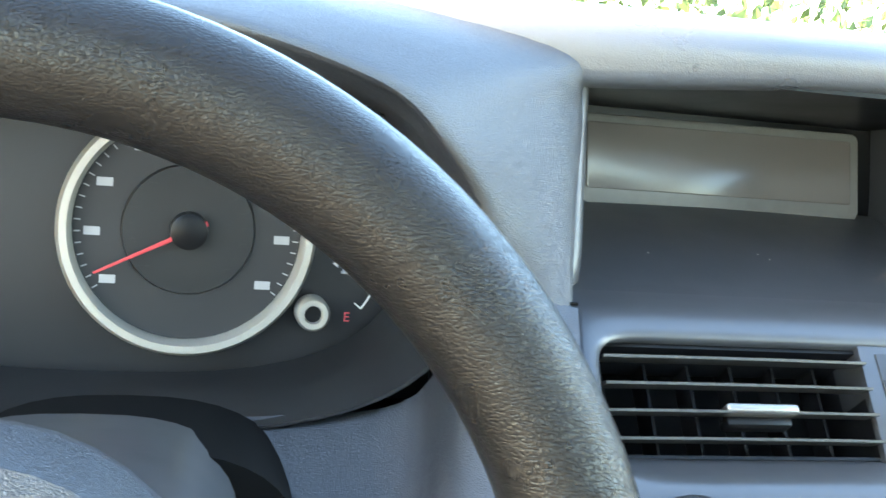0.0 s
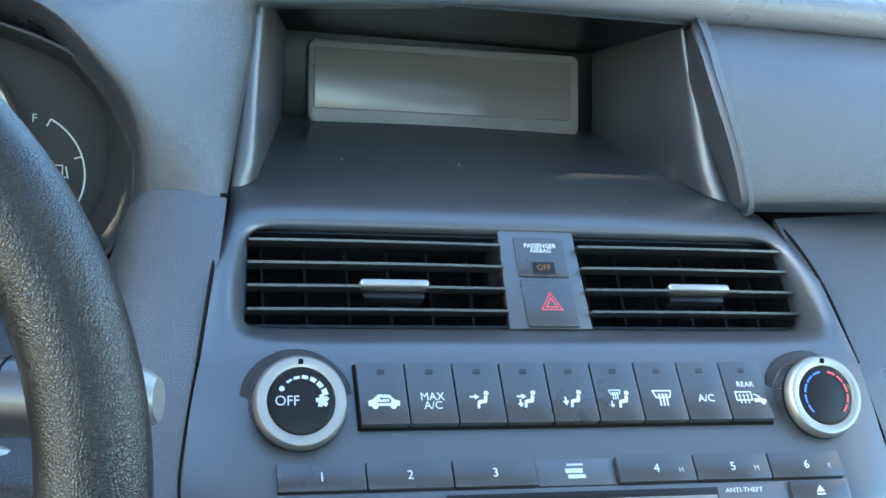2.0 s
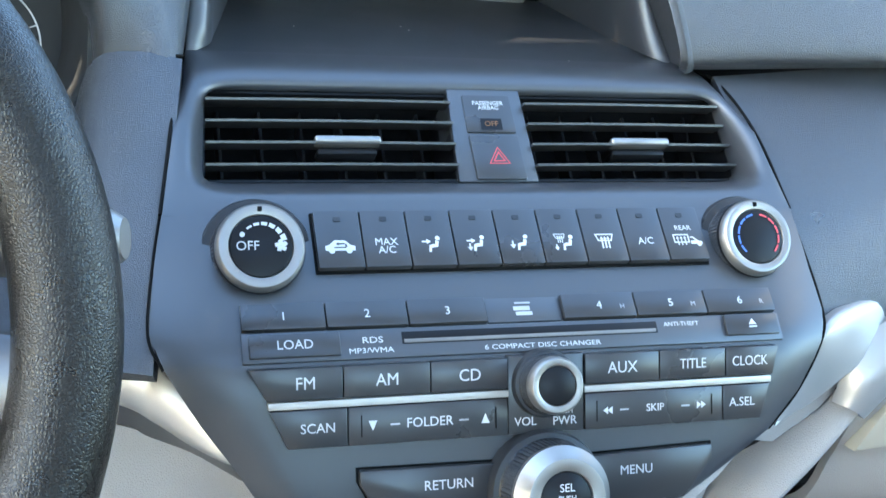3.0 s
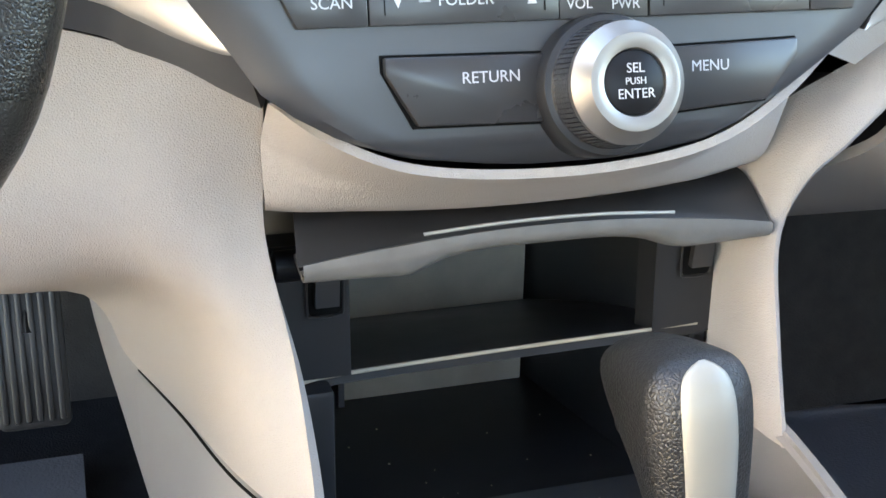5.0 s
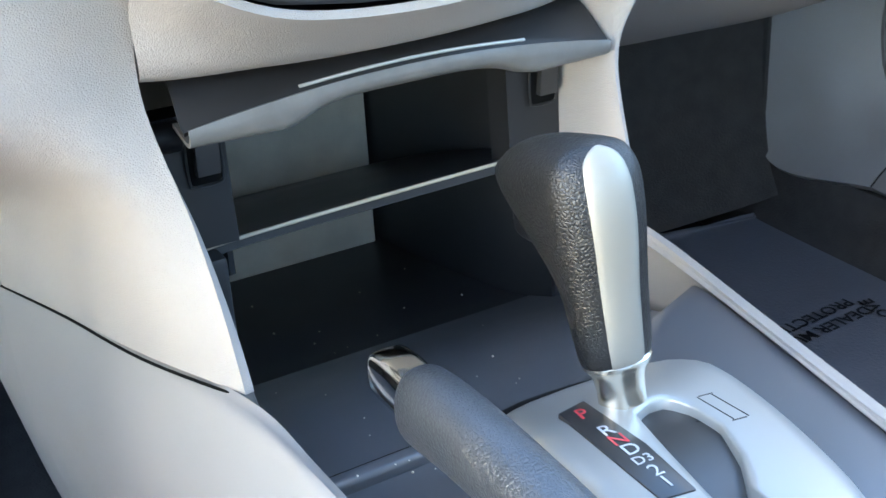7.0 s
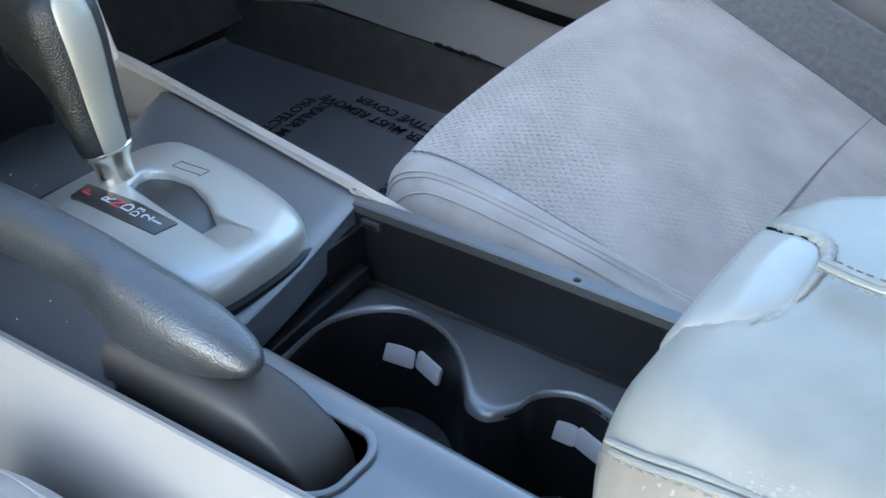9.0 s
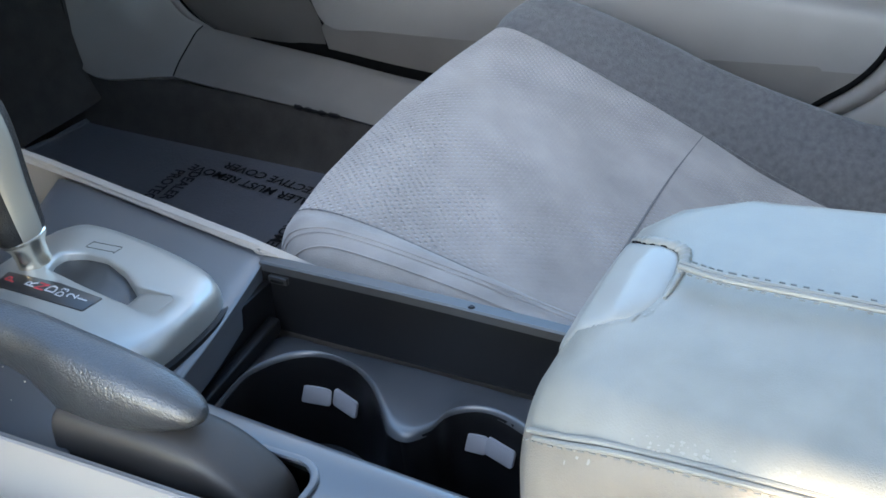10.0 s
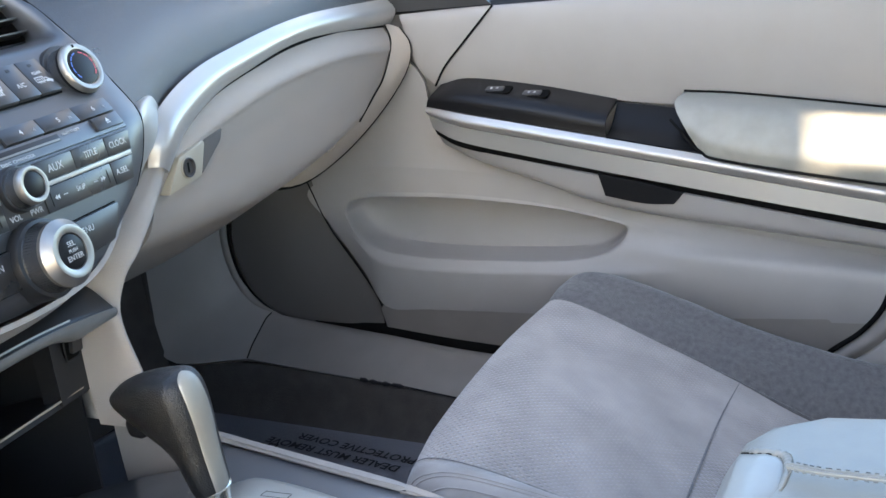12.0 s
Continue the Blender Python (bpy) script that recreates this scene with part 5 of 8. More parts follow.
        if pointer:
            part("pointer", prism(rounded(0.0022, 0.0024, 0.0004, 3, 0.0, (rf + rd) / 2), m @ Matrix.Translation((0, 0, h * 1.004)), 0.0004, 0.0001), M_gap, k, "small dark pointer mark")
            part("edge_line", lathe([(rb * 0.912, h * 0.66), (rb * 0.925, h * 0.72), (rb * 0.912, h * 0.78)], m, 56), M_black, k)
        part("cap", lathe([(rd * 0.995, h * 0.90), (rd * 0.985, h * 0.955), (rd * 0.9, h * 0.975), (0, h * 0.985)], m, 48), M_black, k)
        return k, m @ Matrix.Translation((0, 0, h * 0.987))
    k, f = knob("fan_knob", (-0.130, 0.624, 0.775), (0, -0.90, 0.44), 0.0232, 0.0203, 0.0146, 0.022, "round fan speed knob", 1.16, True)
    lettering("lettering", "OFF", f @ Matrix.Translation((-0.0062, 0.0, 0.0002)), 0.0062, M_white, k)
    bm = bmesh.new()
    for i in range(6):
        a = 128 - i * 20
        ring_print(f @ Matrix.Translation((0, 0, 0.0003)), 0.0098 - i * 0.0000, 0.0108 + i * 0.0003, a, a - 15, 4, bm)
    part("scale", bm, M_white, k)
    part("fan_mark", bars([(0.0092 + 0.0016 * math.cos(radians(q)), 0.0016 * math.sin(radians(q)), 0.0026, 0.0019, q + 25) for q in (20, 92, 164, 236, 308)], f @ Matrix.Translation((0, 0, 0.0003))), M_white, k)
    part("off_dot", lathe([(0.0012, 0.0001), (0.0012, 0.0004), (0, 0.0004)], f @ Matrix.Translation((-0.0085, 0.0055, 0)), 12), M_white, k)
    part("pointer", prism(rounded(0.0028, 0.0030, 0.0004, 2), f @ Matrix.Translation((0, 0.0178, -0.0008)), 0.0008, 0), M_button, k)
    k, f = knob("temperature_knob", (0.130, 0.625, 0.775), (0, -0.90, 0.44), 0.0226, 0.0198, 0.0144, 0.022, "round temperature knob with blue and red scale", 1.16, True)
    bm, bm2 = bmesh.new(), bmesh.new()
    for i in range(5):
        ring_print(f @ Matrix.Translation((0, 0, 0.0003)), 0.0112, 0.0122, 225 - i * 26, 225 - i * 26 - 21, 4, bm)
        ring_print(f @ Matrix.Translation((0, 0, 0.0003)), 0.0112, 0.0122, -45 + i * 26, -45 + i * 26 + 21, 4, bm2)
    part("cold_scale", bm, M_blue, k, "blue cold scale")
    part("hot_scale", bm2, M_red, k, "red warm scale")
    part("pointer", prism(rounded(0.0028, 0.0030, 0.0004, 2), f @ Matrix.Rotation(radians(-125), 4, "Z") @ Matrix.Translation((0, 0.0174, -0.0008)), 0.0008, 0), M_button, k)
    knob("volume_knob", (0.000, 0.572, 0.7185), (0, -0.96, 0.26), 0.0150, 0.0130, 0.0092, 0.020, "round volume knob")
    k, f = knob("selector_knob", (-0.001, 0.549, 0.6725), (0, -0.965, 0.26), 0.0262, 0.0195, 0.0125, 0.033, "large round silver selector knob")
    for t, dy, s in (("SEL", 0.0052, 0.0052), ("PUSH", 0.0004, 0.0037), ("ENTER", -0.0044, 0.0052)):
        lettering("lettering", t, f @ Matrix.Translation((0, dy, 0.0003)), s, M_white, k)
    # hazard switch and airbag lamp on the divider
    b = cap("airbag_lamp_panel", [(-0.0045, 0.8125), (0.0245, 0.8125), (0.0235, 0.8315), (-0.0045, 0.8315)], S_VENT, M_button, c, 0.0052, 0.0010)
    lettering("lettering", "PASSENGER\nAIRBAG", flat(S_VENT, 0.0098, on(S_VENT, 0, 0.8258)[1], 0.0055), 0.0037, M_white, b, squash=0.95)
    w2 = part("lamp_window", prism(rounded(0.0125, 0.0072, 0.0004, 2), flat(S_VENT, 0.0100, on(S_VENT, 0, 0.8165)[1], 0.0050), 0.0005, 0), M_black, b, "small dark lamp window")
    lettering("lettering", "OFF", flat(S_VENT, 0.0100, on(S_VENT, 0, 0.8165)[1], 0.0058), 0.0046, material("amber_print", (0.16, 0.07, 0.02), 0.5, wear=0), w2)
    b = cap("hazard_button", [(-0.0035, 0.7895), (0.0255, 0.7895), (0.0248, 0.8112), (-0.0042, 0.8112)], S_VENT, M_button, c, 0.0058, 0.0012)
    f = flat(S_VENT, 0.0108, on(S_VENT, 0, 0.7995)[1], 0.0061)
    tri = bmesh.new()
    for r0, r1 in ((0.0062, 0.0071), (0.0030, 0.0042)):
        ring_print(f, r0, r1, 90, 450, 3, tri)
    part("symbol", tri, M_red, b, "red warning triangle")
    return c


def air_vent(x0, x1, xb0, xb1, tab, label):
    v = thing("air_vent", label, "air vent", group="centre air vents")
    m = S_VENT
    top, bot = on(m, 0, 0.8338)[1], on(m, 0, 0.7905)[1]
    wid = 0.0016
    for poly in (((xb0, bot), (xb1, bot), (xb1, bot + wid), (xb0, bot + wid)), ((x0, top - wid), (x1, top - wid), (x1, top), (x0, top))):
        part("frame", prism(poly, m, 0.0, 0, 0.03), M_black, v)
    part("cavity", box((-0.5, -0.5, -0.5), (0.5, 0.5, 0.5), 0, m=m @ Matrix.Translation(((xb0 + xb1) / 2, (top + bot) / 2, -0.041)) @ Matrix.Diagonal((xb1 - xb0 + 0.004, top - bot + 0.004, 0.006, 1))), M_gap, v)
    for xa, xb in ((xb0, x0), (xb1, x1)):
        sgn = 0.002 if xa == xb1 else -0.002
        part("side_wall", loft([[m @ Vector((xa, bot, 0)), m @ Vector((xb, top, 0))], [m @ Vector((xa, bot, -0.04)), m @ Vector((xb, top, -0.04))]], 2, 2, 0.001, straight=True), M_black, v)
    for k in range(4):
        t = (k + 0.62) / 4.25
        y = top - (top - bot) * t
        a, b = xb0 + (x0 - xb0) * (1 - t), xb1 + (x1 - xb1) * (1 - t)
        path = [m @ Vector((a + (b - a) * s, y, 0.0012 + 0.0006 * math.sin(math.pi * s))) for s in (0, 0.25, 0.5, 0.75, 1)]
        part("slat", sweep(path, [(-0.007, -0.0006), (-0.0066, 0.0006), (0.0055, 0.0010), (0.0066, 0.0004), (0.0066, -0.0006), (0.0055, -0.0010)], 12,
                           (0, -0.40, -0.92)), M_panel, v)
    n = 6
    for k in range(n):
        s = (k + 0.5) / n
        x = xb0 + (xb1 - xb0) * s
        part("vane", box((x - 0.0008, bot, -0.034), (x + 0.0008, top, -0.019), 0.0003, 1, m), M_black, v)
    t = (2 + 0.62) / 4.25
    y = top - (top - bot) * t
    tb = part("tab", box((tab - 0.0180, y - 0.0022, 0.002), (tab + 0.0180, y + 0.0022, 0.0095), 0.0016, 3, m), M_knob, v, "bright silver slider tab")
    part("tab_skirt", box((tab - 0.0165, y - 0.0065, -0.006), (tab + 0.0165, y - 0.0018, 0.004), 0.002, 2, m), M_black, tb)


def display():
    d = thing("display", "unlit grey information display in a dark frame", "display")
    m = slope(0.920, 0.884, 0.932, 0.935)
    part("frame", prism(rounded(0.194, 0.057, 0.005, 5, 0.006, 0.0245), m, 0.0, 0.002, 0.012), M_lid, d)
    part("screen", prism(rounded(0.183, 0.0415, 0.0015, 3, 0.0045, 0.0265), m, 0.0012, 0.0004, 0.0), M_screen, d, "grey unlit screen glass")


centre_panel()
air_vent(-0.1455, -0.0125, -0.1485, -0.0135, -0.073, "black slatted air vent with a silver tab beside the hazard switch")
air_vent(0.0305, 0.1525, 0.0325, 0.1555, 0.097, "black slatted air vent with a silver tab on the passenger's half")
display()


def dust():
    rng = random.Random(11)
    bm = bmesh.new()
    for i in range(4):
        x, y = rng.uniform(-0.13, 0.13), rng.uniform(0.755, 0.90)
        z = 0.851 + (y - 0.765) * 0.196
        bmesh.ops.create_icosphere(bm, subdivisions=1, radius=rng.uniform(0.0003, 0.0005), matrix=Matrix.Translation((x, y, z)))
    for i in range(26):
        bmesh.ops.create_icosphere(bm, subdivisions=1, radius=rng.uniform(0.0003, 0.0006), matrix=Matrix.Translation((rng.uniform(-0.115, -0.02), rng.uniform(0.40, 0.50), 0.4695)))
    tagged(part("dust_specks", bm, M_back), "pale dust specks on the ledge and console", "dust", kind="stuff")


dust()


# ---- console between the seats ----
def storage_bin():
    s = thing("storage_bin", "open dark storage bin with a middle shelf below the radio", "storage bin")
    # towers either side with hinge slots
    for sx, x0, x1 in ((-1, -0.126, -0.0845), (1, 0.079, 0.119)):
        t = part("tower", loft([[(x0, 0.668, 0.575), (x1, 0.668, 0.575)], [(x0, 0.667, 0.545), (x1, 0.667, 0.545)], [(x0, 0.665, 0.506), (x1, 0.665, 0.506)]], 4, 8, 0.02), M_bin, s)
        cx = -0.097 if sx < 0 else 0.1015
        part("hinge_slot", prism(rounded(0.0165, 0.026, 0.003, 4, cx, 0.5525), Matrix(((1, 0, 0, 0), (0, 0, -1, 0.6662), (0, 1, 0, 0), (0, 0, 0, 1))), 0.0012, 0.0003), M_gap, t, "black recessed hinge slot")
        part("slot_rim", sweep([(cx - 0.0088, 0.6645, 0.566), (cx - 0.0088, 0.6645, 0.543), (cx - 0.006, 0.6645, 0.5392), (cx + 0.006, 0.6645, 0.5392), (cx + 0.0088, 0.6645, 0.543), (cx + 0.0088, 0.6645, 0.566)], oval(0.0007, 0.0007, 6), 24, (0, 1, 0)), M_bin, t)
        part("hinge_arm", sweep([(cx, 0.672, 0.575), (cx, 0.660, 0.566), (cx, 0.661, 0.546)], [(-0.0058, -0.002), (0.0058, -0.002), (0.0058, 0.002), (-0.0058, 0.002)], 8, (0, -1, 0)), M_button, t, "glossy black hinge arm")
    part("tower_foot", box((-0.122, 0.656, 0.405), (-0.0945, 0.70, 0.5030), 0.003), M_bin, s)
    part("pivot", lathe([(0.0055, 0), (0.0075, 0.001), (0.0075, 0.013), (0.006, 0.014), (0, 0.014)], Matrix.Translation((-0.1225, 0.660, 0.5685)) @ Matrix.Rotation(radians(90), 4, "Y"), 20), M_black, s, "round black lid pivot")
    part("side_wall", loft([[(-0.0895, 0.672, 0.60), (-0.0895, 0.672, 0.485)], [(-0.098, 0.87, 0.60), (-0.098, 0.87, 0.38)]], 4, 4, 0.003), M_bin, s)
    part("side_wall", loft([[(0.100, 0.670, 0.60), (0.110, 0.670, 0.40)], [(0.083, 0.87, 0.60), (0.088, 0.87, 0.38)]], 4, 4, 0.003), M_bin, s)
    part("side_wall", loft([[(-0.124, 0.640, 0.484), (-0.119, 0.585, 0.432)], [(-0.110, 0.668, 0.484), (-0.106, 0.640, 0.400)], [(-0.104, 0.75, 0.484), (-0.102, 0.74, 0.38)], [(-0.100, 0.86, 0.484), (-0.098, 0.87, 0.38)]], 6, 10, 0.003), M_bin, s)
    part("left_lip", loft([[(-0.1215, 0.622, 0.500), (-0.1185, 0.600, 0.474), (-0.1185, 0.580, 0.450), (-0.119, 0.560, 0.445)], [(-0.114, 0.632, 0.497), (-0.110, 0.606, 0.465), (-0.1085, 0.585, 0.440), (-0.108, 0.560, 0.436)], [(-0.108, 0.665, 0.488), (-0.103, 0.640, 0.44), (-0.102, 0.62, 0.415), (-0.102, 0.58, 0.42)]], 12, 8, 0.002), M_lid, s, "dark grey moulded lip")
    part("back_wall", box((-0.11, 0.858, 0.375), (0.084, 0.866, 0.60), 0.001), M_back, s, "dusty grey back wall")
    part("roof", box((-0.12, 0.66, 0.598), (0.112, 0.87, 0.604), 0.001), M_bin, s)
    sh = part("shelf", loft([[(-0.118, 0.667, 0.503), (-0.084, 0.670, 0.506), (0.02, 0.670, 0.508), (0.112, 0.668, 0.510)], [(-0.11, 0.76, 0.484), (-0.08, 0.76, 0.484), (0.02, 0.76, 0.485), (0.10, 0.76, 0.485)],
                             [(-0.10, 0.86, 0.448), (-0.08, 0.86, 0.448), (0.02, 0.86, 0.448), (0.09, 0.86, 0.448)]], 14, 8, 0.006), M_bin, s)
    part("shelf_edge", sweep([(-0.112, 0.6655, 0.5040), (-0.090, 0.6670, 0.5060), (0.0, 0.6670, 0.5085), (0.106, 0.666, 0.5105)], oval(0.0010, 0.0011, 8), 18, (0, 0, 1)), M_aged, sh, "pale strip along the shelf edge")
    part("bin_floor", loft([[(-0.105, 0.865, 0.388), (0.0, 0.865, 0.388), (0.095, 0.865, 0.388)], [(-0.110, 0.74, 0.396), (0.0, 0.74, 0.396), (0.112, 0.74, 0.396)],
                            [(-0.114, 0.69, 0.404), (0.0, 0.69, 0.404), (0.112, 0.69, 0.404)]], 10, 8, 0.004), M_bin, s)
    ramp = part("front_tray", loft([[(-0.116, 0.692, 0.405), (0.0, 0.692, 0.405), (0.113, 0.692, 0.405)], [(-0.118, 0.60, 0.436), (0.0, 0.60, 0.436), (0.112, 0.60, 0.436)],
                             [(-0.119, 0.50, 0.460), (0.0, 0.50, 0.462), (0.10, 0.50, 0.464)], [(-0.119, 0.44, 0.462), (-0.04, 0.44, 0.464), (0.09, 0.44, 0.466)]], 12, 16, 0.004), M_deck, s)
    rng = random.Random(7)
    bm = bmesh.new()
    for i in range(26):
        y = rng.uniform(0.52, 0.84)
        x = rng.uniform(-0.09, 0.08)
        z = 0.405 + max(0, (0.692 - y)) * 0.33 + 0.001 if y < 0.692 else 0.3965 + (0.74 - y) * 0.05 + 0.0025
        bmesh.ops.create_icosphere(bm, subdivisions=1, radius=rng.uniform(0.0003, 0.0007), matrix=Matrix.Translation((x, y, z)))
    tagged(part("crumbs", bm, M_back), "pale crumbs lying in the storage bin", "crumbs", kind="stuff")


def bin_lid():
    l = thing("bin_lid", "raised dark storage bin lid with a thin silver line", "lid")
    xs = [-0.116, -0.107, -0.06, 0.0, 0.06, 0.112, 0.119]
    bow = lambda x: 0.010 * (1 - (x / 0.115) ** 2)
    fold = lambda x: 0.5797 + 1.12 * bow(x)
    part("lid_top", loft([[(x * 0.96, 0.668, 0.598 + 0.002) for x in xs], [(x * 0.98, 0.650 - bow(x), 0.597) for x in xs],
                          [(x, 0.633 - bow(x) * 0.6, fold(x) + 0.0038) for x in xs],
                          [(x, 0.628 - bow(x) * 0.6, fold(x)) for x in xs]], 30, 12, 0.003), M_bin, l)
    cut = lambda x: 0.010 * max(0.0, 1 - (x / 0.064) ** 4) if abs(x) < 0.064 else 0.0
    x2 = [-0.114 + 0.2325 * i / 24 for i in range(25)]
    rows = [[(x, 0.628 - bow(x) * 0.6, fold(x) + 0.0006) for x in x2],
            [(x, 0.6265 - bow(x) * 0.6 + 0.001, (fold(x) + 0.5735) / 2 + cut(x) * 0.4) for x in x2],
            [(x, 0.632 - bow(x) * 0.6 + cut(x) * 0.5, 0.5735 + cut(x) * 0.85) for x in x2],
            [(x, 0.65 - bow(x) * 0.6, 0.578 + cut(x) * 0.6) for x in x2]]
    part("lid_front", loft(rows, 48, 10, 0.002), M_lid, l, "satin dark grey lid front with a finger scoop")
    part("silver_line", sweep([(x, 0.6306 - bow(x) * 0.6, fold(x) + 0.0026) for x in (-0.060, -0.03, 0, 0.03, 0.064)], oval(0.0009, 0.0009, 8), 20, (0, 0, 1)), M_silver, l, "thin silver line")


def console():
    c = thing("centre_console", "dark plastic centre console with beige sides", "console")
    zc = 0.470
    part("side_panel", loft([
        [(-0.1775, 0.855, 0.4305), (-0.155, 0.75, 0.4455), (-0.1215, 0.59, 0.4685), (-0.1185, 0.50, 0.475), (-0.119, 0.35, 0.476), (-0.121, 0.15, 0.476), (-0.121, -0.10, 0.476)],
        [(-0.1800, 0.855, 0.418), (-0.158, 0.75, 0.432), (-0.136, 0.60, 0.456), (-0.128, 0.50, 0.472), (-0.128, 0.35, 0.474), (-0.130, 0.15, 0.474), (-0.130, -0.10, 0.474)],
        [(-0.1765, 0.855, 0.34), (-0.163, 0.75, 0.36), (-0.152, 0.60, 0.39), (-0.147, 0.50, 0.42), (-0.146, 0.35, 0.42), (-0.147, 0.15, 0.42), (-0.147, -0.10, 0.42)],
        [(-0.154, 0.855, 0.21), (-0.150, 0.75, 0.21), (-0.152, 0.60, 0.21), (-0.150, 0.50, 0.21), (-0.150, 0.35, 0.21), (-0.152, 0.15, 0.21), (-0.152, -0.1, 0.21)]],
        40, 16, 0.004), M_beige_p, c, "smooth beige side panel")
    part("side_panel", loft([
        [(0.121, 0.66, 0.475), (0.1165, 0.590, 0.4745), (0.0980, 0.49, 0.4755), (0.0748, 0.38, 0.4765), (0.0690, 0.352, 0.4755), (0.0685, 0.343, 0.4735), (0.066, 0.15, 0.435), (0.066, -0.1, 0.435)],
        [(0.124, 0.66, 0.4765), (0.1190, 0.590, 0.4765), (0.0995, 0.49, 0.477), (0.0757, 0.38, 0.478), (0.0702, 0.352, 0.4765), (0.0698, 0.343, 0.4742), (0.070, 0.15, 0.435), (0.070, -0.1, 0.435)],
        [(0.127, 0.66, 0.475), (0.1215, 0.590, 0.475), (0.1005, 0.49, 0.4755), (0.0765, 0.38, 0.476), (0.0715, 0.352, 0.474), (0.0712, 0.343, 0.4730), (0.072, 0.15, 0.434), (0.072, -0.1, 0.434)],
        [(0.130, 0.66, 0.43), (0.126, 0.590, 0.43), (0.104, 0.49, 0.43), (0.080, 0.38, 0.43), (0.075, 0.352, 0.43), (0.075, 0.343, 0.42), (0.076, 0.15, 0.42), (0.076, -0.1, 0.42)],
        [(0.150, 0.66, 0.21), (0.145, 0.59, 0.21), (0.13, 0.49, 0.21), (0.11, 0.38, 0.21), (0.108, 0.352, 0.21), (0.106, 0.343, 0.21), (0.10, 0.15, 0.21), (0.10, -0.1, 0.21)]], 36, 24, 0.003), M_beige_p, c, "smooth beige side panel")
    part("tunnel_cover", loft([
        [(-0.208, 1.18, 0.62), (-0.214, 0.97, 0.60), (-0.190, 0.885, 0.52), (-0.150, 0.78, 0.46)],
        [(-0.196, 1.18, 0.44), (-0.1995, 0.97, 0.44), (-0.1815, 0.885, 0.425), (-0.150, 0.78, 0.42)],
        [(-0.180, 1.18, 0.345), (-0.182, 0.97, 0.345), (-0.1725, 0.885, 0.34), (-0.145, 0.78, 0.34)],
        [(-0.156, 1.18, 0.21), (-0.156, 0.97, 0.21), (-0.150, 0.885, 0.21), (-0.135, 0.78, 0.21)]], 20, 16, 0.004), M_beige_p, c, "grey-beige tunnel cover in the driver's footwell")
    part("panel_joint", sweep([(-0.1205, 0.584, 0.4675), (-0.1445, 0.66, 0.4600), (-0.1600, 0.755, 0.4470), (-0.1775, 0.852, 0.4322)], oval(0.0009, 0.0007, 8), 24, (0, 0, 1)), M_gap, c)
    # dark top deck round the gear gate, up to the cup holders
    part("deck", loft([
        [(-0.060, 0.506, 0.460), (0.0, 0.508, 0.462), (0.104, 0.542, 0.468)],
        [(-0.060, 0.500, 0.466), (0.0, 0.502, 0.468), (0.1060, 0.535, 0.4740)],
        [(-0.060, 0.44, 0.468), (0.0, 0.44, 0.470), (0.0895, 0.448, 0.4745)],
        [(-0.058, 0.37, 0.468), (0.0, 0.37, 0.471), (0.0745, 0.382, 0.4755)],
        [(-0.055, 0.338, 0.467), (0.0, 0.342, 0.470), (0.0690, 0.353, 0.4755)],
        [(-0.054, 0.332, 0.462), (0.0, 0.339, 0.464), (0.0655, 0.350, 0.470)],
        [(-0.054, 0.332, 0.445), (0.0, 0.339, 0.448), (0.065, 0.350, 0.455)]], 14, 36, 0.004), M_deck, c, "dark grey deck round the gear gate")
    part("front_edge", sweep([(-0.1165, 0.5065, 0.4600), (-0.04, 0.5065, 0.4608), (0.03, 0.5070, 0.4615), (0.075, 0.512, 0.4635)], rounded(0.009, 0.011, 0.0025, 4), 16, (0, 0, 1)), M_deck, c, "raised rounded edge of the gate panel")
    part("front_groove", sweep([(-0.1175, 0.5140, 0.4592), (-0.04, 0.5140, 0.4600), (0.03, 0.5145, 0.4606), (0.078, 0.5195, 0.4620)], oval(0.0030, 0.0022, 10), 16, (0, 0, 1)), M_gap, c, "dark groove ahead of the gate panel")
    def slotted(bm):
        """The rail with the opening for the parking brake cut out of it."""
        def gone(p):
            dx, dy = abs(p.x + 0.0915) - 0.0068, abs(p.y - 0.2948) - 0.0480
            return math.hypot(max(dx, 0), max(dy, 0)) < 0.0160
        bmesh.ops.delete(bm, geom=[f for f in bm.faces if gone(f.calc_center_median())], context="FACES")
        return bm
    part("brake_rail", slotted(loft([
        [(-0.121, 0.441, 0.462), (-0.118, 0.441, 0.464), (-0.058, 0.441, 0.463)], [(-0.121, 0.33, 0.462), (-0.117, 0.33, 0.464), (-0.050, 0.33, 0.463)]], 40, 90, 0.004)), M_deck, c)
    part("brake_rail", slotted(loft([
        [(-0.120, 0.330, 0.463), (-0.085, 0.326, 0.464), (-0.050, 0.318, 0.463), (-0.046, 0.318, 0.445)],
        [(-0.121, 0.230, 0.463), (-0.085, 0.228, 0.462), (-0.056, 0.226, 0.462), (-0.052, 0.226, 0.440)],
        [(-0.121, 0.100, 0.463), (-0.085, 0.100, 0.462), (-0.064, 0.100, 0.460), (-0.060, 0.100, 0.440)]], 80, 120, 0.004)), M_deck, c, "dark grey rail beside the cup holders")
    part("slot_rim", sweep([(x, y, 0.4632) for x, y in rounded(0.0460, 0.1284, 0.0163, 10, -0.0915, 0.2948)], oval(0.0022, 0.0013, 8), 0, (0, 0, 1), closed=True), M_deck, c, "rounded rim of the brake opening")
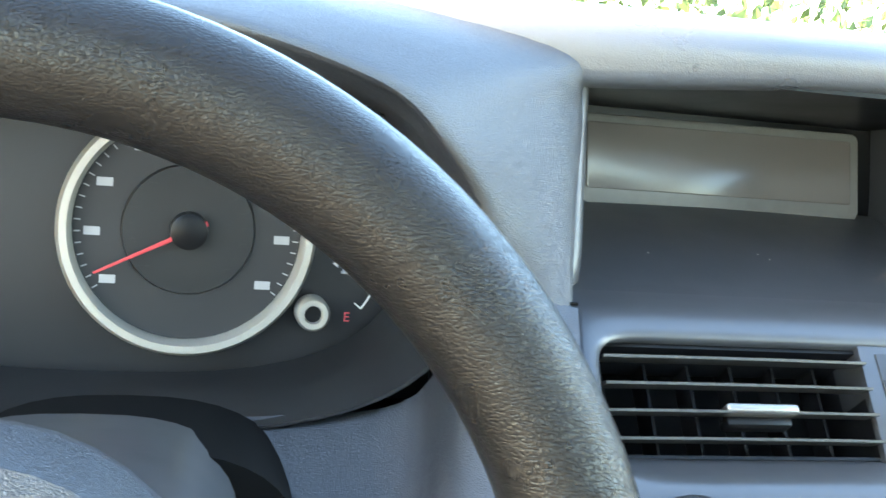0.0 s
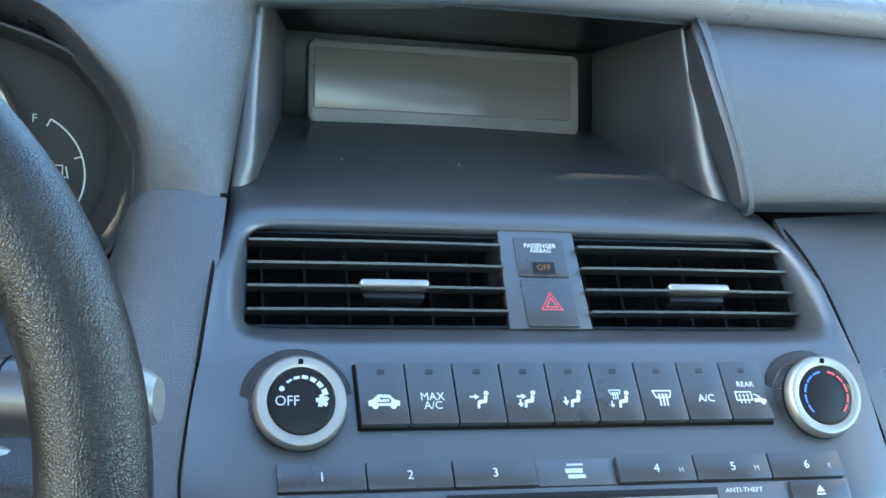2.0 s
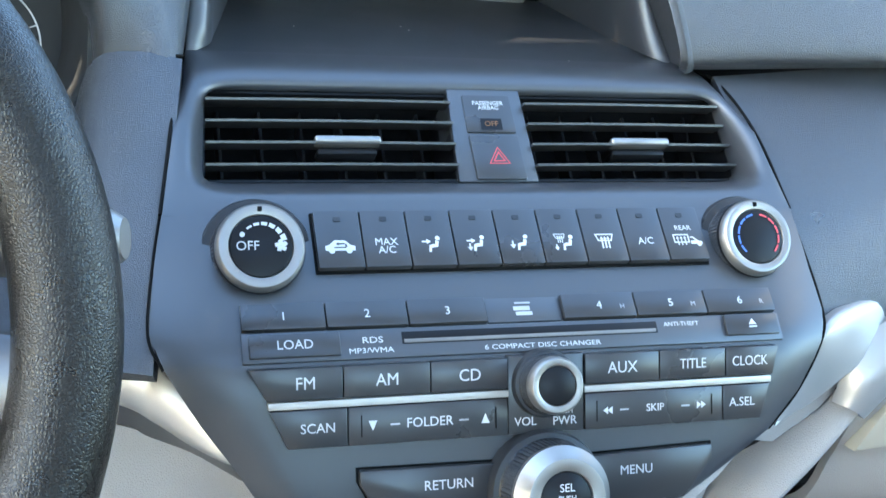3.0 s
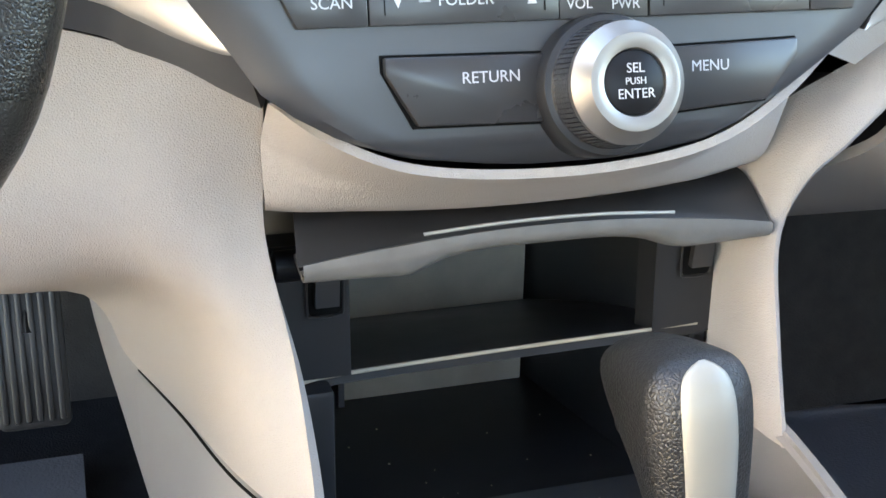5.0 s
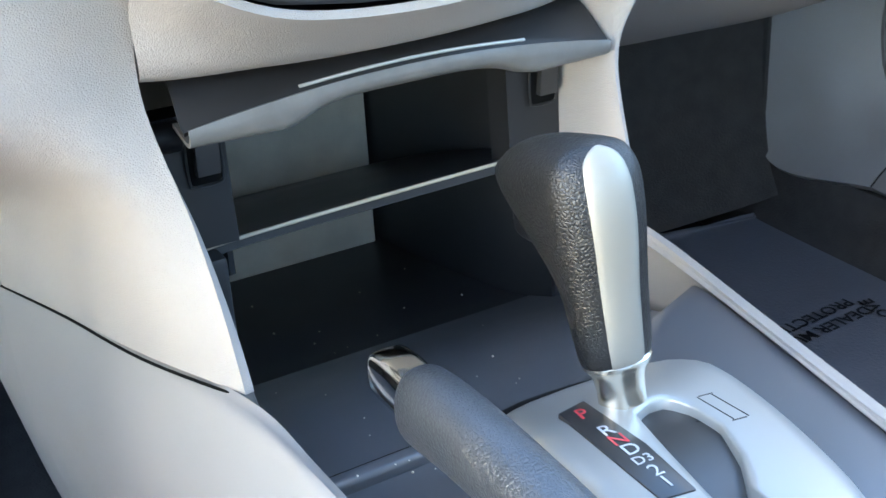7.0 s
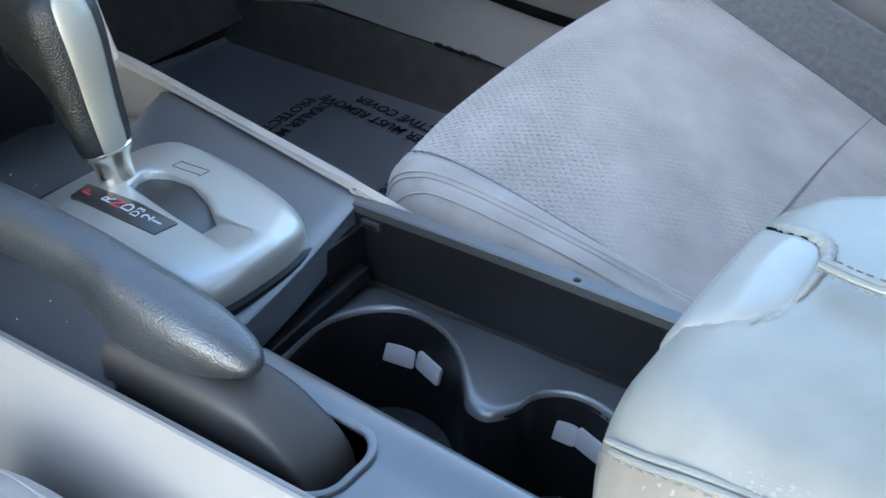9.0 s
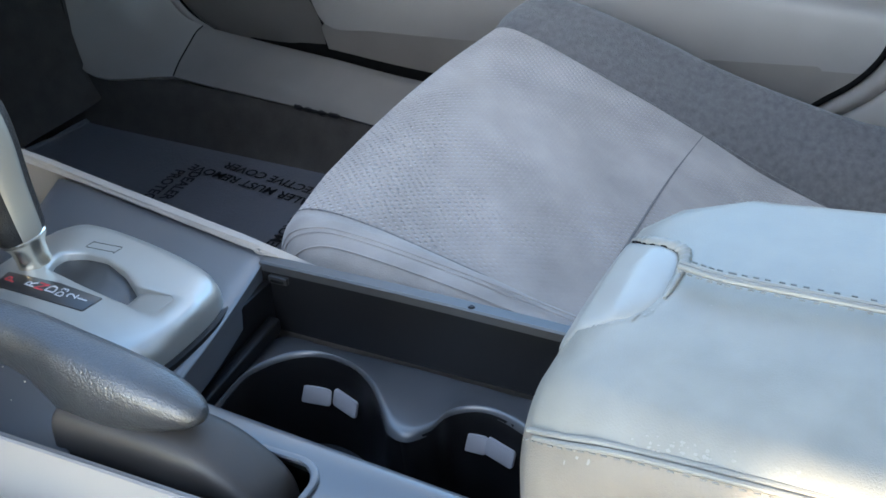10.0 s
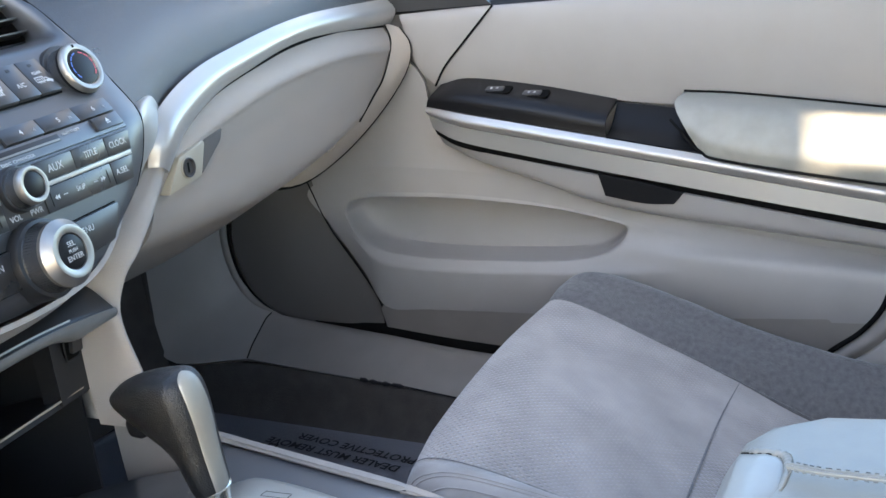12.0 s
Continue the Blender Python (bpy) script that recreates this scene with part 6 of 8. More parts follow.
    # black sheet paints the shade below the brake opening
    part("slot_pit", box((-0.119, 0.222, 0.405), (-0.060, 0.378, 0.410), 0.0), M_gap, c, "black sheet standing for the shade under the parking brake")
    # cup holder ledge, its two round wells running into one another
    wall = [(-0.050, 0.343), (-0.030, 0.343), (-0.010, 0.343), (0.020, 0.343), (0.045, 0.343), (0.057, 0.335), (0.057, 0.310), (0.057, 0.285), (0.057, 0.260),
            (0.057, 0.242), (0.0565, 0.232), (0.056, 0.222), (0.056, 0.214), (0.056, 0.205), (0.055, 0.190), (0.055, 0.170), (0.054, 0.140), (0.054, 0.100)]
    hole = [(-0.052, 0.325), (-0.030, 0.329), (-0.008, 0.332), (0.010, 0.332), (0.026, 0.325), (0.038, 0.313), (0.0425, 0.298), (0.0385, 0.277), (0.026, 0.259),
            (0.009, 0.244), (-0.001, 0.235), (-0.003, 0.223), (0.008, 0.214), (0.022, 0.210), (0.031, 0.196), (0.028, 0.176), (0.012, 0.150), (-0.020, 0.130)]
    grow = lambda k, z: [(hx + (wx - hx) * k, hy + (wy - hy) * k, z) for (wx, wy), (hx, hy) in zip(wall, hole)]
    part("cup_ledge", loft([grow(1, 0.428), grow(0.5, 0.4315), grow(0.14, 0.4345), grow(0.05, 0.4350), grow(0.0, 0.4335), grow(-0.03, 0.4300)], 68, 10, 0.0), M_deck, c, "dark ledge round the cup wells")
    for lo, hi, cx, cy in ((0, 11, -0.004, 0.284), (10, 17, -0.008, 0.180)):
        deep = lambda k, z: [(cx + (hx - cx) * k, cy + (hy - cy) * k, z) for hx, hy in hole[lo:hi + 1]]
        cup = part("cup_well", loft([deep(1.0, 0.4325), deep(0.97, 0.425), deep(0.90, 0.365), deep(0.80, 0.358), deep(0.02, 0.357)], 40, 16, 0.0), M_black, c, "deep black cup well")
        for x, y, z, a in ((0.0385, 0.3060, 0.406, -16), (0.0370, 0.2850, 0.407, 14)) if lo == 0 else ((0.0280, 0.2010, 0.412, -10), (0.0270, 0.1830, 0.411, 12)):
            t = Matrix.Translation((x, y, z)) @ Matrix.Rotation(radians(180 - a), 4, "Z") @ Matrix.Rotation(radians(82), 4, "Y") @ Matrix.Rotation(radians(-8), 4, "Z")
            part("grip_flap", prism(rounded(0.0118, 0.0185, 0.002, 3), t, 0.0018, 0.0004), M_cup, cup, "pale rubber grip flap")
    part("well_side", loft([[(-0.0485, 0.335, 0.458), (-0.0535, 0.226, 0.458), (-0.0615, 0.09, 0.458)], [(-0.046, 0.335, 0.44), (-0.051, 0.226, 0.44), (-0.059, 0.09, 0.44)], [(-0.040, 0.335, 0.355), (-0.045, 0.226, 0.355), (-0.052, 0.09, 0.355)]], 10, 6, 0.0), M_black, c)
    part("well_bottom", box((-0.065, 0.09, 0.352), (0.058, 0.345, 0.3555), 0.0), M_black, c)
    part("hinge_bar", sweep([(-0.035, 0.3375, 0.4350), (0.0, 0.338, 0.4370), (0.052, 0.339, 0.4395)], rounded(0.008, 0.010, 0.0015, 3), 8, (0, 0, 1)), M_black, c)
    part("front_wall", box((-0.050, 0.3435, 0.42), (0.062, 0.3485, 0.464), 0.001, m=None), M_black, c)
    # carpeted tunnel below
    part("tunnel", box((-0.14, -0.2, 0.18), (0.075, 0.66, 0.37), 0.02), M_carpet, c)
    return c


def cup_lid():
    l = thing("cup_holder_lid", "black cup holder lid folded open and upright", "lid")
    part("panel", loft([[(0.0600, 0.350, 0.430), (0.0600, 0.350, 0.475)], [(0.058, 0.25, 0.430), (0.058, 0.25, 0.4755)], [(0.055, 0.10, 0.430), (0.055, 0.10, 0.474)]], 4, 16, 0.004), M_black, l)
    part("ridge", sweep([(0.0645, 0.350, 0.4745), (0.0625, 0.25, 0.4755), (0.0595, 0.10, 0.474)], [(-0.0045, -0.004), (0.0045, -0.004), (0.0045, 0.001), (0.0035, 0.002), (-0.0035, 0.002), (-0.0045, 0.001)], 12, (0, 0, 1)), M_panel, l)
    part("catch", box((0.0566, 0.330, 0.4650), (0.0600, 0.343, 0.4700), 0.001), M_bin, l, "small latch catch")
    part("catch", box((0.0560, 0.332, 0.4664), (0.0568, 0.341, 0.4682), 0.0004), M_gap, l)
    part("bump_stop", lathe([(0.0022, 0), (0.0022, 0.0012), (0.0012, 0.002), (0, 0.002)], Matrix.Translation((0.0605, 0.213, 0.476)), 14), M_black, l)


def gear_selector():
    g = thing("gear_selector", "silver gear gate with a black leather and silver lever in park", "gear lever")
    m = Matrix.Translation((0, 0, 0.4705))
    out = [(0.020, 0.348), (0.028, 0.358), (0.0365, 0.380), (0.0460, 0.420), (0.0500, 0.455), (0.0465, 0.480), (0.0375, 0.493), (0.0, 0.500), (-0.030, 0.500), (-0.044, 0.49),
           (-0.050, 0.46), (-0.052, 0.42), (-0.055, 0.38), (-0.055, 0.356), (-0.048, 0.347), (-0.03, 0.344), (0.0, 0.344)]
    sm = [tuple(v[:2]) for v in spline([(x, y, 0) for x, y in out + [out[0]]], 64)[:-1]]
    part("gate_base", prism([(x * 1.07 - 0.0005, 0.42 + (y - 0.42) * 1.05) for x, y in sm], Matrix.Translation((0, 0, 0.468)), 0.0035, 0.001, 0.004), M_black, g, "black base rim of the gate")
    slot = [(-0.0065, 0.4485), (0.003, 0.4525), (0.011, 0.4515), (0.0155, 0.440), (0.0155, 0.424), (0.008, 0.405), (-0.0025, 0.389), (-0.0035, 0.3615), (-0.0235, 0.362), (-0.0185, 0.388)]
    mid = (-0.006, 0.405)
    outer, inner = radial(sm, mid, 96), radial(slot, mid, 96)
    blend = lambda k: [(ix + (ox - ix) * k, iy + (oy - iy) * k) for (ox, oy), (ix, iy) in zip(outer, inner)]
    bm = bmesh.new()
    rings = []
    for k, z in ((1.0, -0.002), (1.0, 0.004), (0.985, 0.0095), (0.94, 0.0140), (0.86, 0.0165), (0.70, 0.0175), (0.40, 0.0178), (0.08, 0.0178), (0.02, 0.0174), (0.0, 0.0165), (0.0, 0.004)):
        rings.append([bm.verts.new((x, y, 0.4705 + z - (0.0135 * min(1.0, max(0.0, (y - 0.464) / 0.036)) ** 1.2 * z / 0.0178 if z > 0 else 0))) for x, y in blend(k)])
    for a, b in zip(rings, rings[1:]):
        for q in range(96):
            bm.faces.new((a[q], a[(q + 1) % 96], b[(q + 1) % 96], b[q]))
    part("gate_plate", bm, M_gate, g, "satin silver gate plate", angle=50)
    part("slot_cover", loft([[(-0.026, 0.386, 0.4775), (0.022, 0.386, 0.4775)], [(-0.026, 0.40, 0.4815), (0.022, 0.40, 0.4815)], [(-0.026, 0.425, 0.4838), (0.022, 0.425, 0.4838)], [(-0.026, 0.456, 0.4825), (0.022, 0.456, 0.4825)]], 6, 14, 0.002), M_button, g, "dark curved sliding slot cover")
    part("finger_recess", loft([[(-0.026, 0.3595, 0.4878), (0.001, 0.3595, 0.4878)], [(-0.025, 0.366, 0.4872), (0.001, 0.366, 0.4872)], [(-0.022, 0.386, 0.4835), (0.001, 0.386, 0.4835)], [(-0.021, 0.389, 0.476), (0.001, 0.389, 0.476)]], 6, 10, 0.001), M_gate, g)
    ind = part("indicator", prism([(-0.0178, 0.4675), (-0.0320, 0.4655), (-0.0345, 0.400), (-0.0202, 0.3975), (-0.0165, 0.430)], m, 0.0186, 0.0008, 0.0), M_button, g, "black glossy gear indicator")
    f = m @ Matrix.Translation((0, 0, 0.0189))
    for t, x, y, mt in (("P", -0.0245, 0.459, M_red), ("R", -0.0240, 0.4445, M_white), ("N", -0.0240, 0.4370, M_red), ("D", -0.0240, 0.4295, M_white), ("D3", -0.0245, 0.4220, M_white), ("2", -0.0252, 0.4140, M_white), ("1", -0.0262, 0.4065, M_white)):
        lettering("lettering", t, f @ Matrix.Translation((x, y, 0)) @ Matrix.Rotation(radians(-3), 4, "Z"), 0.0098 if len(t) < 2 else 0.0070, mt, ind)
    part("release_cover", bars([(0.0215, 0.434, 0.0005, 0.020, 3), (0.0278, 0.4325, 0.0005, 0.020, 3), (0.0250, 0.4435, 0.0066, 0.0005, -10), (0.0240, 0.4230, 0.0066, 0.0005, -10)], m @ Matrix.Translation((0, 0, 0.0178))), M_gap, g)
    # lever
    base, top = Vector((-0.0026, 0.4598, 0.480)), Vector((-0.0072, 0.4782, 0.585))
    ax = (top - base).normalized()
    lm = Matrix.Translation(base) @ Vector((0, 0, 1)).rotation_difference(ax).to_matrix().to_4x4()
    part("shaft", lathe([(0.0104, -0.008), (0.0106, 0.014), (0.0116, 0.0200), (0.0138, 0.0232), (0.0150, 0.0245), (0.0150, 0.0262), (0.0140, 0.0272), (0, 0.0275)], lm @ Matrix.Diagonal((1.0, 0.82, 1, 1)), 32), M_shaft, g, "chrome lever shaft")
    # grip: oval rings along the axis, with a nose ahead; the silver band lies on the same form
    form = between([(0.0265, 0.0156, 0.0109, 0.0117, 0), (0.0297, 0.0164, 0.0115, 0.0131, 0), (0.0389, 0.0172, 0.0120, 0.0146, 0), (0.0536, 0.0182, 0.0129, 0.0176, 0), (0.0647, 0.0192, 0.0141, 0.0240, 0.0006),
                    (0.0739, 0.0200, 0.0153, 0.0345, -0.0004), (0.0812, 0.0206, 0.0160, 0.0436, -0.0020), (0.0886, 0.0211, 0.0163, 0.0510, -0.0026), (0.0959, 0.0212, 0.0161, 0.0556, -0.0014), (0.1024, 0.0206, 0.0153, 0.0556, 0.0),
                    (0.1079, 0.0187, 0.0134, 0.0487, 0.0002), (0.1120, 0.0154, 0.0106, 0.0392, -0.0004), (0.1145, 0.0106, 0.0069, 0.0261, -0.0012), (0.1156, 0.0050, 0.0029, 0.0119, -0.0018)], 52)
    tw = Matrix.Rotation(radians(3.4), 4, "Z")

    def skin(row, a, proud=0.0):
        h, rx, back, fore, dip = row
        y = math.sin(a)
        return lm @ tw @ Vector(((rx + proud) * math.cos(a), ((fore if y > 0 else back) + proud) * y, h + proud * (1.0 if h > 0.106 else 0.0) - dip * max(0, y) ** 1.5))
    bm = bmesh.new()
    rings = [[bm.verts.new(skin(row, 2 * math.pi * i / 48)) for i in range(48)] for row in form]
    for a, b in zip(rings, rings[1:]):
        for i in range(48):
            bm.faces.new((a[i], a[(i + 1) % 48], b[(i + 1) % 48], b[i]))
    bm.faces.new(rings[-1])
    part("grip", bm, M_leather, g, "black grained leather grip", angle=60)
    bm = bmesh.new()
    rows = []
    for row in form[:-5]:
        top = max(0.0, (row[0] - 0.1050) / 0.0092)
        half = radians(30) * math.sqrt(max(0.02, 1 - top ** 4))
        edge = [skin(row, radians(-99) + half * s, 0.0012 * (1 - abs(s) ** 6) - 0.0002) for s in (-1, -0.96, -0.85, -0.6, -0.3, 0, 0.3, 0.6, 0.85, 0.96, 1)]
        rows.append([bm.verts.new(v) for v in edge])
    for a, b in zip(rows, rows[1:]):
        for i in range(10):
            bm.faces.new((a[i], a[i + 1], b[i + 1], b[i]))
    part("band", bm, M_band, g, "smooth silver band", angle=60)
    part("release_button", hull([(0.0300 + 0.0020 * q, 0.0, 0.0078 * math.sqrt(max(0.03, 1 - (q / 5 - 1) ** 4)), 0.0690 + 0.0030 * abs(q / 5 - 1), 0.0850, 2.6) for q in range(11)], 24, bm=None), M_black, g, "black release button under the nose", angle=70).matrix_world = lm @ tw
    return g


def parking_brake():
    b = thing("parking_brake", "black parking brake lever with a chrome button", "hand brake")
    rows = [(0.4804, -0.0863, 0.0080, 0.4970, 0.5170, 2.2), (0.4788, -0.0863, 0.0105, 0.4930, 0.5220, 2.3), (0.4744, -0.0862, 0.0117, 0.4910, 0.5250, 2.4), (0.4594, -0.0861, 0.0122, 0.4925, 0.5266, 2.4), (0.4356, -0.0859, 0.0126, 0.4945, 0.5262, 2.4),
            (0.408, -0.0857, 0.0126, 0.4940, 0.5244, 2.4), (0.384, -0.0858, 0.0130, 0.4887, 0.5225, 2.5), (0.368, -0.0868, 0.0141, 0.4785, 0.5207, 2.7), (0.355, -0.0880, 0.0152, 0.4725, 0.5190, 2.8),
            (0.331, -0.0890, 0.0158, 0.4742, 0.5155, 2.7), (0.311, -0.0890, 0.0145, 0.4800, 0.5112, 2.6), (0.2965, -0.0887, 0.0121, 0.4845, 0.5060, 2.4), (0.288, -0.0886, 0.0094, 0.4872, 0.5018, 2.2), (0.2828, -0.0886, 0.0055, 0.4898, 0.4978, 2.0), (0.2812, -0.0886, 0.002, 0.492, 0.495, 2.0)]
    part("grip", hull(between(rows, 60), 36), M_grip, b, "black grained grip", angle=70)
    tip = [(0.4700, -0.0863, 0.0088, 0.4990, 0.5190, 3.4), (0.4880, -0.0863, 0.0094, 0.5000, 0.5212, 3.6), (0.4990, -0.0863, 0.0092, 0.5005, 0.5202, 4.0), (0.5040, -0.0863, 0.0086, 0.5012, 0.5190, 4.0), (0.5062, -0.0863, 0.0068, 0.5030, 0.5165, 3.4)]
    part("button", hull(between(tip, 16), 28), M_chrome, b, "chrome release button", angle=60)
    low = [(0.363, -0.0894, 0.0158, 0.442, 0.480, 4.5), (0.3615, -0.0894, 0.0172, 0.442, 0.484, 5.0), (0.350, -0.0894, 0.0176, 0.442, 0.4867, 5.0), (0.3204, -0.0894, 0.0180, 0.442, 0.4861, 5.0), (0.2958, -0.0894, 0.0180, 0.442, 0.4851, 4.6),
           (0.2767, -0.0894, 0.0178, 0.442, 0.4816, 4.4), (0.2615, -0.0894, 0.0174, 0.442, 0.4735, 4.2), (0.2510, -0.0894, 0.0168, 0.442, 0.4654, 3.8), (0.2455, -0.0894, 0.0156, 0.442, 0.4573, 3.4), (0.2432, -0.0894, 0.0134, 0.442, 0.4488, 3.2)]
    part("boot", hull(between(low, 40), 36), M_boot, b, "smooth dark brown-black boot", angle=70)


def armrest():
    a = thing("armrest", "worn grey leather centre armrest with a latch", "armrest")
    # rounded cushion: rings from front to back
    bm = bmesh.new()
    rings = []
    def ring(y, x0, x1, z0, z1, r):
        out = []
        w, h = x1 - x0, z1 - z0
        for px, pz in rounded(w, h, min(r, w / 2.01, h / 2.01), 7, (x0 + x1) / 2, (z0 + z1) / 2):
            crown = 0.006 * (1 - ((px - (x0 + x1) / 2) / (w / 2)) ** 2) if pz > (z0 + z1) / 2 else 0
            out.append(Vector((px, y, pz + crown)))
        return out
    sections = [(0.116, -0.095, 0.008, 0.512, 0.548, 0.014), (0.114, -0.112, 0.022, 0.503, 0.560, 0.022), (0.106, -0.126, 0.036, 0.496, 0.573, 0.030), (0.092, -0.133, 0.045, 0.492, 0.580, 0.030),
                (0.065, -0.136, 0.051, 0.490, 0.584, 0.022), (0.0, -0.138, 0.055, 0.490, 0.586, 0.018), (-0.12, -0.139, 0.056, 0.490, 0.587, 0.018), (-0.26, -0.139, 0.056, 0.490, 0.587, 0.018)]
    for s in sections:
        rings.append([bm.verts.new(v) for v in ring(*s)])
    k = len(rings[0])
    for p, q in zip(rings, rings[1:]):
        for i in range(k):
            bm.faces.new((p[i], p[(i + 1) % k], q[(i + 1) % k], q[i])).material_index = 1 if 12 <= i < 24 else 0
    bm.faces.new(rings[0])
    bm.faces.new(rings[-1])
    bmesh.ops.subdivide_edges(bm, edges=bm.edges[:], cuts=1, use_grid_fill=True, smooth=0.6)
    cushion = part("cushion", bm, M_arm, a, angle=75)
    cushion.data.materials.append(M_tan)
    bpy.context.view_layer.update()

    def drape(x, s, up=0.0):
        """The place on the cushion with z - y = s, seen from ahead and above, lifted a little."""
        hit, at, _, _ = cushion.ray_cast(Vector((x, 0.3, 0.3 + s)), Vector((0, -1, -1)).normalized())
        return (at if hit else Vector((x, 0.11, 0.11 + s))) + Vector((0, 0.7, 0.7)) * up
    rim = [(-0.002, 0.466), (-0.0045, 0.475), (-0.0085, 0.4830), (-0.0145, 0.4985), (-0.0195, 0.5030), (-0.0280, 0.5047), (-0.045, 0.5047), (-0.057, 0.5030), (-0.0655, 0.4980), (-0.0695, 0.4915),
           (-0.0718, 0.480), (-0.072, 0.462), (-0.068, 0.446), (-0.04, 0.440), (-0.012, 0.444), (-0.003, 0.455)]
    rim = [tuple(v[:2]) for v in spline([(x, s, 0) for x, s in rim + rim[:1]], 80)[:-1]]
    bm = bmesh.new()
    rows = []
    for k, up in ((1.0, -0.0012), (0.985, 0.0002), (0.95, 0.0010), (0.86, 0.0016), (0.7, 0.0019), (0.5, 0.0020), (0.3, 0.0020), (0.12, 0.0020)):
        rows.append([bm.verts.new(drape(-0.037 + (x + 0.037) * k, 0.474 + (s - 0.474) * k, up)) for x, s in rim])
    for p, q in zip(rows, rows[1:]):
        for i in range(80):
            bm.faces.new((p[i], p[(i + 1) % 80], q[(i + 1) % 80], q[i]))
    bm.faces.new(rows[-1])
    part("latch", bm, M_latch, a, "smooth pale latch panel", angle=70)
    far = [drape(-0.037 + (x + 0.037) * 1.075, 0.474 + (s - 0.474) * 1.075, 0.0004) for x, s in rim[2:34:3]]
    part("latch_welt", sweep(far, oval(0.0030, 0.0020, 10), 60, (0, 0.5, 1), scale=lambda t: (0.25 + 0.75 * math.sin(math.pi * min(1, t * 0.97 + 0.03)) ** 0.7 * (1 + 0.18 * math.sin(t * 95)),) * 2), M_arm, a, "puckered welt round the latch", angle=80)
    part("latch_slit", sweep([drape(x, s, 0.0003) for x, s in rim[3:23:2]], oval(0.0008, 0.0008, 8), 40, (0, 0.5, 1), scale=lambda t: (1.1 - 0.8 * t,) * 2), M_gap, a, "dark slit at the latch")
    middle = [(-0.0345, 0.0775, 0.5905), (-0.040, 0.060, 0.5920), (-0.041, 0.03, 0.5926), (-0.040, -0.2, 0.5932)]
    border = [tuple(ring(*s)[12] + Vector((-0.0004, 0, 0.0006))) for s in sections[2:]]
    for line, gap in ((middle, 0.0014), (border, 0.0017)):
        for o in (-gap, gap):
            part("seam", sweep([(x + o, y + (o if line is border else 0), z) for x, y, z in line], oval(0.0013, 0.0011, 8), 40, (0, 0, 1)), M_arm, a)
    # worn flakes of the finish along the border seam, below the latch and here and there on top
    rng = random.Random(5)
    flakes = bmesh.new()
    spots = [(-0.1295 + rng.gauss(0, 0.0014), 0.050 + rng.gauss(0, 0.016)) for _ in range(60)] + [(rng.uniform(-0.060, -0.012), rng.uniform(-0.02, 0.075)) for _ in range(7)]
    for x, y in spots:
        r = rng.uniform(0.0002, 0.0006) if x < -0.1 else rng.uniform(0.0002, 0.0005)
        q = rng.uniform(0, 6.3)
        ring_ = []
        for i in range(7):
            w = q + 2 * math.pi * i / 7
            d = r * rng.uniform(0.5, 1.3)
            hit, at, normal, _ = cushion.ray_cast(Vector((x + d * math.cos(w), y + 1.5 * d * math.sin(w), 0.70)), Vector((0, 0, -1)))
            if hit:
                ring_.append(flakes.verts.new(at + normal * 0.0005))
        if len(ring_) == 7:
            flakes.faces.new(ring_)
    for k in range(40):
        x, s0 = rim[rng.randrange(34, 66)]
        grow_ = rng.uniform(1.0, 1.08)
        start = Vector((-0.037 + (x + 0.037) * grow_, 0.3, 0.3 + 0.474 + (s0 - 0.474) * grow_))
        hit, at, normal, _ = cushion.ray_cast(start, Vector((0, -1, -1)).normalized())
        if hit:
            side = normal.cross(Vector((1, 0, 0))).normalized()
            r = rng.uniform(0.0003, 0.0009)
            flakes.faces.new([flakes.verts.new(at + normal * 0.0006 + Vector((1, 0, 0)) * (r * math.cos(w) * rng.uniform(0.6, 1.6)) + side * (r * math.sin(w))) for w in (0, 1.05, 2.1, 3.15, 4.2, 5.25)])
    tagged(part("worn_finish", flakes, M_scuff, a), "pale flaked patches of worn finish", kind="stuff")
    def stitches(path, step, off):
        bm = bmesh.new()
        pts = spline(path, 160)
        run = 0.0
        for p, q in zip(pts, pts[1:]):
            run += (q - p).length
            if run > step:
                run = 0.0
                d = (q - p).normalized()
                s = d.cross(Vector((0, 0, 1))).normalized()
                bmesh.ops.create_cube(bm, size=1, matrix=Matrix.Translation(p + s * off) @ d.to_track_quat("X", "Z").to_matrix().to_4x4() @ Matrix.Diagonal((0.0022, 0.00045, 0.0006, 1)))
        part("stitching", bm, M_stitch, a, "pale thread stitching")
    for o in (-0.0046, 0.0046):
        stitches(middle, 0.0038, o)
        stitches([(x, y, z + (0.0005 if o > 0 else -0.0030)) for x, y, z in border], 0.0038, o * (1.0 if o < 0 else 1.1))
    stitches([tuple(ring(*s)[4] + Vector((-0.002, 0, 0.0002))) for s in sections[1:]], 0.0036, 0.0)
    part("base", box((-0.118, -0.28, 0.30), (0.06, 0.085, 0.494), 0.01), M_panel, a, "dark console box below the armrest")


storage_bin()
bin_lid()
console()
cup_lid()
gear_selector()
parking_brake()
armrest()


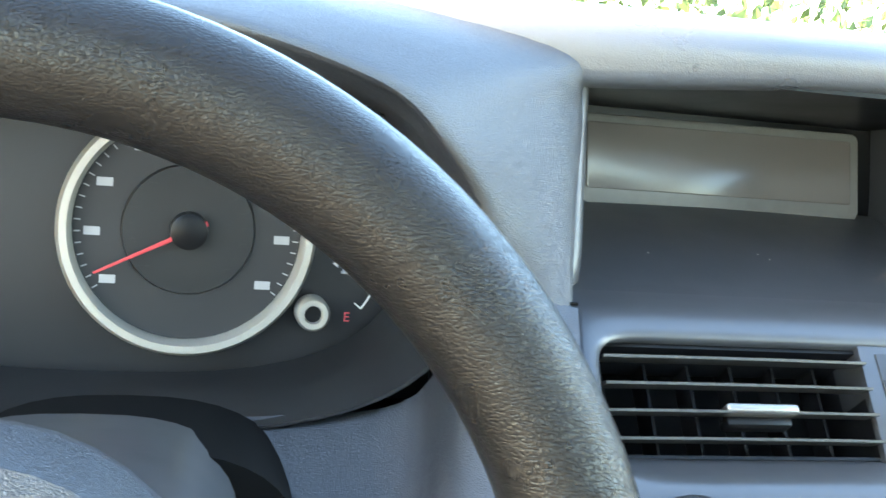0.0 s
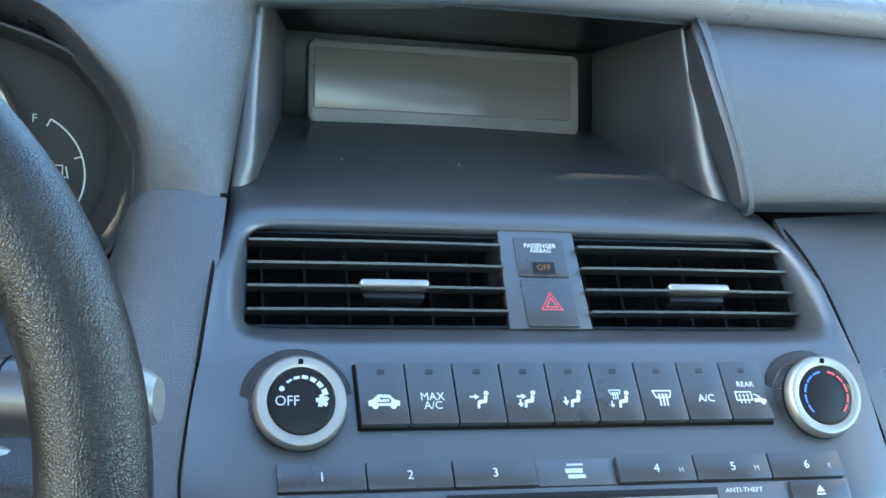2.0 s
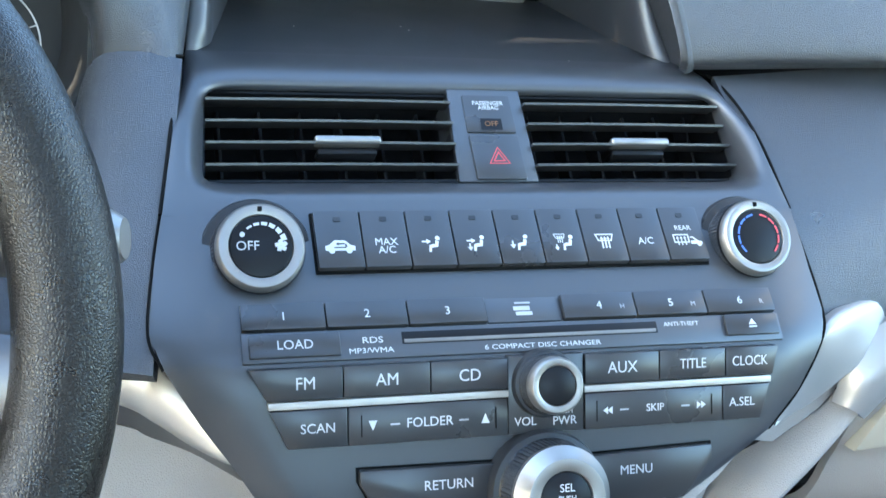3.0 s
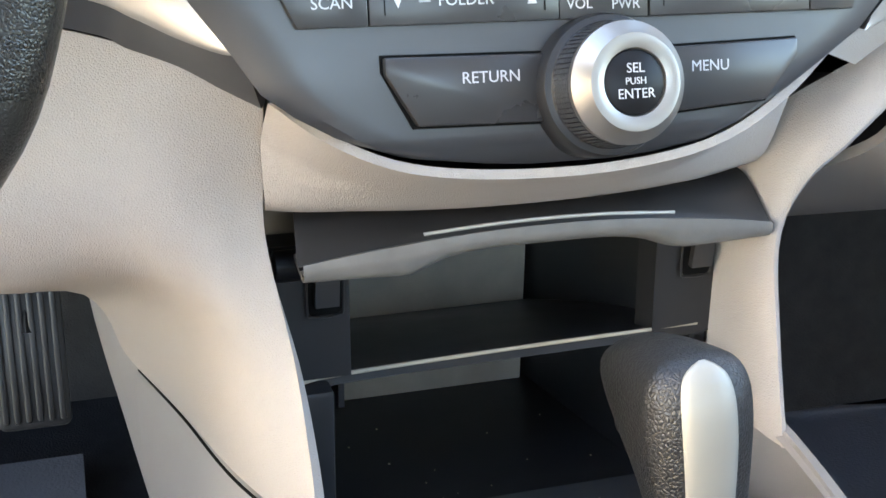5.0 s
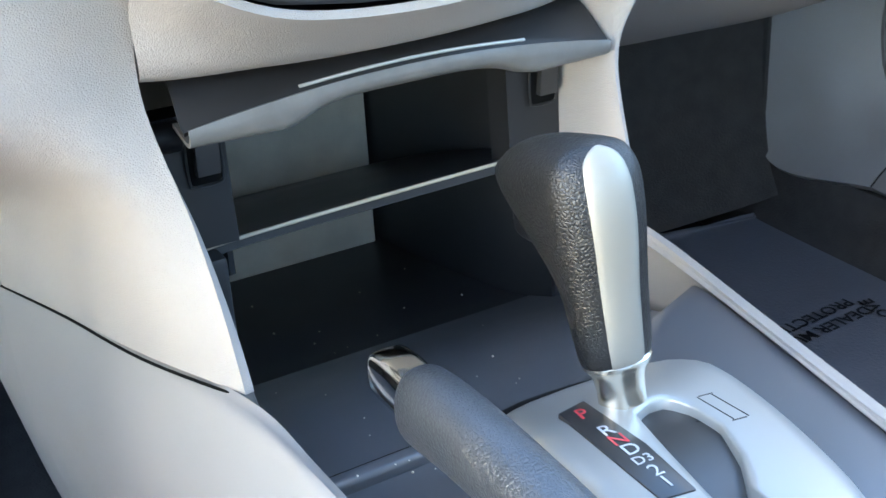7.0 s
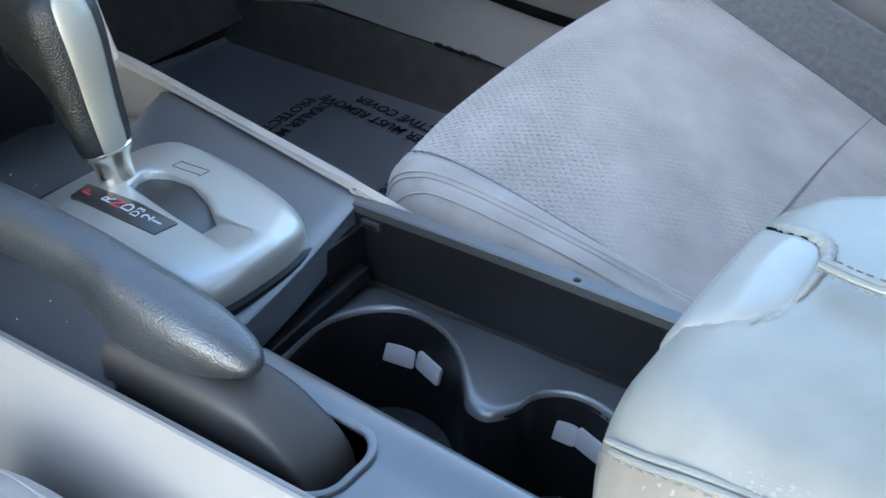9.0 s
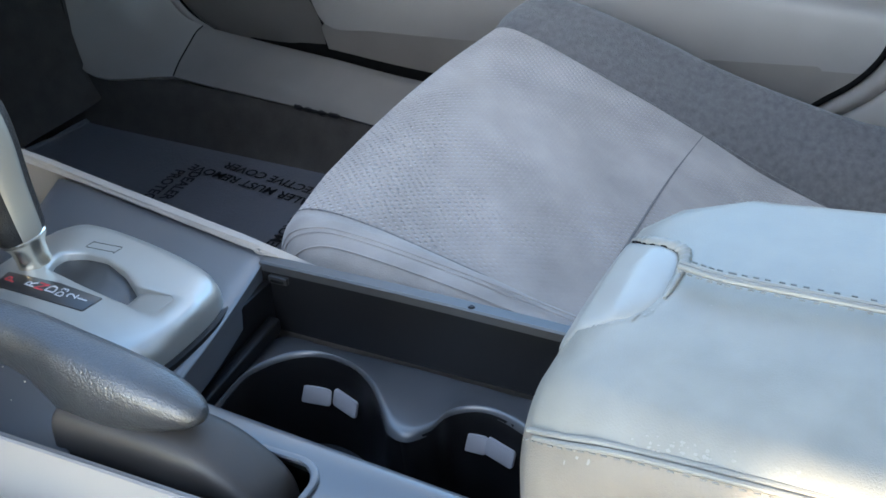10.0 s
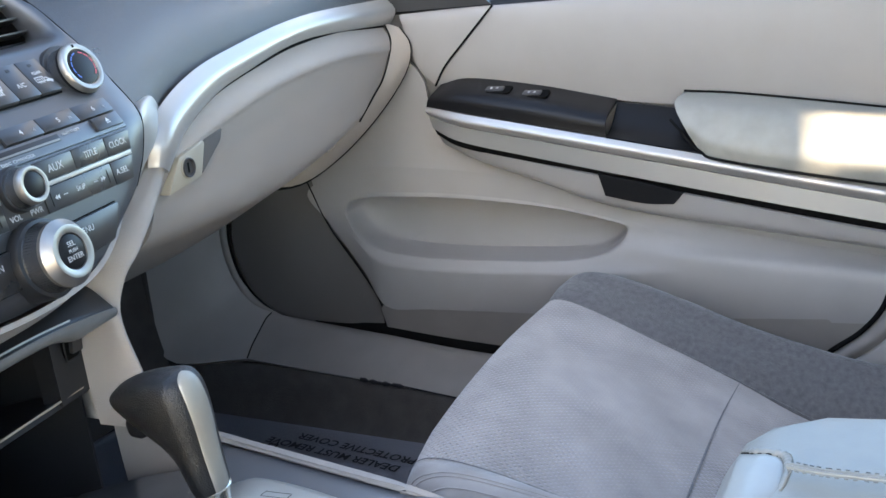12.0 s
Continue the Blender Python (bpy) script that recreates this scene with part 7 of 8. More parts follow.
# ---- passenger seat and footwells ----
NEAR_BOLSTER = [
    [(0.170, 0.374, 0.335), (0.150, 0.370, 0.335), (0.128, 0.35, 0.335), (0.118, 0.32, 0.335)],
    [(0.167, 0.388, 0.400), (0.148, 0.385, 0.400), (0.122, 0.366, 0.40), (0.108, 0.33, 0.39)],
    [(0.166, 0.388, 0.433), (0.148, 0.384, 0.433), (0.122, 0.362, 0.428), (0.106, 0.33, 0.41)],
    [(0.166, 0.372, 0.448), (0.148, 0.366, 0.449), (0.122, 0.346, 0.443), (0.104, 0.31, 0.41)],
    [(0.167, 0.330, 0.446), (0.148, 0.330, 0.452), (0.122, 0.320, 0.446), (0.103, 0.29, 0.41)],
    [(0.168, 0.250, 0.423), (0.150, 0.250, 0.436), (0.120, 0.245, 0.436), (0.102, 0.24, 0.40)],
    [(0.170, 0.150, 0.394), (0.152, 0.150, 0.414), (0.118, 0.150, 0.416), (0.100, 0.15, 0.38)],
    [(0.172, -0.15, 0.35), (0.152, -0.15, 0.385), (0.118, -0.15, 0.39), (0.100, -0.15, 0.36)]]


def seat(name, label, moved=0.0, turn=1, raised=0.0):
    """turn -1: mirrored, for the driver's side."""
    s = thing(name, label, "seat", group="front seats")
    part("cushion", loft([
        [(0.165, 0.372, 0.330), (0.30, 0.380, 0.33), (0.42, 0.382, 0.33), (0.535, 0.376, 0.33)],
        [(0.165, 0.388, 0.400), (0.30, 0.396, 0.405), (0.42, 0.398, 0.405), (0.533, 0.392, 0.400)],
        [(0.165, 0.388, 0.432), (0.30, 0.394, 0.438), (0.42, 0.395, 0.438), (0.532, 0.390, 0.434)],
        [(0.165, 0.374, 0.447), (0.30, 0.378, 0.451), (0.42, 0.378, 0.451), (0.530, 0.374, 0.447)],
        [(0.166, 0.340, 0.447), (0.30, 0.340, 0.450), (0.42, 0.340, 0.446), (0.528, 0.340, 0.438)],
        [(0.168, 0.270, 0.428), (0.30, 0.270, 0.424), (0.42, 0.270, 0.415), (0.526, 0.270, 0.404)],
        [(0.168, 0.200, 0.404), (0.30, 0.200, 0.394), (0.42, 0.200, 0.383), (0.525, 0.200, 0.371)],
        [(0.170, 0.100, 0.378), (0.30, 0.100, 0.356), (0.42, 0.100, 0.341), (0.525, 0.100, 0.324)],
        [(0.172, -0.15, 0.32), (0.30, -0.15, 0.29), (0.42, -0.15, 0.27), (0.525, -0.15, 0.25)]], 28, 48, 0.02), M_cloth, s, "light grey woven seat centre")
    edge = [(0.374, 0.335, 0.0), (0.391, 0.405, 0.002), (0.390, 0.434, 0.007), (0.374, 0.447, 0.010), (0.340, 0.4380, 0.014), (0.290, 0.4140, 0.020), (0.230, 0.3850, 0.026), (0.160, 0.3525, 0.038), (0.060, 0.3060, 0.064), (-0.15, 0.250, 0.105)]
    part("bolster", loft([[(0.524, y, z - 0.004), (0.545, y - 0.001, z + rise * 0.42), (0.570, y - 0.004, z + rise * 0.80), (0.592, y - 0.014, z + rise), (0.608, y - 0.032, z + rise * 0.45 - 0.01), (0.616, y - 0.05, z - 0.06)] for y, z, rise in edge], 24, 44, 0.01), M_cloth_d, s, "dark grey nubbly side bolster")
    part("bolster", loft(NEAR_BOLSTER, 20, 40, 0.02), M_cloth_s, s, "grey cloth side bolster")
    part("cross_seam", sweep([(0.172, 0.190, 0.4005), (0.30, 0.195, 0.3922), (0.42, 0.199, 0.3825), (0.525, 0.200, 0.3705)], oval(0.0012, 0.0003, 8), 14, (0, 0, 1)), M_cloth_d, s)
    # thin dark cloth lines paint the shade in the creases along both bolsters
    part("piping", sweep([(0.531, 0.391, 0.405), (0.530, 0.389, 0.4355), (0.5295, 0.373, 0.4485), (0.5280, 0.335, 0.4370), (0.5262, 0.270, 0.4055), (0.525, 0.200, 0.3725), (0.525, 0.10, 0.3258), (0.525, 0.02, 0.292)], oval(0.0007, 0.0003, 8), 36, (0, 0, 1)), M_cloth_d, s)
    part("piping", sweep([(0.166, 0.389, 0.405), (0.166, 0.389, 0.4335), (0.166, 0.373, 0.4490), (0.1665, 0.335, 0.4475), (0.168, 0.260, 0.4260), (0.169, 0.190, 0.4035), (0.170, 0.10, 0.3820)], oval(0.0008, 0.0003, 8), 36, (0, 0, 1)), M_cloth_d, s)
    part("backrest", hull(between([(-0.16, 0.352, 0.235, 0.36, 0.44, 3.0), (-0.19, 0.352, 0.24, 0.36, 0.70, 3.6), (-0.24, 0.352, 0.235, 0.37, 0.92, 3.6), (-0.30, 0.352, 0.215, 0.40, 1.00, 3.4), (-0.36, 0.352, 0.16, 0.50, 0.96, 3.0)], 16), 36), M_cloth_s, s, angle=70)
    part("base", box((0.13, -0.14, 0.205), (0.59, 0.34, 0.245), 0.015), M_carpet, s, "dark seat base")
    for k in (0.40, 0.47, 0.60):
        part("stitched_seam", sweep([Vector(spline(c, 50)[int(50 * k)]) + Vector((-0.0002, 0, 0.0004)) for c in NEAR_BOLSTER[1:7]], oval(0.0008, 0.0005, 6), 40, (0, 0, 1)), M_cloth_s, s)
    for ob in s.children:
        for v in ob.data.vertices:
            v.co.y += (0.005 + 0.012 * min(1, max(0, v.co.x - 0.10) / 0.12)) * min(1, max(0, v.co.y - 0.25) / 0.12)
        ob.data.transform(Matrix.Translation((moved, 0, raised)) @ Matrix.Diagonal((turn, 1, 1, 1)))
        if turn < 0:
            ob.data.flip_normals()


def footwell():
    bm = loft([[(0.155, 0.40, 0.217), (0.40, 0.40, 0.217), (0.585, 0.40, 0.217)], [(0.155, 0.75, 0.217), (0.40, 0.75, 0.217), (0.600, 0.75, 0.217)],
               [(0.155, 0.98, 0.220), (0.40, 0.98, 0.220), (0.606, 0.97, 0.220)], [(0.155, 1.02, 0.232), (0.40, 1.02, 0.232), (0.606, 0.995, 0.224)]], 16, 20, 0.006)
    side = loft([[(0.560, 0.30, 0.203), (0.575, 0.75, 0.203), (0.585, 1.20, 0.203)], [(0.605, 0.30, 0.216), (0.612, 0.75, 0.220), (0.606, 1.20, 0.226)], [(0.632, 0.30, 0.246), (0.634, 0.75, 0.272), (0.600, 1.20, 0.288)], [(0.650, 0.30, 0.25), (0.650, 0.75, 0.276), (0.62, 1.20, 0.292)]], 16, 10, 0.004)
    wall = loft([[(0.612, 1.00, 0.21), (0.612, 1.00, 0.40), (0.612, 1.00, 0.60)], [(0.600, 1.12, 0.22), (0.595, 1.12, 0.40), (0.595, 1.12, 0.60)], [(0.56, 1.28, 0.25), (0.55, 1.28, 0.40), (0.55, 1.28, 0.60)]], 8, 8, 0.01)
    tagged(part("wall_footwell_side", wall, M_side), "dark carpeted side of the passenger footwell", "wall", kind="structure")
    tagged(part("floor_side_carpet", side, M_side), "brown-grey carpet rising to the door sill", "carpet", kind="structure")
    mat = tagged(part("floor_mat", bm, M_mat), "dark floor mat under a protective film with printed words", "floor mat")
    for t, x, y, turn in (("DEALER MUST REMOVE", 0.5385, 0.700, 81), ("PROTECTIVE COVER", 0.5585, 0.676, 81), ("DEALER MUST REMOVE", 0.4435, 0.781, 183), ("PROTECTIVE COVER", 0.4525, 0.802, 183), ("DEALER MUST REMOVE", 0.392, 0.612, 3), ("PROTECTIVE COVER", 0.400, 0.590, 3)):
        lettering("lettering", t, Matrix.Translation((x, y, 0.2192)) @ Matrix.Rotation(radians(turn), 4, "Z"), 0.0195, M_print, mat, bold=0.0003)
    d = loft([[(-0.60, 0.40, 0.217), (-0.40, 0.40, 0.217), (-0.22, 0.40, 0.217)], [(-0.60, 0.80, 0.217), (-0.40, 0.80, 0.217), (-0.22, 0.80, 0.217)], [(-0.60, 1.10, 0.24), (-0.40, 1.10, 0.24), (-0.22, 1.10, 0.24)]], 10, 10, 0.005)
    dm = tagged(part("floor_mat", d, M_mat), "dark floor mat in the driver's footwell", "floor mat")
    lettering("lettering", "COVER", Matrix.Translation((-0.235, 0.93, 0.2275)) @ Matrix.Rotation(radians(-82), 4, "Z"), 0.03, M_print, dm)
    p = thing("accelerator_pedal", "ribbed dark metal accelerator pedal", "pedal")
    m = look((-0.249, 1.0, 0.383), (-0.249, 1.4, 0.28))
    part("plate", prism(rounded(0.052, 0.108, 0.006, 4), m, 0.006, 0.002), M_bin, p)
    for i in range(6):
        part("rib", prism(rounded(0.0045, 0.098, 0.002, 3), m @ Matrix.Translation((-0.0200 + 0.008 * i, 0, 0.006)), 0.0025, 0.001), M_bin, p)
    part("stem", sweep([(-0.249, 1.002, 0.40), (-0.249, 1.06, 0.50), (-0.249, 1.16, 0.58), (-0.249, 1.29, 0.60)], oval(0.008, 0.006, 10), 12, (1, 0, 0)), M_black, p)


seat("passenger_seat", "grey cloth passenger seat cushion with darker bolsters")
# driver's seat stays out of view; added to shade the console's side panel
seat("driver_seat", "unseen grey cloth driver seat, added to shade the console side", -0.048, -1, 0.02)
footwell()


# ---- passenger door and side of the footwell ----
def door():
    d = thing("passenger_door", "closed beige passenger door with grey armrest and silver strip", "car door")
    part("upper_panel", loft([
        [(0.735, 0.64, 0.728), (0.735, 0.52, 0.735), (0.735, 0.30, 0.741), (0.735, 0.05, 0.741), (0.735, -0.3, 0.738)],
        [(0.727, 0.64, 0.727), (0.727, 0.52, 0.733), (0.727, 0.30, 0.738), (0.727, 0.05, 0.738), (0.727, -0.3, 0.735)],
        [(0.722, 0.635, 0.715), (0.722, 0.52, 0.712), (0.722, 0.30, 0.708), (0.722, 0.05, 0.704), (0.722, -0.3, 0.70)],
        [(0.722, 0.62, 0.665), (0.722, 0.52, 0.665), (0.722, 0.30, 0.660), (0.722, 0.05, 0.655), (0.722, -0.3, 0.65)],
        [(0.728, 0.60, 0.640), (0.728, 0.52, 0.635), (0.728, 0.30, 0.615), (0.728, 0.05, 0.595), (0.728, -0.3, 0.57)]], 28, 16, 0.01), M_door, d, "pale beige upper door panel")
    part("mid_panel", loft([
        [(0.725, 0.72, 0.735), (0.722, 0.62, 0.66), (0.722, 0.60, 0.585), (0.722, 0.50, 0.57), (0.722, 0.30, 0.535), (0.722, 0.05, 0.500), (0.722, -0.3, 0.47)],
        [(0.720, 0.76, 0.66), (0.717, 0.695, 0.60), (0.716, 0.62, 0.562), (0.716, 0.50, 0.546), (0.714, 0.30, 0.51), (0.711, 0.05, 0.475), (0.710, -0.3, 0.45)],
        [(0.7075, 0.786, 0.509), (0.7085, 0.704, 0.535), (0.7105, 0.595, 0.537), (0.7105, 0.484, 0.526), (0.7075, 0.299, 0.482), (0.706, -0.002, 0.441), (0.706, -0.3, 0.41)]], 30, 12, 0.006), M_door, d, "beige grained middle door panel")
    # lower panel: one skin from its outer edge over the rolled rim down into the pocket
    outer = [(0.704, 0.786, 0.507), (0.706, 0.704, 0.537), (0.708, 0.595, 0.539), (0.708, 0.484, 0.528), (0.706, 0.393, 0.506), (0.704, 0.299, 0.486), (0.703, 0.172, 0.465), (0.703, -0.06, 0.437), (0.685, -0.06, 0.428),
             (0.683, -0.06, 0.392), (0.685, 0.17, 0.376), (0.686, 0.40, 0.366), (0.687, 0.533, 0.361), (0.688, 0.619, 0.358), (0.690, 0.681, 0.357), (0.698, 0.714, 0.403), (0.702, 0.757, 0.462)]
    rim = [(0.702, 0.728, 0.486), (0.704, 0.708, 0.499), (0.705, 0.612, 0.503), (0.705, 0.521, 0.500), (0.705, 0.449, 0.494), (0.704, 0.386, 0.483), (0.702, 0.360, 0.476), (0.698, 0.359, 0.466), (0.692, 0.369, 0.454),
           (0.689, 0.391, 0.442), (0.688, 0.433, 0.434), (0.688, 0.505, 0.430), (0.688, 0.581, 0.428), (0.689, 0.644, 0.430), (0.691, 0.684, 0.436), (0.695, 0.711, 0.448), (0.699, 0.726, 0.468)]
    hub = Vector((0.70, 0.545, 0.468))
    blend = lambda k, dx: [tuple(Vector(a).lerp(Vector(b), k) + Vector((dx, 0, 0))) for a, b in zip(outer, rim)]
    sink = lambda ky, kz, x: [(x + (r[0] - 0.70) * 0.5 if x < 0.715 else x, hub.y + (r[1] - hub.y) * ky, hub.z + (r[2] - hub.z) * kz) for r in rim]
    shelf = [0, 0, 0, 0, 0, 0.1, 0.5, 0.9, 1, 1, 1, 1, 1, 1, 0.8, 0.35, 0.1]
    ledge = lambda k, out: [(x - out * w, y, z) for (x, y, z), w in zip(blend(k, 0.0), shelf)]
    part("lower_panel", ring_skin([outer, ledge(0.35, 0.005), ledge(0.78, 0.0105), ledge(0.82, 0.0102), ledge(0.86, 0.0085), blend(0.95, -0.0026), blend(0.99, -0.0022), blend(1.0, -0.0012), [(x + 0.0025, hub.y + (y - hub.y) * 0.992, hub.z + (z - hub.z) * 0.985) for x, y, z in rim]], 6), M_door, d, "beige lower door panel with a rolled pocket rim", angle=75)
    part("map_pocket", ring_skin([[(x + 0.0025, hub.y + (y - hub.y) * 0.992, hub.z + (z - hub.z) * 0.985) for x, y, z in rim], sink(0.985, 0.975, 0.714), sink(0.975, 0.965, 0.726), sink(0.93, 0.90, 0.734), sink(0.6, 0.5, 0.737), sink(0.15, 0.12, 0.737)], 6, None, True), M_door, d, "hollow door pocket", angle=60)
    part("speaker_panel", loft([
        [(0.705, 0.786, 0.536), (0.702, 0.845, 0.528), (0.705, 0.906, 0.510)],
        [(0.705, 0.763, 0.459), (0.699, 0.840, 0.446), (0.705, 0.916, 0.429)],
        [(0.705, 0.742, 0.429), (0.698, 0.826, 0.412), (0.705, 0.910, 0.392)],
        [(0.705, 0.717, 0.392), (0.698, 0.803, 0.374), (0.705, 0.889, 0.354)],
        [(0.705, 0.698, 0.360), (0.700, 0.770, 0.342), (0.705, 0.843, 0.325)],
        [(0.706, 0.695, 0.322), (0.705, 0.730, 0.318), (0.706, 0.765, 0.315)]], 18, 24, 0.006), M_spk, d, "darker grey-brown speaker cover")
    part("panel_joint", sweep([(0.7035, 0.786, 0.520), (0.7025, 0.760, 0.460), (0.700, 0.715, 0.395), (0.699, 0.694, 0.358), (0.704, 0.692, 0.322)], oval(0.0009, 0.0009, 6), 14, (1, 0, 0)), M_gap, d)
    part("lower_band", loft([
        [(0.691, 0.686, 0.3575), (0.6875, 0.60, 0.3590), (0.6865, 0.50, 0.3625), (0.6855, 0.33, 0.369), (0.6835, 0.07, 0.386), (0.6835, -0.2, 0.396)],
        [(0.6945, 0.691, 0.350), (0.6925, 0.60, 0.345), (0.692, 0.50, 0.342), (0.692, 0.33, 0.34), (0.692, 0.07, 0.34), (0.692, -0.2, 0.34)],
        [(0.7035, 0.690, 0.322), (0.7025, 0.60, 0.313), (0.7025, 0.50, 0.306), (0.7025, 0.33, 0.296), (0.7025, 0.07, 0.29), (0.7025, -0.2, 0.29)]], 24, 8, 0.002), M_sill, d, "darker band along the door's foot")
    # armrest blade: bezel, silver strip, lower blade
    part("switch_bezel", loft([
        [(0.722, 0.590, 0.643), (0.722, 0.55, 0.650), (0.722, 0.46, 0.640), (0.722, 0.37, 0.6235)],
        [(0.690, 0.594, 0.632), (0.680, 0.55, 0.6365), (0.674, 0.46, 0.628), (0.674, 0.37, 0.612)],
        [(0.688, 0.597, 0.622), (0.676, 0.55, 0.618), (0.668, 0.46, 0.606), (0.668, 0.37, 0.592)]], 20, 10, 0.004), M_black, d, "black window switch bezel")
    for y, n in ((0.508, "lock_switch"), (0.462, "window_switch")):
        m = Matrix.Translation((0.697, y, 0.6400 - (0.508 - y) * 0.11)) @ Matrix.Rotation(radians(-14), 4, "Y") @ Matrix.Rotation(radians(90), 4, "Z")
        sw = part(n, prism(rounded(0.036, 0.020, 0.004, 4), m, 0.0012, 0.0005, 0.003), M_gap, d)
        part("rocker", prism(rounded(0.022, 0.012, 0.002, 3), m @ Matrix.Translation((0.002, 0, 0.001)), 0.0018, 0.0006), M_panel, sw)
        part("mark", bars([(-0.003, 0, 0.0026, 0.004, 0), (0.004, 0, 0.0026, 0.004, 0)], m @ Matrix.Translation((0.002, 0, 0.0030))), M_white, sw)
    part("silver_strip", loft([
        [(0.690, 0.598, 0.622), (0.676, 0.55, 0.6165), (0.667, 0.46, 0.605), (0.664, 0.30, 0.580), (0.664, 0.05, 0.540), (0.664, -0.3, 0.49)],
        [(0.686, 0.598, 0.617), (0.670, 0.55, 0.609), (0.661, 0.46, 0.597), (0.658, 0.30, 0.572), (0.658, 0.05, 0.532), (0.658, -0.3, 0.482)],
        [(0.690, 0.597, 0.612), (0.674, 0.55, 0.602), (0.666, 0.46, 0.589), (0.664, 0.30, 0.563), (0.664, 0.05, 0.522), (0.664, -0.3, 0.472)]], 30, 8, 0.004), M_trim, d, "satin silver strip")
    part("blade", loft([
        [(0.690, 0.596, 0.611), (0.675, 0.55, 0.601), (0.667, 0.46, 0.588), (0.665, 0.30, 0.562), (0.665, 0.05, 0.521), (0.665, -0.3, 0.471)],
        [(0.690, 0.592, 0.595), (0.676, 0.55, 0.582), (0.668, 0.46, 0.567), (0.664, 0.30, 0.540), (0.662, 0.05, 0.500), (0.662, -0.3, 0.45)]], 30, 8, 0.004), M_blade, d, "satin grey armrest blade")
    part("blade_groove", loft([
        [(0.694, 0.592, 0.594), (0.680, 0.55, 0.581), (0.673, 0.46, 0.566), (0.670, 0.30, 0.539), (0.668, 0.05, 0.499), (0.668, -0.3, 0.45)],
        [(0.694, 0.588, 0.586), (0.682, 0.55, 0.573), (0.676, 0.46, 0.558), (0.674, 0.30, 0.530), (0.672, 0.05, 0.489), (0.672, -0.3, 0.44)]], 30, 4, 0.004), M_gap, d, "dark groove under the blade")
    part("lower_blade", loft([
        [(0.694, 0.588, 0.587), (0.682, 0.55, 0.574), (0.674, 0.46, 0.558), (0.670, 0.385, 0.546), (0.670, 0.30, 0.530), (0.668, 0.05, 0.488), (0.668, -0.3, 0.44)],
        [(0.700, 0.580, 0.572), (0.690, 0.53, 0.554), (0.682, 0.46, 0.536), (0.678, 0.385, 0.514), (0.676, 0.30, 0.500), (0.674, 0.05, 0.470), (0.674, -0.3, 0.43)],
        [(0.718, 0.560, 0.560), (0.712, 0.50, 0.540), (0.708, 0.43, 0.518), (0.704, 0.385, 0.504), (0.702, 0.30, 0.490), (0.698, 0.05, 0.462), (0.696, -0.3, 0.42)]], 34, 12, 0.004), M_door, d, "beige lower armrest blade")
    part("pull_recess", loft([[(0.667, 0.381, 0.549), (0.667, 0.33, 0.540), (0.666, 0.283, 0.529)], [(0.670, 0.374, 0.522), (0.671, 0.33, 0.514), (0.668, 0.295, 0.515)]], 14, 6, 0.003), M_black, d, "black finger recess in the armrest")
    # padded rest
    part("armrest_pad", loft([
        [(0.722, 0.290, 0.632), (0.722, 0.22, 0.628), (0.722, 0.05, 0.610), (0.722, -0.3, 0.57)],
        [(0.690, 0.296, 0.626), (0.680, 0.22, 0.618), (0.676, 0.05, 0.598), (0.676, -0.3, 0.558)],
        [(0.672, 0.284, 0.606), (0.660, 0.23, 0.588), (0.656, 0.05, 0.566), (0.656, -0.3, 0.53)],
        [(0.668, 0.266, 0.578), (0.660, 0.23, 0.568), (0.658, 0.05, 0.545), (0.658, -0.3, 0.51)]], 24, 16, 0.006), M_arm, d, "pale grey padded armrest")
    part("pad_seam", sweep([(0.676, 0.2985, 0.610), (0.671, 0.2850, 0.597), (0.6665, 0.2640, 0.5765), (0.6585, 0.230, 0.5675), (0.6565, 0.05, 0.5440), (0.6565, -0.3, 0.509)], oval(0.0016, 0.0016, 8), 36, (1, 0, 0)), M_gap, d, "dark joint under the padded rest")
    # upper line paints the faint shadow where the pad meets the door panel
    part("pad_seam", sweep([(0.7205, 0.292, 0.6330), (0.7205, 0.22, 0.6290), (0.7205, 0.05, 0.6110), (0.7205, -0.3, 0.571)], oval(0.0012, 0.0012, 8), 20, (1, 0, 0)), M_gap, d)
    part("pull_well", loft([[(0.722, 0.37, 0.620), (0.722, 0.29, 0.612)], [(0.692, 0.37, 0.598), (0.690, 0.27, 0.590)], [(0.668, 0.37, 0.592), (0.666, 0.262, 0.575)]], 6, 8, 0.003), M_black, d)
    part("front_joint", sweep([(0.7195, 0.515, 0.736), (0.7195, 0.557, 0.692), (0.7195, 0.582, 0.665), (0.7200, 0.597, 0.641)], oval(0.0014, 0.0014, 6), 14, (1, 0, 0)), M_gap, d)
    part("core", loft([[(0.745, 0.82, 0.735), (0.745, 0.40, 0.735), (0.745, -0.35, 0.725)], [(0.748, 0.90, 0.52), (0.748, 0.40, 0.52), (0.748, -0.35, 0.52)], [(0.735, 0.88, 0.33), (0.735, 0.40, 0.29), (0.735, -0.35, 0.28)]], 12, 10, 0.02), M_door, d)
    return d


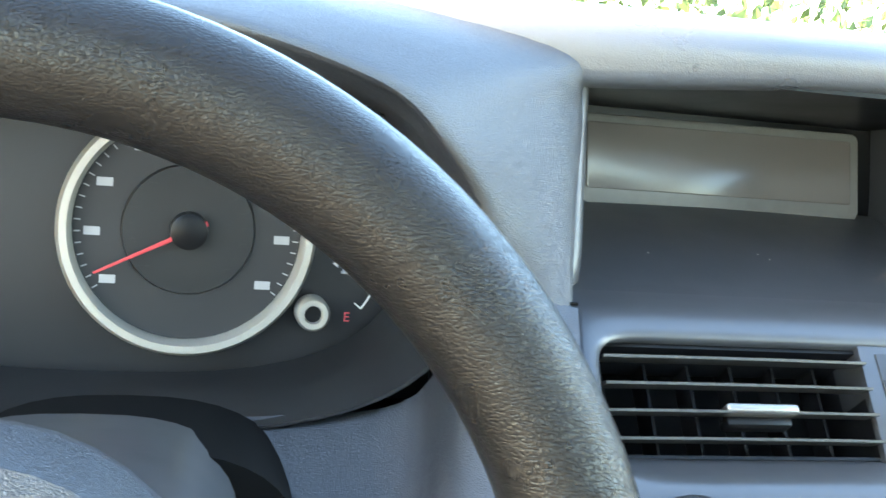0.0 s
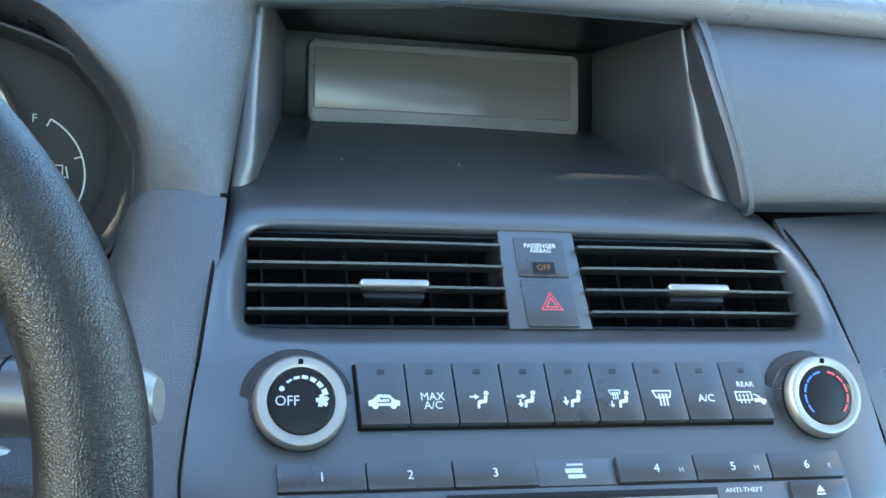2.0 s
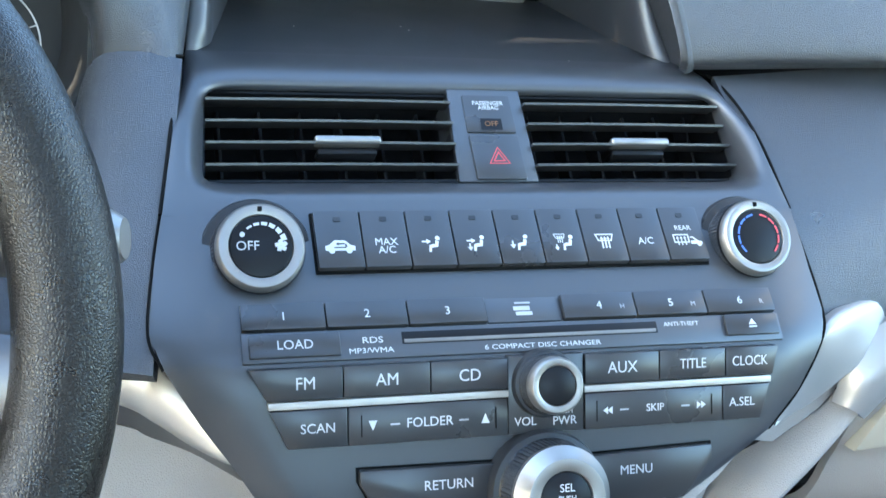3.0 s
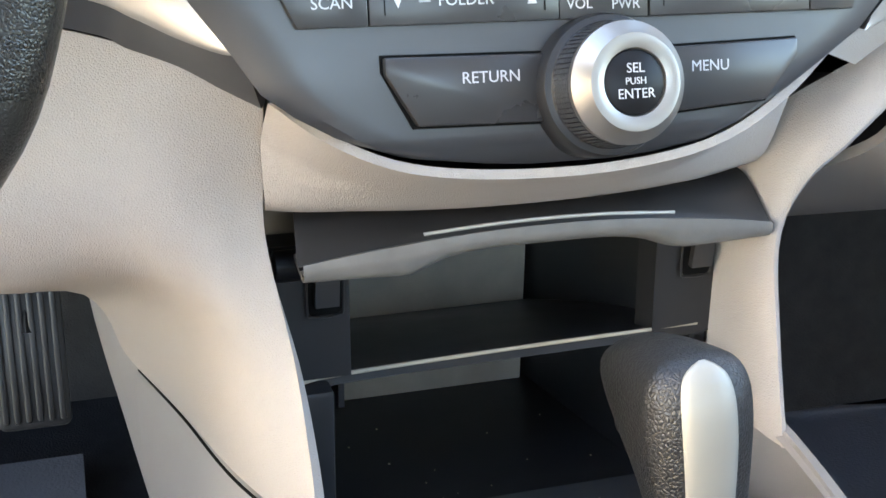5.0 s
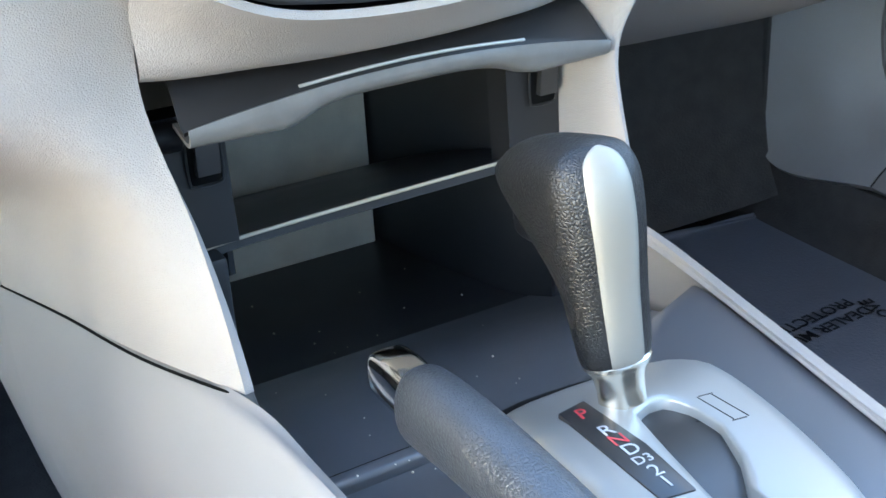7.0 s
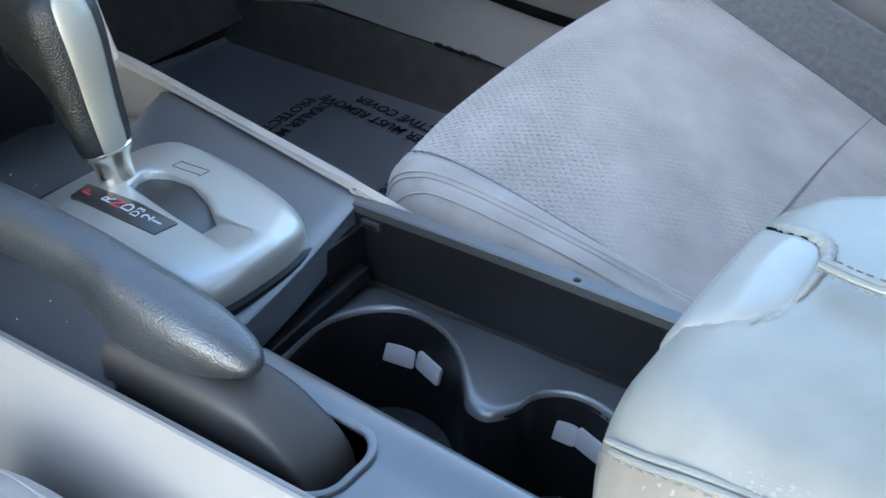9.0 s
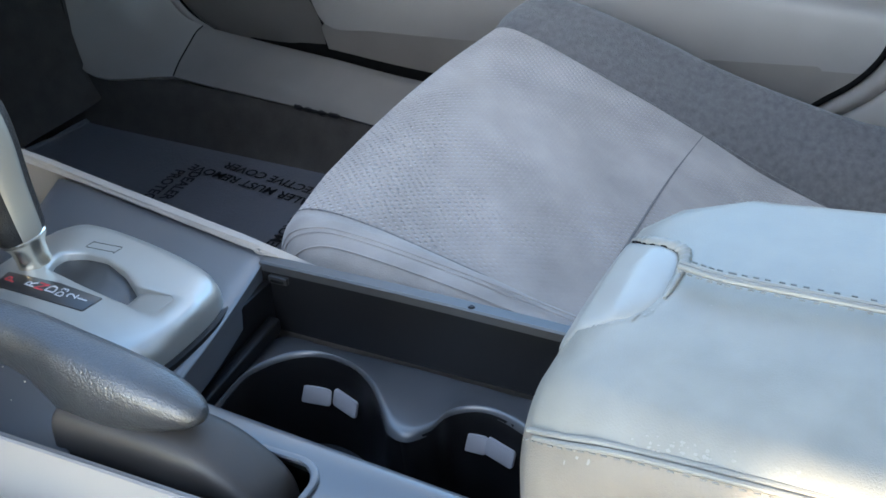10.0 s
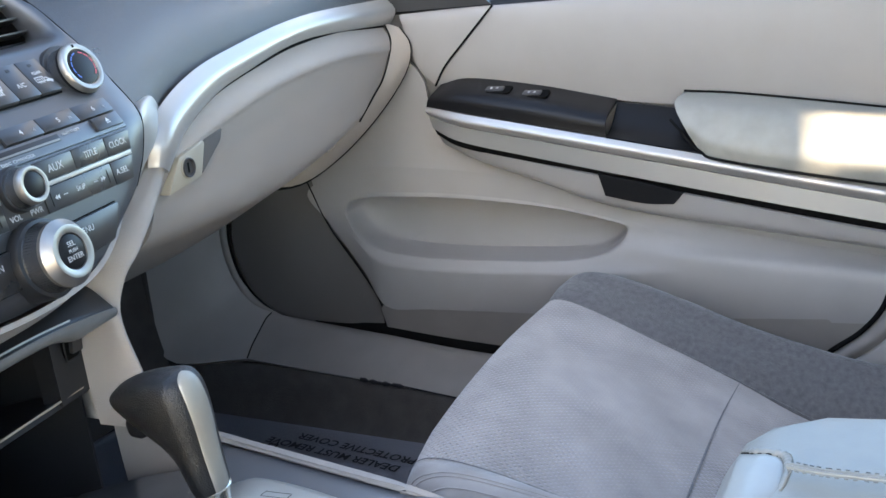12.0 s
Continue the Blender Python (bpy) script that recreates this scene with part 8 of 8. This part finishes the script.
def side_trim():
    k = thing("kick_panel", "beige kick panel and door sill trim", "trim", kind="structure")
    part("side_carpet", loft([[(0.614, 1.004, 0.552), (0.614, 1.004, 0.40), (0.613, 0.990, 0.30), (0.612, 0.970, 0.255)], [(0.57, 1.018, 0.552), (0.57, 1.018, 0.40), (0.575, 1.004, 0.30), (0.58, 0.985, 0.245)], [(0.40, 1.05, 0.552), (0.40, 1.05, 0.40), (0.40, 1.03, 0.30), (0.40, 1.005, 0.235)], [(0.15, 1.06, 0.552), (0.15, 1.06, 0.40), (0.15, 1.04, 0.30), (0.15, 1.01, 0.235)]], 16, 12, 0.006), M_side, k, "brown-grey carpet at the front of the footwell")
    turn_col = [(0.697, 0.864, 0.3320), (0.685, 0.866, 0.3285), (0.668, 0.868, 0.3170), (0.648, 0.870, 0.3030), (0.634, 0.871, 0.2900)]
    kick = [
        [(0.700, 0.921, 0.560), (0.688, 0.940, 0.558), (0.670, 0.958, 0.556), (0.640, 0.980, 0.553), (0.612, 1.005, 0.55)],
        [(0.701, 0.924, 0.479), (0.689, 0.940, 0.477), (0.671, 0.956, 0.474), (0.640, 0.980, 0.471), (0.612, 1.005, 0.468)],
        [(0.701, 0.928, 0.422), (0.688, 0.942, 0.417), (0.666, 0.957, 0.408), (0.638, 0.982, 0.398), (0.612, 1.005, 0.388)],
        [(0.699, 0.915, 0.370), (0.686, 0.928, 0.364), (0.663, 0.943, 0.350), (0.638, 0.977, 0.338), (0.611, 1.003, 0.320)],
        [(0.698, 0.890, 0.3445), (0.686, 0.898, 0.3390), (0.666, 0.909, 0.3245), (0.640, 0.938, 0.306), (0.612, 0.972, 0.284)],
        turn_col]
    part("kick_trim", loft(kick, 20, 24, 0.008), M_beige_p, k, "beige kick panel curving down to the sill", angle=60)
    part("sill_trim", loft([turn_col,
        [(0.7005, 0.78, 0.3210), (0.688, 0.78, 0.3190), (0.670, 0.78, 0.3085), (0.650, 0.78, 0.2960), (0.636, 0.78, 0.2810)],
        [(0.7015, 0.688, 0.3115), (0.689, 0.688, 0.3100), (0.670, 0.688, 0.3010), (0.650, 0.69, 0.2885), (0.637, 0.69, 0.2740)],
        [(0.702, 0.536, 0.2965), (0.690, 0.536, 0.2955), (0.670, 0.538, 0.2875), (0.650, 0.54, 0.2760), (0.637, 0.54, 0.2620)],
        [(0.702, 0.20, 0.288), (0.690, 0.20, 0.287), (0.670, 0.20, 0.280), (0.650, 0.20, 0.268), (0.636, 0.20, 0.252)],
        [(0.702, -0.4, 0.280), (0.690, -0.4, 0.279), (0.670, -0.4, 0.272), (0.650, -0.4, 0.258), (0.636, -0.4, 0.245)]], 16, 40, 0.008), M_sill, k, "grey-brown sill trim", angle=60)
    arc = [(0.703, 0.914, 0.560), (0.703, 0.917, 0.480), (0.703, 0.921, 0.428), (0.703, 0.910, 0.380), (0.703, 0.885, 0.346), (0.703, 0.845, 0.3245), (0.704, 0.765, 0.3130), (0.706, 0.690, 0.3060)]
    part("seal", sweep([(x - 0.002, y + 0.006 * (1 if z > 0.36 else 0.4), z - 0.004 * (1 if z < 0.36 else 0)) for x, y, z in arc[:6]], oval(0.0055, 0.0050, 10), 30, (1, 0, 0)), M_sill, k, "rubber door seal")
    part("seal_gap", sweep(arc, oval(0.0024, 0.0024, 8), 36, (1, 0, 0)), M_gap, k, "dark gap round the speaker cover")
    part("frayed_edge", sweep([(0.6355, 0.702, 0.2755), (0.6350, 0.672, 0.2730), (0.6350, 0.640, 0.2715), (0.6350, 0.600, 0.2670), (0.6350, 0.560, 0.2625)], oval(0.0026, 0.0016, 8), 30, (1, 0, 0), scale=lambda t: (1.0 + 0.35 * math.sin(t * 47) + 0.25 * math.sin(t * 113) if t < 0.5 else 0.45,) * 2), M_print, k, "frayed black edge of the carpet under the sill")
    # rear edge of the door opening: black gap, rubber strip and the pillar's foot
    edge = [(0.690, 0.150, 0.315), (0.688, 0.1400, 0.330), (0.6845, 0.1225, 0.3475), (0.6815, 0.0960, 0.3700), (0.679, 0.0760, 0.3960), (0.677, 0.0660, 0.4220), (0.674, 0.058, 0.462)]
    part("door_gap", sweep(edge, oval(0.0030, 0.0030, 8), 30, (1, 0, 0)), M_gap, k, "black gap behind the door's rear edge")
    part("opening_seal", loft([[(x - dx, y - dy, z - dy * 0.5) for x, y, z in edge] for dx, dy in ((-0.002, 0.003), (0.004, 0.008), (0.006, 0.014), (0.002, 0.021))], 24, 8, 0.004), M_sill, k, "brown-grey rubber opening seal")
    part("pillar_foot", loft([[(x - dx, y - dy, z - dy * 0.5) for x, y, z in edge] for dx, dy in ((-0.002, 0.020), (0.006, 0.028), (0.012, 0.06), (0.012, 0.20))], 24, 12, 0.004), M_beige_p, k, "smooth pale foot of the pillar trim")
    part("joint", sweep([(x, y, z + 0.0002) for x, y, z in turn_col], oval(0.0009, 0.0009, 6), 12, (0, 1, 0)), M_gap, k)
    part("access_cover", sweep([(0.6365, 0.990, 0.3960), (0.6490, 0.976, 0.4010), (0.6550, 0.970, 0.4150), (0.6590, 0.967, 0.4560)], oval(0.0010, 0.0010, 6), 16, (0, 1, 0)), M_arm_d, k, "edge of a small access cover")
    part("sill_seal", sweep([(0.712, 0.80, 0.3220), (0.710, 0.70, 0.3135), (0.709, 0.60, 0.3065), (0.709, 0.45, 0.2985), (0.709, 0.20, 0.2895), (0.709, -0.40, 0.282)], oval(0.008, 0.016, 10), 20, (0, 0, 1)), M_gap, k, "black rubber seal between door and sill")
    part("corner_panel", loft([
        [(0.705, 0.655, 0.735), (0.712, 0.70, 0.745), (0.72, 0.80, 0.75)],
        [(0.715, 0.650, 0.690), (0.718, 0.72, 0.68), (0.72, 0.85, 0.66)],
        [(0.66, 0.660, 0.64), (0.70, 0.75, 0.62), (0.72, 0.88, 0.58)],
        [(0.58, 0.68, 0.595), (0.66, 0.78, 0.57), (0.70, 0.91, 0.51)]], 12, 12, 0.005), M_beige_p, k)
    part("window_base_seal", loft([[(0.729, 0.66, 0.7285), (0.729, 0.52, 0.7350), (0.729, 0.30, 0.7405), (0.729, -0.3, 0.7375)], [(0.733, 0.66, 0.7345), (0.733, 0.52, 0.7410), (0.733, 0.30, 0.7465), (0.733, -0.3, 0.7435)], [(0.742, 0.66, 0.7345), (0.742, 0.52, 0.7410), (0.742, 0.30, 0.7465), (0.742, -0.3, 0.7435)]], 20, 6, 0.003), M_black, k, "black rubber strip at the window's foot")
    part("mirror_corner", loft([[(0.728, 0.520, 0.7365), (0.728, 0.600, 0.7330), (0.724, 0.68, 0.730)], [(0.722, 0.555, 0.775), (0.720, 0.615, 0.775), (0.716, 0.69, 0.775)], [(0.712, 0.600, 0.830), (0.708, 0.65, 0.830), (0.704, 0.71, 0.830)]], 8, 8, 0.006), M_panel, k, "dark plastic corner cover ahead of the window")
    pane = loft([[(0.735, 0.62, 0.745), (0.735, 0.2, 0.735), (0.735, -0.30, 0.725)], [(0.64, 0.45, 1.15), (0.62, 0.2, 1.20), (0.61, -0.30, 1.20)]], 10, 6)
    w = tagged(part("window_2", pane, M_glass), "clear passenger door window", "window", kind="structure")
    w.visible_shadow = False


door()
side_trim()
